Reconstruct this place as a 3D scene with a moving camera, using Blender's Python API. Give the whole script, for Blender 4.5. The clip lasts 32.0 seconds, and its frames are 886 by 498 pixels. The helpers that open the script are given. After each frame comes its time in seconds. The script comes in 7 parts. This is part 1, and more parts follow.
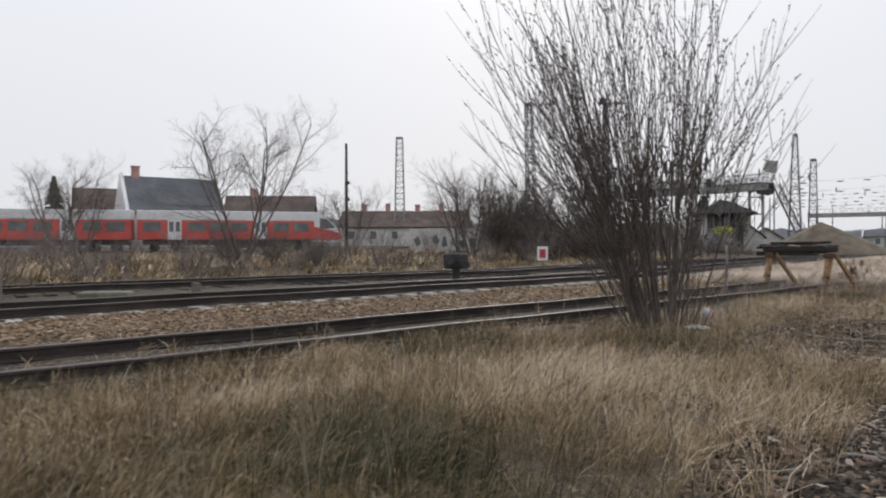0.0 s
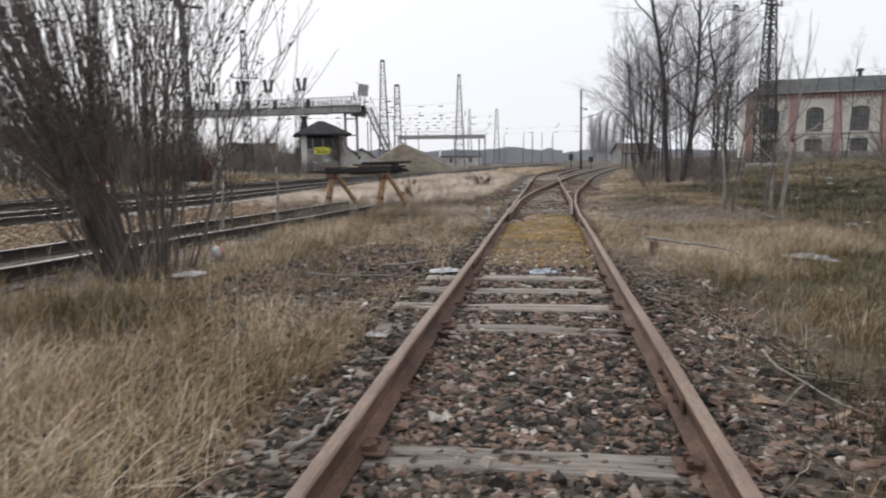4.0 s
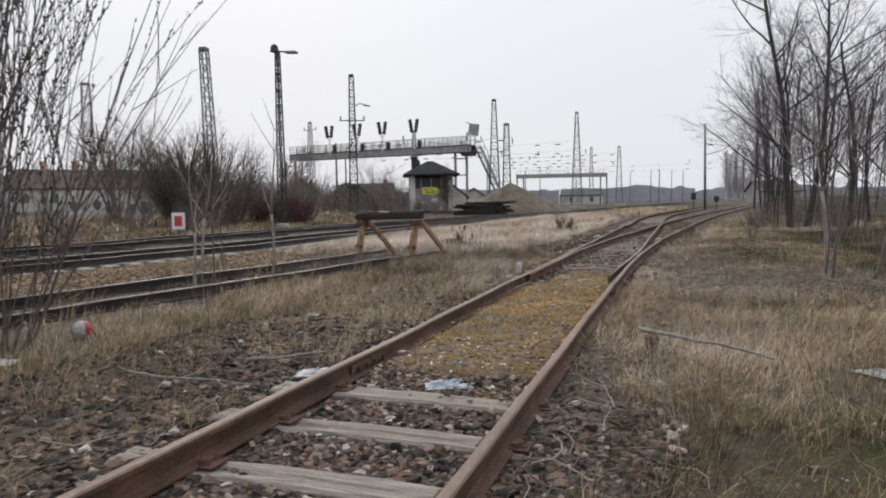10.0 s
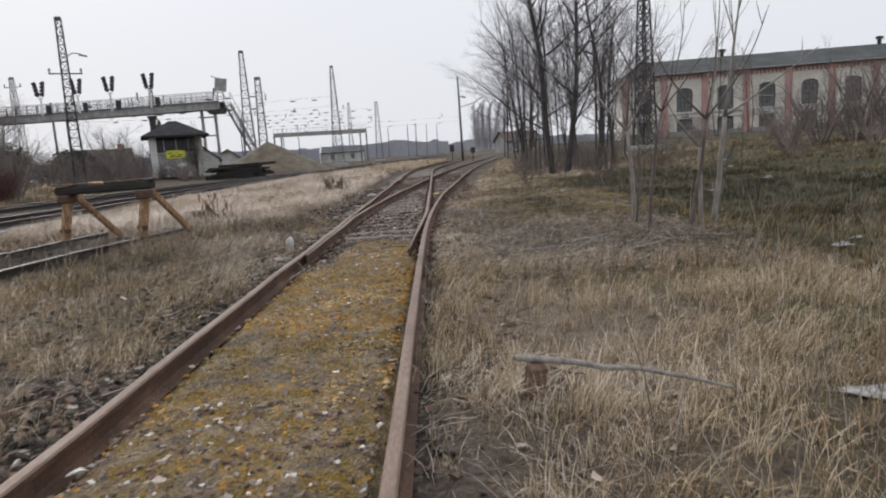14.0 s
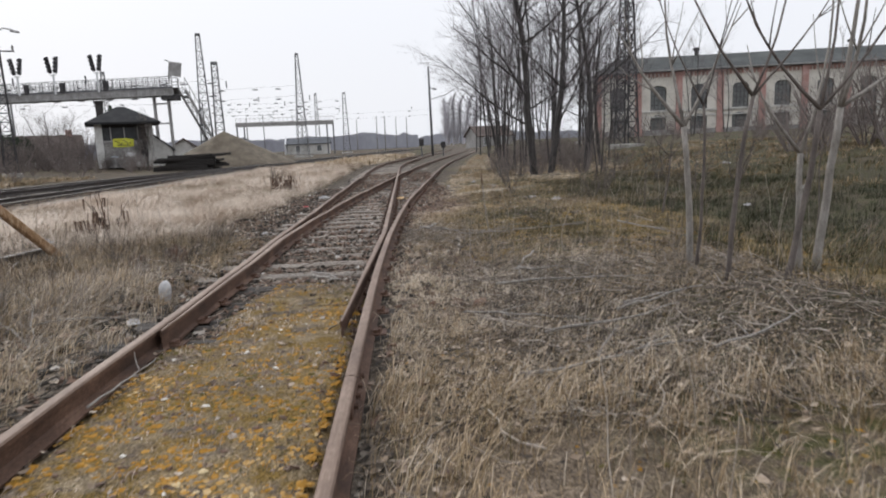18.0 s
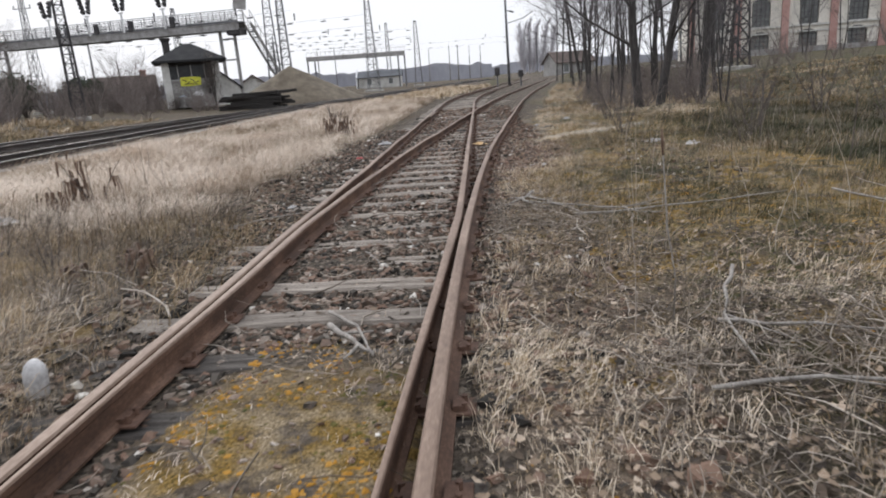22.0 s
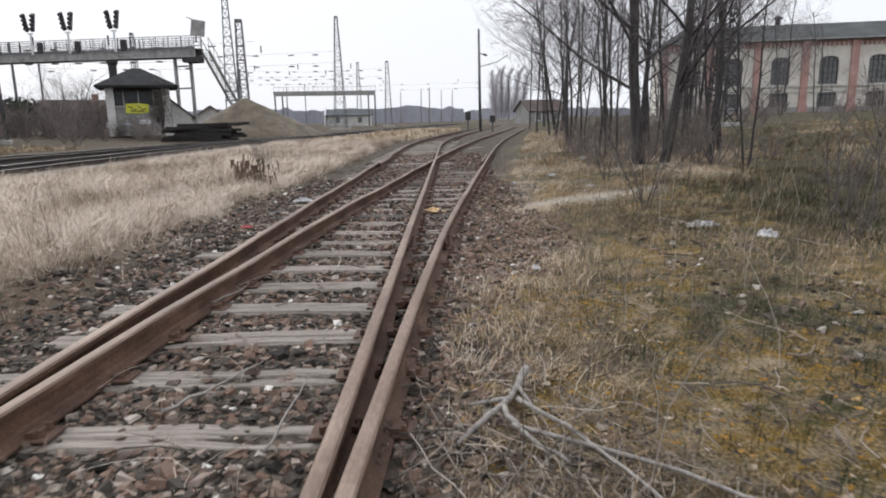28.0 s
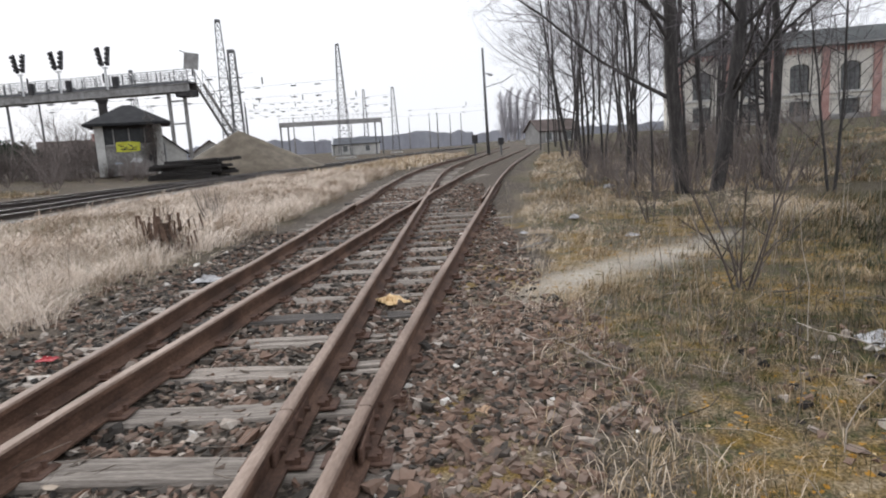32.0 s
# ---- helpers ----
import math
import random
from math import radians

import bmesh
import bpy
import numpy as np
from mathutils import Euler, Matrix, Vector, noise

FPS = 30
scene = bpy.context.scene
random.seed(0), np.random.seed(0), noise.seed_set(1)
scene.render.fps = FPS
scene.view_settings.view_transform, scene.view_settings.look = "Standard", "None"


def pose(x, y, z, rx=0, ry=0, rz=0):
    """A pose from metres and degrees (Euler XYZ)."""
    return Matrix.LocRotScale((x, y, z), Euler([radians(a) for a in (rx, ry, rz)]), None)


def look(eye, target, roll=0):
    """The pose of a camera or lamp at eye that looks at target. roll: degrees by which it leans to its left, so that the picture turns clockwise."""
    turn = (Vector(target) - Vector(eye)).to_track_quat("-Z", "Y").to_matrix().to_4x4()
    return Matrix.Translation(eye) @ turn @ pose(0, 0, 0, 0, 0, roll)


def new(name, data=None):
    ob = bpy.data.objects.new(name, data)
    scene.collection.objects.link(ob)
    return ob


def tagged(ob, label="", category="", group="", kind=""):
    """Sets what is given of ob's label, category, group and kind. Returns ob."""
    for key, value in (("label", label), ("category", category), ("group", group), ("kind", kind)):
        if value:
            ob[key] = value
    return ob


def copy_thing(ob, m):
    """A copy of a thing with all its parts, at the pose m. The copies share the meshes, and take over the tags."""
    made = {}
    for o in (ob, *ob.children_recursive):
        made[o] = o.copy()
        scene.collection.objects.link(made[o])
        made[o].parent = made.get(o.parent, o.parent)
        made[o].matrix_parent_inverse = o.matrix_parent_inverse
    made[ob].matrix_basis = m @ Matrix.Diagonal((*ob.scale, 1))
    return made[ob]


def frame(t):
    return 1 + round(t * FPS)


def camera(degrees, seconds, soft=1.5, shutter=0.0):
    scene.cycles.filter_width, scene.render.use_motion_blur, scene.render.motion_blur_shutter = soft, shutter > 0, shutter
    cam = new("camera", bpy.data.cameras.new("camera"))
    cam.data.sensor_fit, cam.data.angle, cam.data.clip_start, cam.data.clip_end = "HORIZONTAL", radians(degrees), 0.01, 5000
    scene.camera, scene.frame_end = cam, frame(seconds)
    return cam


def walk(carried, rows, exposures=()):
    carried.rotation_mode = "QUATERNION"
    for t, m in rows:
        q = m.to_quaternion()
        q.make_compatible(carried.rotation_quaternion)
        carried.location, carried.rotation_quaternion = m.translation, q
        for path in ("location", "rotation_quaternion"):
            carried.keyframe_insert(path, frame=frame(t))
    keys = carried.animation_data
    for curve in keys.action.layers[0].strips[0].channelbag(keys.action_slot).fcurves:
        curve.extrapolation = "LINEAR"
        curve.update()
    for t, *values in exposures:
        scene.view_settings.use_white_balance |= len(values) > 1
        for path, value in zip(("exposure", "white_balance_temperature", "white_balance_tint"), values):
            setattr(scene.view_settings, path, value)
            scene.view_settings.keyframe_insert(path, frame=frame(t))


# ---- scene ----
cam = camera(68.4, 32.0, soft=1.9, shutter=0.4)
PATH = [
    (0, (-0.427, 2.299, 1.219), (-1.757, 3.792, 1.203), -0.2),
    (0.5, (-0.437, 2.706, 1.252), (-1.683, 4.27, 1.205), -1.9),
    (1, (-0.278, 3.081, 1.249), (-1.355, 4.764, 1.174), -2.7),
    (1.5, (-0.224, 3.305, 1.26), (-1.101, 5.096, 1.112), -2.8),
    (2, (-0.231, 3.653, 1.252), (-1.064, 5.458, 1.027), -1.1),
    (2.5, (-0.097, 3.957, 1.237), (-0.794, 5.822, 1.047), -1.6),
    (3, (0.013, 4.259, 1.273), (-0.552, 6.158, 0.995), -2.6),
    (3.5, (-0.019, 4.628, 1.252), (-0.342, 6.591, 1.049), 1.8),
    (4, (0.077, 4.872, 1.241), (-0.236, 6.829, 0.974), -0.8),
    (4.5, (0.336, 5.181, 1.249), (0.326, 7.17, 1.044), -0.2),
    (6.5, (0.975, 5.9, 1.352), (0.6, 7.857, 1.174), -2.1),
    (7, (1.088, 6.108, 1.322), (0.903, 8.094, 1.177), 0.8),
    (7.5, (1.248, 6.32, 1.359), (1.156, 8.305, 1.127), -1.8),
    (8, (1.481, 6.685, 1.4), (1.14, 8.655, 1.353), -0.7),
    (8.5, (1.54, 6.896, 1.378), (0.996, 8.818, 1.282), -1.5),
    (9, (1.538, 7.187, 1.346), (0.977, 9.097, 1.145), -2.2),
    (9.5, (1.57, 7.384, 1.335), (0.87, 9.248, 1.144), -2.3),
    (10, (1.663, 7.672, 1.359), (0.977, 9.545, 1.214), -0.9),
    (10.5, (1.574, 7.919, 1.318), (0.957, 9.807, 1.087), -0.3),
    (11, (1.474, 8.2, 1.357), (0.979, 10.12, 1.092), -0.4),
    (11.5, (1.481, 8.599, 1.338), (1.081, 10.548, 1.135), 0.3),
    (12, (1.409, 8.855, 1.328), (1.109, 10.811, 1.036), -1.0),
    (12.5, (1.228, 9.164, 1.34), (1.083, 11.13, 1.002), -1.6),
    (13, (1.192, 9.505, 1.317), (1.112, 11.487, 1.065), -1.5),
    (13.5, (1.16, 9.827, 1.321), (1.084, 11.79, 0.946), -2.6),
    (14, (0.991, 10.217, 1.315), (0.996, 12.195, 1.017), -3.6),
    (14.5, (0.974, 10.473, 1.339), (1.08, 12.449, 1.054), -2.1),
    (15, (1.046, 10.925, 1.372), (1.3, 12.881, 1.043), -3.7),
    (15.5, (1.009, 11.458, 1.296), (1.287, 13.415, 0.994), -1.2),
    (17.5, (1.038, 13.163, 1.348), (1.171, 15.125, 0.985), -3.5),
    (18, (1.105, 13.632, 1.371), (1.206, 15.603, 1.05), -2.4),
    (18.5, (1.074, 14.037, 1.346), (1.182, 16.018, 1.093), -2.4),
    (19, (1.035, 14.426, 1.373), (1.141, 16.404, 1.097), -1.2),
    (19.5, (1.027, 14.9, 1.38), (1.0, 16.889, 1.17), 0.3),
    (20, (1.022, 15.33, 1.31), (0.96, 17.308, 1.017), -1.1),
    (20.5, (0.964, 15.767, 1.338), (0.93, 17.722, 0.918), -2.1),
    (21, (1.0, 16.232, 1.317), (0.812, 18.202, 1.026), -2.2),
    (21.5, (1.016, 16.637, 1.317), (0.911, 18.585, 0.878), -2.5),
    (22, (0.997, 17.064, 1.372), (0.86, 18.994, 0.863), -4.2),
    (22.5, (0.991, 17.47, 1.35), (0.957, 19.426, 0.938), -5.3),
    (23, (1.013, 17.898, 1.321), (1.06, 19.861, 0.941), -3.6),
    (23.5, (1.106, 18.323, 1.325), (1.2, 20.272, 0.885), -4.4),
    (24, (1.154, 18.784, 1.332), (1.197, 20.74, 0.92), -2.9),
    (24.5, (1.094, 19.208, 1.299), (1.023, 21.181, 0.975), -0.6),
    (25, (1.062, 19.576, 1.287), (1.075, 21.529, 0.855), -2.2),
    (25.5, (1.099, 19.9, 1.301), (1.084, 21.861, 0.908), -2.8),
    (27.5, (1.239, 21.034, 1.296), (1.12, 22.994, 0.916), -2.5),
    (28, (1.193, 21.442, 1.256), (1.165, 23.403, 0.865), -1.1),
    (28.5, (1.172, 21.918, 1.252), (1.067, 23.883, 0.9), -2.0),
    (29, (1.209, 22.345, 1.301), (0.994, 24.292, 0.901), -2.5),
    (29.5, (1.207, 22.959, 1.238), (1.147, 24.904, 0.779), -4.5),
    (30, (1.308, 23.411, 1.218), (1.197, 25.384, 0.912), -2.5),
    (30.5, (1.449, 23.778, 1.265), (1.263, 25.728, 0.861), -2.2),
    (31, (1.486, 24.118, 1.318), (1.367, 26.074, 0.92), -3.6),
    (31.5, (1.551, 24.651, 1.271), (1.445, 26.631, 1.014), -3.3),
    (32, (1.618, 25.052, 1.307), (1.545, 27.025, 0.988), -3.6),
]
walk(cam, [(t, look(eye, target, roll)) for t, eye, target, roll in PATH],
     [(0.0, -0.14, 6480, 10), (1.0, -0.05, 6480, 10), (2.0, 0.1, 6480, 10), (3.5, 0.1, 6480, 10), (6.5, -0.06, 6480, 10), (8.0, -0.35, 6480, 10), (9.0, -0.08, 6480, 10), (11.0, -0.15, 6450, 10), (12.0, 0.08, 6450, 10), (14.0, -0.12, 6420, 10), (15.0, 0.05, 6420, 10), (19.0, 0.05, 6420, 10), (20.0, 0.14, 6420, 10), (21.0, 0.0, 6420, 10), (22.5, 0.27, 6380, 10), (25.0, 0.3, 6380, 10), (28.0, 0.15, 6380, 10), (32.0, 0.2, 6380, 10)])

# ---- world and light: an overcast winter day ----
world = bpy.data.worlds.new("overcast_sky")
scene.world = world
world.use_nodes = True
wn, wl = world.node_tree.nodes, world.node_tree.links
wn.clear()
sky = wn.new("ShaderNodeTexSky")
sky.sky_type, sky.sun_disc = "NISHITA", False
sky.sun_elevation, sky.sun_rotation = radians(32), radians(-35)
sky.air_density, sky.dust_density, sky.ozone_density = 1.0, 4.0, 1.0
cloud = wn.new("ShaderNodeMix")
cloud.data_type = "RGBA"
cloud.inputs[0].default_value = 0.96
sep = wn.new("ShaderNodeSeparateXYZ")
veil = wn.new("ShaderNodeValToRGB")
veil.color_ramp.interpolation = "EASE"
veil.color_ramp.elements[0].position, veil.color_ramp.elements[0].color = 0.0, (0.455, 0.462, 0.485, 1)
veil.color_ramp.elements[1].position, veil.color_ramp.elements[1].color = 1.0, (0.64, 0.66, 0.71, 1)
gain = wn.new("ShaderNodeVectorMath")
gain.operation = "SCALE"
gain.inputs["Scale"].default_value = 19.0
tcw = wn.new("ShaderNodeTexCoord")
wl.new(tcw.outputs["Generated"], sep.inputs[0])
wl.new(sep.outputs["Z"], veil.inputs[0])
wl.new(veil.outputs[0], gain.inputs[0])
wl.new(gain.outputs[0], cloud.inputs[7])
wbg = wn.new("ShaderNodeBackground")
wbg.inputs[1].default_value = 0.1
wout = wn.new("ShaderNodeOutputWorld")
wl.new(sky.outputs[0], cloud.inputs[6])
wl.new(cloud.outputs[2], wbg.inputs[0])
wl.new(wbg.outputs[0], wout.inputs[0])
sun = new("sun", bpy.data.lights.new("sun", "SUN"))
sun.data.energy, sun.data.angle, sun.data.color = 1.35, radians(20), (1.0, 0.98, 0.95)
sun.matrix_world = look((0, 0, 30), (0 + 30 * math.sin(radians(35)), -30 * math.cos(radians(35)), 30 - 30 * math.tan(radians(32))))


# ---- materials ----
def material(name, build):
    m = bpy.data.materials.new(name)
    m.use_nodes = True
    nt = m.node_tree
    build(nt, nt.nodes["Principled BSDF"])
    return m


def node(nt, kind, **vals):
    n = nt.nodes.new(kind)
    for k, v in vals.items():
        if k in n.inputs:
            n.inputs[k].default_value = v
    return n


def coords(nt, scale=(1, 1, 1), space="Object"):
    tc = nt.nodes.new("ShaderNodeTexCoord")
    mp = nt.nodes.new("ShaderNodeMapping")
    mp.inputs["Scale"].default_value = scale
    nt.links.new(tc.outputs[space], mp.inputs["Vector"])
    return mp.outputs[0]


def noise_tex(nt, vec, scale, detail=4.0, rough=0.6):
    n = node(nt, "ShaderNodeTexNoise", Scale=scale, Detail=detail, Roughness=rough)
    nt.links.new(vec, n.inputs["Vector"])
    return n.outputs["Fac"]


def ramp(nt, fac, stops):
    r = nt.nodes.new("ShaderNodeValToRGB")
    els = r.color_ramp.elements
    while len(els) < len(stops):
        els.new(0.5)
    for e, (p, c) in zip(els, stops):
        e.position, e.color = p, (*c, 1)
    nt.links.new(fac, r.inputs[0])
    return r.outputs[0]


def mix(nt, fac, a, b, mode="MIX"):
    m = nt.nodes.new("ShaderNodeMix")
    m.data_type, m.blend_type = "RGBA", mode
    for sock, val in ((m.inputs[0], fac), (m.inputs[6], a), (m.inputs[7], b)):
        if isinstance(val, bpy.types.NodeSocket):
            nt.links.new(val, sock)
        elif isinstance(val, (int, float)):
            sock.default_value = val
        else:
            sock.default_value = (*val, 1)
    return m.outputs[2]


def bump(nt, bsdf, fac, strength, dist=0.01):
    b = node(nt, "ShaderNodeBump", Strength=strength, Distance=dist)
    nt.links.new(fac, b.inputs["Height"])
    nt.links.new(b.outputs[0], bsdf.inputs["Normal"])


def math_node(nt, op, a, b):
    m = nt.nodes.new("ShaderNodeMath")
    m.operation = op
    for sock, val in zip(m.inputs, (a, b)):
        if isinstance(val, bpy.types.NodeSocket):
            nt.links.new(val, sock)
        else:
            sock.default_value = val
    return m.outputs[0]


def worn(name, dark, mid, light, scale=6.0, fine=60.0, rough=0.85, stretch=(1, 1, 1), bumpiness=0.4, dist=0.01, metal=0.0, vary=0.0, space="Object"):
    """A rough surface in three tones with grain at two scales; vary: brightness that differs from piece to piece."""
    def build(nt, p):
        v = coords(nt, stretch, space)
        big, small = noise_tex(nt, v, scale, 5), noise_tex(nt, v, fine, 3)
        both = math_node(nt, "ADD", math_node(nt, "MULTIPLY", big, 0.65), math_node(nt, "MULTIPLY", small, 0.35))
        col = ramp(nt, both, [(0.32, dark), (0.5, mid), (0.68, light)])
        if vary:
            info = nt.nodes.new("ShaderNodeObjectInfo")
            f = math_node(nt, "ADD", math_node(nt, "MULTIPLY", info.outputs["Random"], vary), 1 - vary * 0.5)
            hsv = nt.nodes.new("ShaderNodeHueSaturation")
            nt.links.new(col, hsv.inputs["Color"])
            nt.links.new(f, hsv.inputs["Value"])
            col = hsv.outputs[0]
        nt.links.new(col, p.inputs["Base Color"])
        p.inputs["Roughness"].default_value, p.inputs["Metallic"].default_value = rough, metal
        bump(nt, p, both, bumpiness, dist)
    return material(name, build)


def tinted(name, stops, rough=0.9):
    """For joined stuff: the colour comes from the per-vertex number 'tint'."""
    def build(nt, p):
        a = nt.nodes.new("ShaderNodeAttribute")
        a.attribute_name = "tint"
        v = coords(nt)
        f = math_node(nt, "ADD", a.outputs["Fac"], math_node(nt, "MULTIPLY", math_node(nt, "SUBTRACT", noise_tex(nt, v, 40, 2), 0.5), 0.25))
        nt.links.new(ramp(nt, f, stops), p.inputs["Base Color"])
        p.inputs["Roughness"].default_value = rough
        p.inputs["Specular IOR Level"].default_value = 0.25
    return material(name, build)


def ground_build(nt, p):
    v = coords(nt)
    def att(n):
        a = nt.nodes.new("ShaderNodeAttribute")
        a.attribute_name = n
        return a.outputs["Fac"]
    n1, n2, n3 = noise_tex(nt, v, 0.9, 6), noise_tex(nt, v, 9, 6), noise_tex(nt, v, 70, 3)
    soil = ramp(nt, n2, [(0.3, (0.028, 0.022, 0.017)), (0.5, (0.075, 0.06, 0.046)), (0.7, (0.15, 0.12, 0.092))])
    # Dead thatch, darkened so the shade between blades is in its colour.
    shaded_thatch = ramp(nt, n3, [(0.3, (0.03, 0.022, 0.015)), (0.5, (0.1, 0.074, 0.05)), (0.72, (0.25, 0.19, 0.13))])
    grass = mix(nt, ramp(nt, n1, [(0.38, (0, 0, 0)), (0.56, (1, 1, 1))]), shaded_thatch, soil)
    straw = ramp(nt, n3, [(0.28, (0.055, 0.041, 0.031)), (0.5, (0.19, 0.146, 0.11)), (0.72, (0.42, 0.343, 0.27))])
    grass = mix(nt, math_node(nt, "MULTIPLY", att("straw"), ramp(nt, n2, [(0.32, (0.3, 0.3, 0.3)), (0.55, (1, 1, 1))])), grass, straw)
    green = ramp(nt, n3, [(0.3, (0.022, 0.026, 0.009)), (0.55, (0.065, 0.068, 0.025)), (0.75, (0.14, 0.12, 0.05))])
    grass = mix(nt, math_node(nt, "MULTIPLY", att("green"), ramp(nt, n2, [(0.4, (0, 0, 0)), (0.6, (1, 1, 1))])), grass, green)
    vor = node(nt, "ShaderNodeTexVoronoi", Scale=34.0)
    nt.links.new(v, vor.inputs["Vector"])
    stone = ramp(nt, vor.outputs["Color"], [(0.1, (0.025, 0.021, 0.017)), (0.5, (0.08, 0.065, 0.051)), (0.85, (0.19, 0.155, 0.122)), (1.0, (0.34, 0.3, 0.25))])
    orange = ramp(nt, vor.outputs["Color"], [(0.1, (0.12, 0.08, 0.05)), (0.5, (0.26, 0.185, 0.12)), (0.9, (0.42, 0.32, 0.23))])
    stone = mix(nt, att("orange"), stone, orange)
    moss = mix(nt, ramp(nt, noise_tex(nt, v, 5, 5), [(0.43, (0, 0, 0)), (0.61, (1, 1, 1))]), ramp(nt, n3, [(0.3, (0.042, 0.036, 0.012)), (0.5, (0.18, 0.112, 0.028)), (0.75, (0.37, 0.245, 0.085))]), ramp(nt, n3, [(0.3, (0.09, 0.068, 0.04)), (0.5, (0.25, 0.19, 0.115)), (0.75, (0.47, 0.385, 0.27))]))
    sand = ramp(nt, n3, [(0.3, (0.34, 0.3, 0.25)), (0.6, (0.55, 0.5, 0.43))])
    col = mix(nt, att("ballast"), grass, stone)
    mfac = math_node(nt, "MULTIPLY", att("moss"), ramp(nt, noise_tex(nt, v, 3.6, 8, 0.7), [(0.4, (0, 0, 0)), (0.51, (1, 1, 1))]))
    col = mix(nt, mfac, col, moss)
    col = mix(nt, att("litter"), col, ramp(nt, n3, [(0.3, (0.016, 0.013, 0.01)), (0.55, (0.05, 0.04, 0.03)), (0.75, (0.13, 0.104, 0.078))]))
    col = mix(nt, att("sand"), col, sand)
    nt.links.new(col, p.inputs["Base Color"])
    p.inputs["Roughness"].default_value = 0.95
    p.inputs["Specular IOR Level"].default_value = 0.15
    h = math_node(nt, "ADD", math_node(nt, "MULTIPLY", vor.outputs["Distance"], 0.6), n3)
    bump(nt, p, h, 0.8, 0.03)


M_GROUND = material("ground", ground_build)
M_RAIL = worn("rusty_rail_steel", (0.026, 0.013, 0.008), (0.088, 0.046, 0.028), (0.19, 0.11, 0.072), 5, 90, 0.8, (1, 0.5, 1), 0.25, 0.004, 0.1)
M_RAIL_DARK = worn("dark_rail_steel", (0.014, 0.011, 0.01), (0.035, 0.027, 0.023), (0.08, 0.06, 0.05), 5, 90, 0.7, (1, 0.25, 1), 0.2, 0.004, 0.25)
M_RAILTOP_DARK = worn("dark_rail_head", (0.05, 0.042, 0.038), (0.1, 0.085, 0.078), (0.18, 0.16, 0.15), 3, 60, 0.45, (1, 0.15, 1), 0.15, 0.002, 0.5)
M_RAILTOP = worn("rail_head", (0.098, 0.063, 0.045), (0.19, 0.13, 0.096), (0.305, 0.23, 0.18), 4, 70, 0.66, (1, 0.25, 1), 0.25, 0.003, 0.25)
M_RUST = worn("rusty_iron", (0.04, 0.022, 0.015), (0.1, 0.055, 0.037), (0.17, 0.1, 0.07), 14, 120, 0.8, (1, 1, 1), 0.4, 0.004, 0.2)
M_SLEEPER = worn("weathered_sleeper_wood", (0.065, 0.054, 0.044), (0.23, 0.195, 0.163), (0.42, 0.375, 0.322), 3, 26, 0.9, (1, 14, 14), 0.8, 0.012, 0, 0.55)
M_SLEEPER_DARK = worn("tarred_sleeper_wood", (0.02, 0.017, 0.015), (0.05, 0.042, 0.036), (0.12, 0.105, 0.09), 3, 26, 0.9, (1, 14, 14), 0.8, 0.012, 0, 0.5)
M_TAR = worn("tarred_old_timber", (0.01, 0.009, 0.009), (0.024, 0.021, 0.019), (0.06, 0.053, 0.046), 3, 26, 0.95, (1, 14, 14), 0.8, 0.012)
M_CONCRETE = worn("weathered_concrete", (0.2, 0.19, 0.16), (0.34, 0.33, 0.3), (0.48, 0.46, 0.43), 3, 50, 0.9, (1, 1, 1), 0.35)
M_TAN_STONES = tinted("tan_ballast_stones", [(0.0, (0.06, 0.04, 0.028)), (0.4, (0.2, 0.14, 0.09)), (0.75, (0.33, 0.25, 0.17)), (1.0, (0.48, 0.42, 0.34))])
M_MOSSY = worn("mossy_concrete", (0.05, 0.052, 0.038), (0.13, 0.13, 0.098), (0.24, 0.235, 0.19), 5, 50, 0.95, (1, 1, 1), 0.4)
M_BRUSH = worn("red_brown_brush", (0.08, 0.064, 0.058), (0.17, 0.14, 0.126), (0.27, 0.232, 0.212), 4, 40, 0.9, (2, 2, 1), 0.2)
M_REDTWIG = worn("dark_red_twigs", (0.04, 0.018, 0.017), (0.085, 0.036, 0.033), (0.15, 0.075, 0.068), 4, 40, 0.9, (2, 2, 1), 0.2)
M_SOOT = worn("black_roof_felt", (0.008, 0.008, 0.009), (0.018, 0.018, 0.019), (0.04, 0.039, 0.038), 1.5, 12, 0.95)
M_STONES = tinted("ballast_stones", [(0.0, (0.022, 0.019, 0.016)), (0.25, (0.075, 0.064, 0.053)), (0.45, (0.178, 0.112, 0.08)), (0.62, (0.225, 0.17, 0.135)), (0.8, (0.37, 0.32, 0.27)), (1.0, (0.7, 0.67, 0.61))])
M_GRASS = tinted("dry_grass", [(0.0, (0.055, 0.058, 0.026)), (0.2, (0.13, 0.115, 0.064)), (0.4, (0.24, 0.185, 0.118)), (0.68, (0.43, 0.338, 0.258)), (1.0, (0.68, 0.58, 0.48))], 0.75)
M_MEADOW = tinted("rough_meadow_grass", [(0.0, (0.032, 0.035, 0.014)), (0.2, (0.078, 0.07, 0.031)), (0.42, (0.2, 0.138, 0.07)), (0.7, (0.43, 0.318, 0.195)), (1.0, (0.65, 0.55, 0.43))], 0.75)
M_MOSS = tinted("orange_olive_moss", [(0.0, (0.04, 0.044, 0.012)), (0.25, (0.1, 0.082, 0.018)), (0.5, (0.3, 0.145, 0.016)), (0.75, (0.4, 0.22, 0.05)), (1.0, (0.55, 0.44, 0.26))], 0.95)
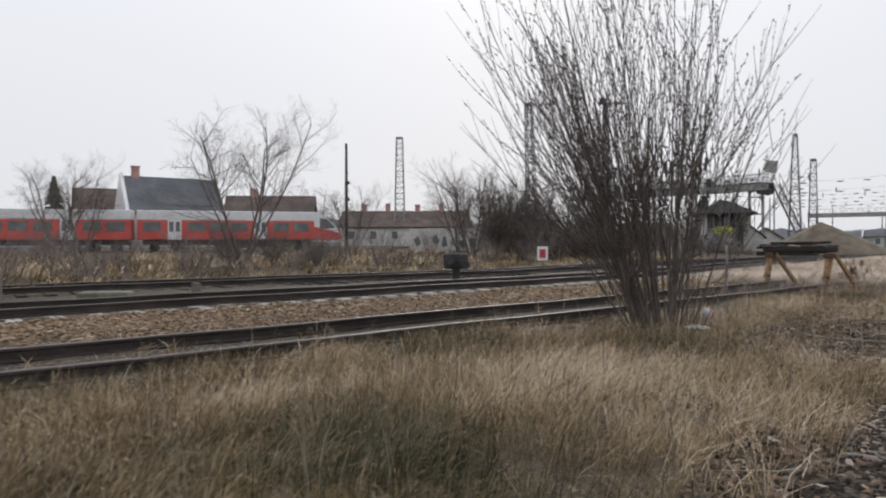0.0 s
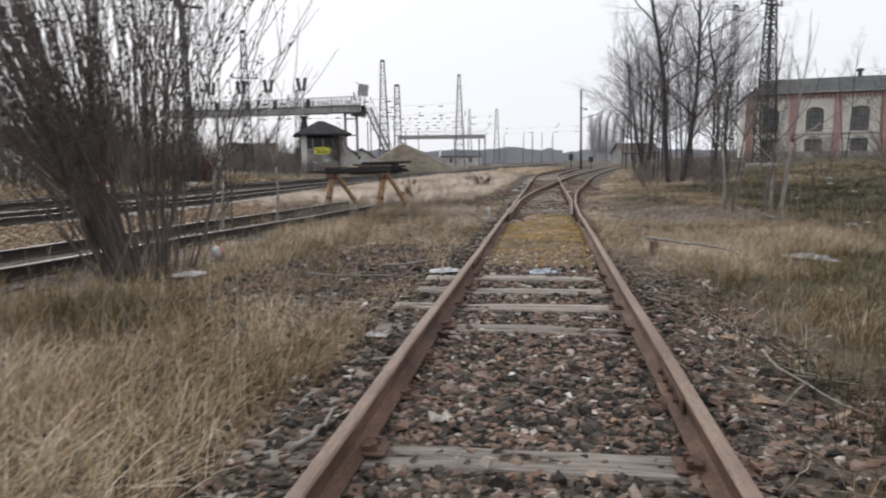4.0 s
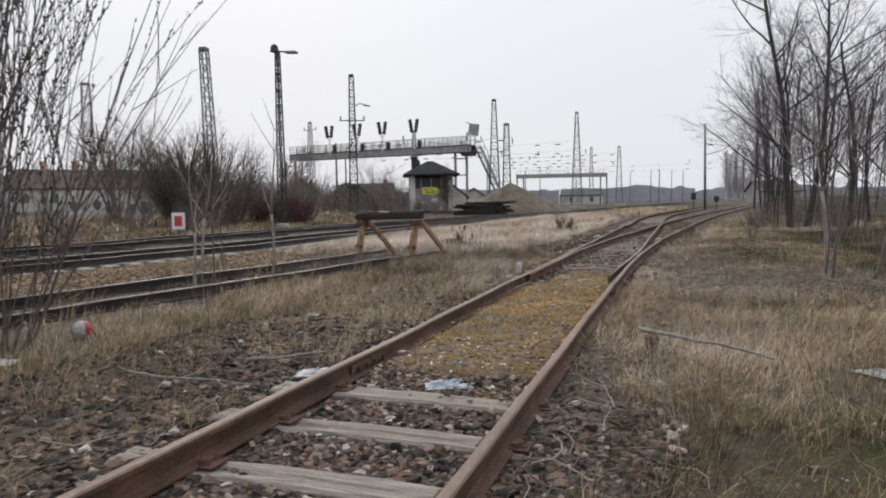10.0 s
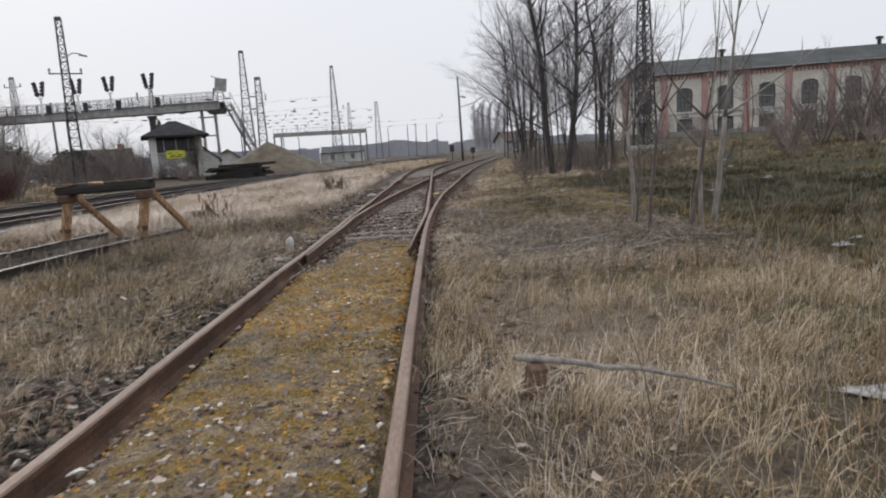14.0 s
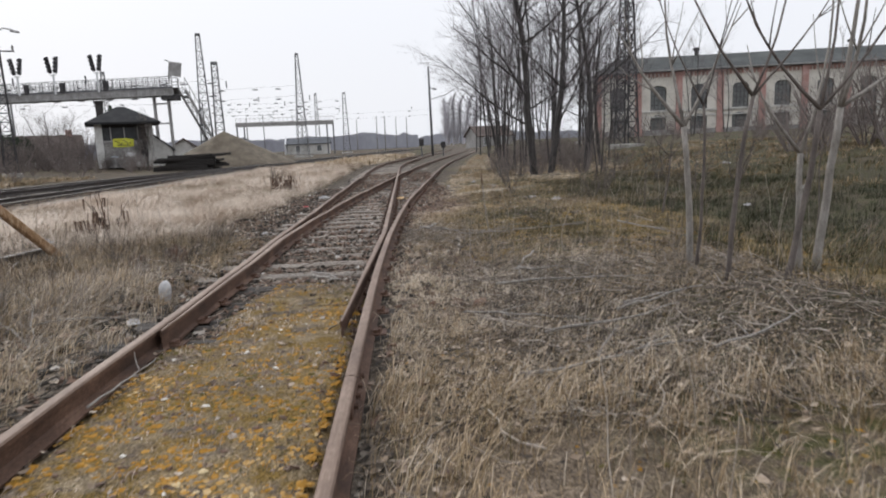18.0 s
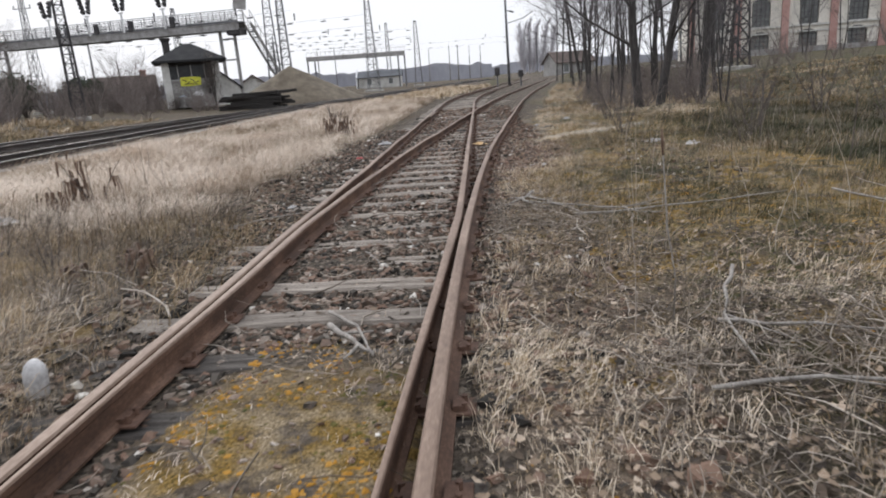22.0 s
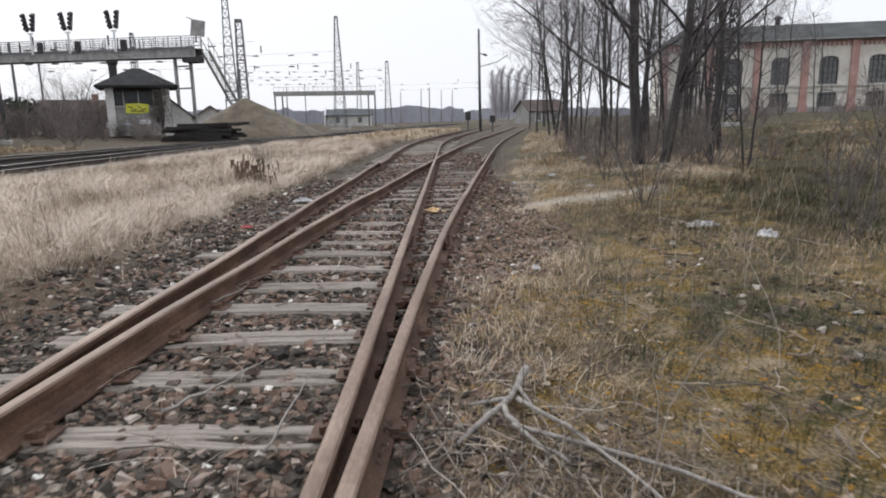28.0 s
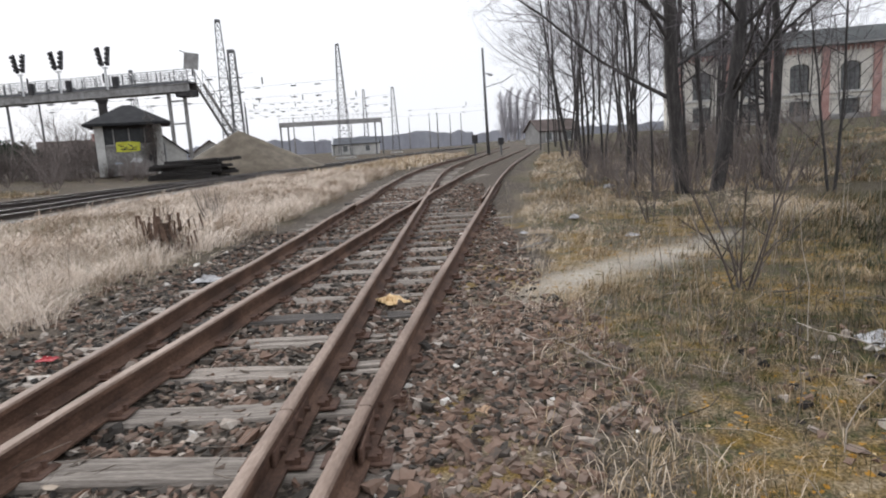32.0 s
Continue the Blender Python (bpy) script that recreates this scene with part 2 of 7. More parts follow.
M_LEAF = tinted("dead_leaves", [(0.0, (0.028, 0.021, 0.016)), (0.45, (0.1, 0.072, 0.05)), (0.8, (0.25, 0.185, 0.13)), (1.0, (0.46, 0.38, 0.3))], 0.8)
M_TWIG = tinted("dry_twigs", [(0.0, (0.07, 0.056, 0.044)), (0.5, (0.26, 0.216, 0.175)), (1.0, (0.56, 0.5, 0.43))], 0.85)
M_BARK = worn("grey_brown_bark", (0.018, 0.016, 0.015), (0.046, 0.041, 0.039), (0.1, 0.09, 0.085), 4, 30, 0.95, (4, 4, 0.8), 0.9, 0.02)
M_TWIGBARK = worn("fine_grey_twigs", (0.075, 0.065, 0.068), (0.15, 0.132, 0.137), (0.24, 0.217, 0.222), 4, 30, 0.95, (2, 2, 1), 0.2)
# Far paler than bark: air haze is mixed into this twig colour.
M_POPLAR = worn("hazed_poplar_twigs", (0.4, 0.385, 0.41), (0.5, 0.48, 0.505), (0.58, 0.56, 0.585), 0.4, 3, 1.0)
M_BARK_PALE = worn("pale_sapling_bark", (0.12, 0.105, 0.09), (0.24, 0.218, 0.195), (0.38, 0.352, 0.318), 5, 40, 0.9, (4, 4, 1), 0.4, 0.006)
M_SHOOT = worn("willow_shoots", (0.045, 0.036, 0.032), (0.108, 0.088, 0.077), (0.2, 0.168, 0.147), 4, 40, 0.8, (2, 2, 1), 0.2)
M_STEEL_GREY = worn("weathered_grey_steel", (0.17, 0.16, 0.15), (0.3, 0.29, 0.28), (0.42, 0.41, 0.4), 2, 20, 0.7, (1, 1, 1), 0.2, 0.01, 0.2)
M_STEEL_DARK = worn("dark_painted_steel", (0.018, 0.018, 0.02), (0.04, 0.038, 0.04), (0.09, 0.08, 0.075), 3, 30, 0.7, (1, 1, 1), 0.2, 0.01, 0.2)
M_STEEL_MID = worn("galvanised_mast_steel", (0.07, 0.07, 0.072), (0.13, 0.13, 0.135), (0.2, 0.2, 0.2), 2, 20, 0.7, (1, 1, 1), 0.2, 0.01, 0.2)
M_PLASTER = worn("cream_plaster", (0.44, 0.415, 0.365), (0.62, 0.585, 0.52), (0.74, 0.705, 0.64), 0.25, 3, 0.95, (1, 1, 1.0), 0.2, 0.02)
M_PLASTER_W = worn("dirty_white_plaster", (0.3, 0.29, 0.27), (0.5, 0.49, 0.46), (0.66, 0.65, 0.62), 0.7, 7, 0.95, (1, 1, 0.6), 0.2, 0.02)
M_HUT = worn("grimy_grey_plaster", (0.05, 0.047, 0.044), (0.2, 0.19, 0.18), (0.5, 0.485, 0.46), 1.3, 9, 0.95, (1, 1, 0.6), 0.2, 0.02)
M_PLASTER_G = worn("grey_stone_plinth", (0.16, 0.15, 0.145), (0.27, 0.26, 0.25), (0.38, 0.37, 0.35), 0.5, 5, 0.95)
M_BRICK = worn("red_brick", (0.27, 0.15, 0.13), (0.4, 0.235, 0.205), (0.5, 0.34, 0.305), 0.6, 8, 0.9)
M_ROOF = worn("dark_roof_felt", (0.025, 0.028, 0.027), (0.05, 0.055, 0.053), (0.09, 0.095, 0.09), 0.3, 4, 0.85)
M_TILE = worn("old_roof_tiles", (0.05, 0.036, 0.03), (0.1, 0.075, 0.065), (0.16, 0.125, 0.11), 0.5, 7, 0.9)
M_SLATE = worn("grey_slate_roof", (0.05, 0.053, 0.06), (0.09, 0.095, 0.105), (0.14, 0.145, 0.155), 0.4, 6, 0.8)
M_DARK = worn("dark_opening", (0.008, 0.009, 0.01), (0.02, 0.022, 0.024), (0.04, 0.042, 0.044), 2, 10, 0.4)
# Dirty glass, its grey also raised to paint in distance haze.
M_GLASS = worn("dirty_hazed_glass", (0.075, 0.08, 0.08), (0.135, 0.14, 0.138), (0.22, 0.225, 0.215), 1.2, 9, 0.25, (1, 1, 1), 0.1)
M_HEAP = worn("gravel_heap", (0.075, 0.06, 0.042), (0.135, 0.11, 0.08), (0.21, 0.175, 0.13), 1.2, 22, 0.95, (1, 1, 1), 0.9, 0.05)
M_OCHRE = worn("ochre_painted_timber", (0.06, 0.032, 0.018), (0.27, 0.155, 0.075), (0.5, 0.38, 0.26), 7, 40, 0.85, (3, 3, 1), 0.5)
M_WHITE = worn("white_litter", (0.2, 0.195, 0.19), (0.42, 0.41, 0.405), (0.6, 0.59, 0.585), 14, 60, 0.6)
M_BLUEWHITE = worn("pale_blue_cloth", (0.18, 0.2, 0.23), (0.34, 0.38, 0.42), (0.55, 0.57, 0.59), 14, 60, 0.8)
M_RED = worn("faded_red_paint", (0.25, 0.015, 0.02), (0.42, 0.03, 0.04), (0.55, 0.09, 0.09), 4, 30, 0.5)
M_TRAIN_RED = worn("red_train_paint", (0.42, 0.06, 0.05), (0.52, 0.085, 0.072), (0.6, 0.12, 0.1), 1, 9, 0.35)
M_TRAIN_WHITE = worn("white_train_paint", (0.55, 0.55, 0.55), (0.66, 0.66, 0.66), (0.74, 0.74, 0.74), 1, 9, 0.35)
M_YELLOW = worn("yellow_green_spray_paint", (0.45, 0.42, 0.03), (0.6, 0.6, 0.06), (0.7, 0.72, 0.12), 3, 20, 0.7)
M_TAN = worn("tan_dead_leaf", (0.16, 0.09, 0.05), (0.34, 0.22, 0.13), (0.5, 0.37, 0.25), 14, 60, 0.8)
M_STUMP = worn("rotten_brown_timber", (0.05, 0.03, 0.022), (0.13, 0.08, 0.055), (0.24, 0.17, 0.125), 9, 60, 0.95, (3, 3, 1), 0.9)
M_STRAW = worn("yellow_dry_paper", (0.45, 0.28, 0.12), (0.62, 0.42, 0.21), (0.74, 0.56, 0.34), 14, 60, 0.8)
M_EVERGREEN = worn("dark_evergreen", (0.015, 0.025, 0.014), (0.03, 0.045, 0.025), (0.06, 0.08, 0.045), 3, 30, 0.95)
# Pale bluish grey: distance haze painted into the bare woods.
M_FARWOOD = worn("hazed_far_wood", (0.25, 0.25, 0.28), (0.32, 0.325, 0.36), (0.4, 0.4, 0.44), 0.05, 0.6, 1.0, (1, 1, 0.4))


# ---- mesh building ----
class Geo:
    """Gathers the vertices and faces of one mesh."""

    def __init__(self):
        self.v, self.f = [], []

    def add(self, verts, faces):
        o = len(self.v)
        self.v.extend(tuple(p) for p in verts)
        self.f.extend(tuple(i + o for i in f) for f in faces)
        return self

    def box(self, size, m=Matrix(), bevel=0.0):
        x, y, z = (s / 2 for s in size)
        if bevel <= 0:
            vs = [(sx * x, sy * y, sz * z) for sz in (-1, 1) for sy in (-1, 1) for sx in (-1, 1)]
            return self.add([m @ Vector(p) for p in vs], [(0, 2, 3, 1), (4, 5, 7, 6), (0, 1, 5, 4), (2, 6, 7, 3), (0, 4, 6, 2), (1, 3, 7, 5)])
        b = min(bevel, x * 0.9, y * 0.9, z * 0.9)
        vs = []
        for zz, i in ((-z, b), (-z + b, 0), (z - b, 0), (z, b)):
            X, Y = x - i, y - i
            vs += [(-X + b, -Y, zz), (X - b, -Y, zz), (X, -Y + b, zz), (X, Y - b, zz), (X - b, Y, zz), (-X + b, Y, zz), (-X, Y - b, zz), (-X, -Y + b, zz)]
        fs = [tuple(range(7, -1, -1)), tuple(range(24, 32))]
        for r in range(3):
            fs += [(r * 8 + i, r * 8 + (i + 1) % 8, r * 8 + 8 + (i + 1) % 8, r * 8 + 8 + i) for i in range(8)]
        return self.add([m @ Vector(p) for p in vs], fs)

    def beam(self, a, b, w, h=None, up=(0, 0, 1), bevel=0.0):
        """A square bar from a to b."""
        a, b = Vector(a), Vector(b)
        d = b - a
        zx = d.normalized()
        side = zx.cross(Vector(up))
        side = side.normalized() if side.length > 1e-4 else Vector((1, 0, 0))
        rot = Matrix((zx, side, zx.cross(side))).transposed().to_4x4()
        return self.box((d.length, w, h or w), Matrix.Translation((a + b) / 2) @ rot, bevel)

    def tube(self, pts, radii, sides=5, cap=True):
        pts = [Vector(p) for p in pts]
        vs, fs, n = [], [], len(pts)
        for i, p in enumerate(pts):
            d = (pts[min(i + 1, n - 1)] - pts[max(i - 1, 0)]).normalized()
            s = d.cross(Vector((0.31, 0.95, 0.07)))
            if s.length < 1e-3:
                s = d.cross(Vector((1, 0, 0)))
            s.normalize()
            t = d.cross(s)
            r = radii[i] if isinstance(radii, (list, tuple)) else radii
            for k in range(sides):
                a = 2 * math.pi * k / sides
                vs.append(p + (s * math.cos(a) + t * math.sin(a)) * r)
        for i in range(n - 1):
            for k in range(sides):
                k2 = (k + 1) % sides
                fs.append((i * sides + k, i * sides + k2, i * sides + sides + k2, i * sides + sides + k))
        if cap:
            fs.append(tuple(range(sides - 1, -1, -1)))
            fs.append(tuple(range((n - 1) * sides, n * sides)))
        return self.add(vs, fs)

    def prism(self, outline, depth, m=Matrix()):
        """An outline in x and z, pushed along y by depth."""
        n = len(outline)
        vs = [m @ Vector((x, y, z)) for y in (0, depth) for x, z in outline]
        fs = [tuple(range(n)), tuple(range(2 * n - 1, n - 1, -1))] + [(i + n, (i + 1) % n + n, (i + 1) % n, i) for i in range(n)]
        return self.add(vs, fs)

    def mesh(self, name, mat, smooth=False):
        me = bpy.data.meshes.new(name)
        me.from_pydata(self.v, [], self.f)
        me.materials.append(mat)
        if smooth:
            me.polygons.foreach_set("use_smooth", [True] * len(me.polygons))
        me.update()
        return me


def part(name, geo, mat, parent, label="", smooth=False):
    ob = new(name, geo.mesh(name, mat, smooth))
    ob.parent = parent
    return tagged(ob, label)


def thing(name, label, category, at=(0, 0, 0), turn=0, group="", kind=""):
    """An empty at a thing's base, which carries its parts."""
    ob = new(name)
    ob.matrix_world = pose(*at, 0, 0, turn)
    return tagged(ob, label, category, group, kind)


def single(name, geo, mat, label, category, at=(0, 0, 0), turn=0, group="", kind="", smooth=False):
    ob = new(name, geo.mesh(name, mat, smooth))
    ob.matrix_world = pose(*at, 0, 0, turn)
    return tagged(ob, label, category, group, kind)


def bulk(name, verts, faces_per, tint, mat, label, category, parent=None, smooth=False):
    """Joined stuff from arrays: verts (n, k, 3), one face pattern for every piece, one tint for every piece."""
    n, k = verts.shape[:2]
    me = bpy.data.meshes.new(name)
    me.vertices.add(n * k)
    me.vertices.foreach_set("co", verts.reshape(-1).astype(np.float32))
    flat = np.array([i for f in faces_per for i in f], dtype=np.int64)
    sizes = np.array([len(f) for f in faces_per], dtype=np.int64)
    loops = (flat[None, :] + (np.arange(n) * k)[:, None]).reshape(-1)
    tot = np.tile(sizes, n)
    start = np.concatenate(([0], np.cumsum(tot)[:-1]))
    me.loops.add(len(loops))
    me.loops.foreach_set("vertex_index", loops.astype(np.int32))
    me.polygons.add(len(tot))
    me.polygons.foreach_set("loop_start", start.astype(np.int32))
    me.polygons.foreach_set("use_smooth", np.full(len(tot), smooth, dtype=bool))
    a = me.attributes.new("tint", "FLOAT", "POINT")
    a.data.foreach_set("value", np.repeat(tint, k).astype(np.float32))
    me.materials.append(mat)
    me.update(calc_edges=True)
    me.validate()
    ob = new(name, me)
    if parent:
        ob.parent = parent
    return tagged(ob, label, category, "", "stuff")


rng = np.random.default_rng(7)


def sstep(a, b, x):
    t = np.clip((np.asarray(x, dtype=float) - a) / (b - a), 0, 1)
    return t * t * (3 - 2 * t)


# smooth value noise on arrays
GRID_N = rng.random((256, 256))


def vnoise(x, y, scale):
    x, y = np.asarray(x, dtype=float) / scale + 100, np.asarray(y, dtype=float) / scale + 100
    i, j = np.floor(x).astype(int), np.floor(y).astype(int)
    u, v = x - i, y - j
    u, v = u * u * (3 - 2 * u), v * v * (3 - 2 * v)
    g = lambda a, b: GRID_N[a % 256, b % 256]
    return (g(i, j) * (1 - u) + g(i + 1, j) * u) * (1 - v) + (g(i, j + 1) * (1 - u) + g(i + 1, j + 1) * u) * v


# ---- plan of the lines ----
def x_right(y):
    """Middle of the route that turns off to the right."""
    y = np.asarray(y, dtype=float)
    d = np.clip(y - 17.8, 0, None)
    far = np.clip(y - 41, 0, 21)
    bend = np.where(d < 13.2, 0.0036 * d * d, 0.0036 * 13.2 ** 2 + 0.0945 * (d - 13.2))
    return bend + 0.0012 * far ** 2 + 0.0504 * np.clip(y - 62, 0, None)


def x_straight(y):
    """Middle of the straight route, which bends right far off."""
    y = np.asarray(y, dtype=float)
    d = np.clip(y - 47.5, 0, None)
    return np.where(d < 19, 0.0031 * d * d, 0.0031 * 361 + 0.1178 * (d - 19))


def x_siding(y):
    return -7.75 + 0.15 * (np.asarray(y, dtype=float) - 4)


def x_main_a(y):
    y = np.asarray(y, dtype=float)
    return np.where(y < 24, -11.2 - 0.14 * (24 - y), np.where(y < 48, -11.2 + 0 * y, -11.2 + 0.0016 * np.clip(y - 48, 0, 45) ** 2 + 0.144 * np.clip(y - 93, 0, None)))


def x_main_b(y):
    y = np.asarray(y, dtype=float)
    return np.where(y < 24, -16.6 - 0.2 * (24 - y), -16.6 + 0.0028 * np.clip(y - 24, 0, 40) ** 2 + 0.11 * np.clip(y - 64, 0, None) * 1.0)


def height(x, y):
    x, y = np.asarray(x, dtype=float), np.asarray(y, dtype=float)
    h = -0.04 + 0.07 * (vnoise(x, y, 1.7) - 0.5) + 0.03 * (vnoise(x + 31, y, 0.45) - 0.5)
    between = (np.abs(x) < 0.66).astype(float)
    mossy = sstep(11.6, 12.6, y) * (1 - sstep(19.7, 20.6, y + 0.6 * (vnoise(x, y, 0.4) - 0.5))) * np.maximum(1 - sstep(18.0, 18.6, y), sstep(-0.5, -0.2, x + 0.3 * (vnoise(x, y, 0.5) - 0.5)))
    near = (1 - sstep(1.0, 1.5, np.abs(x))) * (1 - sstep(48, 54, y))
    h = h * (1 - near) + near * (-0.035 + 0.35 * (h + 0.04)) + between * mossy * 0.06
    h = h + between * sstep(5.0, 6.5, y) * (1 - sstep(9, 10, y)) * 0.012
    right = sstep(1.6, 3.2, x)
    h = h + right * (0.05 + 0.1 * (vnoise(x, y + 50, 2.2) - 0.3))
    h = h + 0.75 * sstep(7, 24, x) * sstep(2, 14, x) + 0.5 * sstep(20, 60, x)
    h = h + 0.045 * sstep(0.84, 0.98, x - x_right(y)) * (1 - sstep(1.7, 2.4, x)) * (1 - 0.6 * sstep(19, 22, y))
    left = sstep(1.4, 2.6, -x) * (1 - sstep(5, 6, -x))
    h = h + left * 0.06 * vnoise(x, y + 80, 1.3)
    h = h + 0.5 * sstep(22, 34, -x)
    return h


def axis(spans):
    out = []
    for a, b, s in spans:
        out.append(np.arange(a, b - 1e-6, s))
    return np.concatenate(out + [[spans[-1][1]]])


gx = axis([(-900, -100, 80), (-100, -24, 4), (-24, -9, 0.6), (-9, -2.2, 0.22), (-2.2, 3.0, 0.1), (3.0, 8, 0.22), (8, 30, 0.8), (30, 110, 5), (110, 900, 80)])
gy = axis([(-300, -20, 40), (-20, 0, 2), (0, 36, 0.12), (36, 60, 0.5), (60, 150, 3), (150, 1500, 90)])
GX, GY = np.meshgrid(gx, gy)
GZ = height(GX, GY)


def build_ground():
    nx, ny = len(gx), len(gy)
    me = bpy.data.meshes.new("ground")
    me.vertices.add(nx * ny)
    me.vertices.foreach_set("co", np.stack([GX, GY, GZ], -1).reshape(-1).astype(np.float32))
    idx = np.arange(nx * ny).reshape(ny, nx)
    q = np.stack([idx[:-1, :-1], idx[:-1, 1:], idx[1:, 1:], idx[1:, :-1]], -1).reshape(-1, 4)
    me.loops.add(q.size)
    me.loops.foreach_set("vertex_index", q.reshape(-1).astype(np.int32))
    me.polygons.add(len(q))
    me.polygons.foreach_set("loop_start", (np.arange(len(q)) * 4).astype(np.int32))
    me.polygons.foreach_set("use_smooth", np.ones(len(q), dtype=bool))
    for name, val in masks(GX, GY).items():
        a = me.attributes.new(name, "FLOAT", "POINT")
        a.data.foreach_set("value", np.clip(val, 0, 1).reshape(-1).astype(np.float32))
    me.materials.append(M_GROUND)
    me.update(calc_edges=True)
    return tagged(new("ground", me), "rough yard ground of ballast, dry grass and moss", "ground", "", "structure")


def path_at(x, y):
    """The trodden sandy path that leaves the track."""
    return np.exp(-((y - 31.0 - (x - 2.6) * 0.85) ** 2) / 0.22) * sstep(1.7, 2.4, x) * (1 - sstep(4.2, 5.6, x))


def stick_bed(x, y):
    """The patch of cut brushwood right of the switch."""
    w = 0.8 * (vnoise(x, y + 71, 0.7) - 0.5)
    return sstep(1.4, 1.9, x + w) * (1 - sstep(4.2, 4.9, x)) * sstep(16.3, 17.0, y + w) * (1 - sstep(19.8, 20.8, y + w))


def moss_spots(x, y):
    return 0.95 * sstep(0.44, 0.58, vnoise(x + 17, y, 0.8) * 0.6 + vnoise(x, y + 5, 0.3) * 0.4 + 0.1 * sstep(20.3, 21, y) * (1 - sstep(24.5, 26.5, y))) * sstep(1.0, 1.4, x) * (1 - sstep(5, 6.5, x)) * sstep(15, 20, y) * (1 - 0.8 * stick_bed(x, y)) * (1 - sstep(34, 40, y))


def masks(x, y):
    """Where the ground is ballast, moss, green, orange ballast, leaf litter or trodden sand."""
    w = 0.7 * (vnoise(x, y, 1.1) - 0.5) + 0.4 * (vnoise(x + 9, y, 0.35) - 0.5)
    xr, xs = x_right(y), x_straight(y)
    left_edge, right_edge = np.minimum(xs, xr) - 1.75 + 0.4 * (1 - sstep(7, 9, y)), np.maximum(xs, xr) + 1.35
    right_edge = right_edge - 0.42 * sstep(12, 15, y) * (1 - sstep(24.5, 26.5, y)) + 0.6 * sstep(25.5, 28.2, y) * (1 - sstep(33, 38, y))
    bal = sstep(-0.25, 0.25, x - left_edge + w) * sstep(-0.25, 0.25, right_edge - x + w * 1.2)
    bal = np.maximum(bal, 0.4 * sstep(-0.2, 0.3, 3.3 + x + 2 * w) * sstep(9, 11, y) * (1 - sstep(18, 23, y)) * (x < 0))
    sd = np.abs(x - x_siding(y))
    bal = np.maximum(bal, (1 - sstep(1.0, 1.4, sd + w)) * (1 - sstep(22, 24, y)))
    mains = (x < x_main_a(y) + 3.0 + w) & (x > x_main_b(y) - 3.0 + w)
    yard = mains.astype(float)
    orange = ((x > x_main_a(y) + 0.8) & mains & (y < 60)).astype(float)
    bal = np.maximum(bal, yard)
    moss = (np.abs(x) < 0.72) * sstep(11.8, 12.6, y + w) * (1 - sstep(19.6, 20.5, y + w)) * np.maximum(1 - sstep(18.0, 18.6, y), sstep(-0.5, -0.2, x + 0.5 * w))
    spots = moss_spots(x, y)
    spots2 = 0.7 * sstep(0.66, 0.8, vnoise(x + 57, y, 0.5)) * ((x > -4) & (x < -1.4)) * (y < 24)
    moss = np.maximum(moss, np.maximum(spots, 0.9 * spots2))
    sand = 0.85 * path_at(x, y) * (0.5 + 0.6 * vnoise(x, y, 0.3))
    green = sstep(1.5, 3.2, x) * (0.55 + sstep(0.35, 0.6, vnoise(x, y + 33, 2.2))) + 0.5 * (x < -1) * sstep(0.5, 0.7, vnoise(x, y, 2.0))
    straw = 0.8 * (np.abs(x) < 0.72) * sstep(12, 13, y) * (1 - sstep(18, 19, y)) + sstep(1.7, 2.6, -x) * sstep(18, 24, y) * (x > x_main_a(y) + 3) + 0.85 * sstep(0.85, 1.2, x - xr) * (1 - sstep(2.6, 4.2, x - 0.05 * (y - 18))) * sstep(12, 14, y) * (1 - 0.8 * stick_bed(x, y)) + 0.45 * (x < -1) * (x > -5.5) * (y <= 20) + 0.22 * sstep(5, 7, x) * sstep(0.4, 0.6, vnoise(x, y, 3.0))
    return dict(straw=straw, ballast=bal * (1 - moss * 0.6), moss=moss, sand=np.clip(sand, 0, 1), green=green, orange=orange, litter=0.4 * stick_bed(x, y))


build_ground()


# ---- railway track ----
RAIL_TOP = 0.15
PROFILE = [(-0.066, -0.161), (0.066, -0.161), (0.066, -0.149), (0.02, -0.135), (0.008, -0.122), (0.008, -0.05), (0.016, -0.042), (0.034, -0.036), (0.034, -0.012), (0.026, -0.002), (0.012, 0.0),
           (-0.012, 0.0), (-0.026, -0.002), (-0.034, -0.012), (-0.034, -0.036), (-0.016, -0.042), (-0.008, -0.05), (-0.008, -0.122), (-0.02, -0.135), (-0.066, -0.149)]


def rail_geo(fx, y0, y1, step, top=RAIL_TOP, flare=None, dark=False):
    """A rail of the true section along x = fx(y). Two materials: sides and running top."""
    ys = np.linspace(y0, y1, max(2, int(round((y1 - y0) / step)) + 1))
    me = bpy.data.meshes.new("rail")
    n = len(PROFILE)
    vs, fs, mats = [], [], []
    for i, y in enumerate(ys):
        x = float(fx(y))
        z = top + 0.006 * math.sin(y * 0.9 + x) + 0.004 * math.sin(y * 2.3)
        for px, pz in PROFILE:
            w = flare(y) if flare else 1.0
            vs.append((x + px * w, y, z + pz))
    for i in range(len(ys) - 1):
        for k in range(n):
            k2 = (k + 1) % n
            fs.append((i * n + k, i * n + k2, i * n + n + k2, i * n + n + k))
            mats.append(1 if 8 <= k <= 12 else 0)
    fs += [tuple(range(n - 1, -1, -1)), tuple(range((len(ys) - 1) * n, len(ys) * n))]
    mats += [0, 0]
    me.from_pydata(vs, [], fs)
    me.materials.append(M_RAIL_DARK if dark else M_RAIL)
    me.materials.append(M_RAILTOP_DARK if dark else M_RAILTOP)
    me.polygons.foreach_set("material_index", mats)
    me.update()
    return me


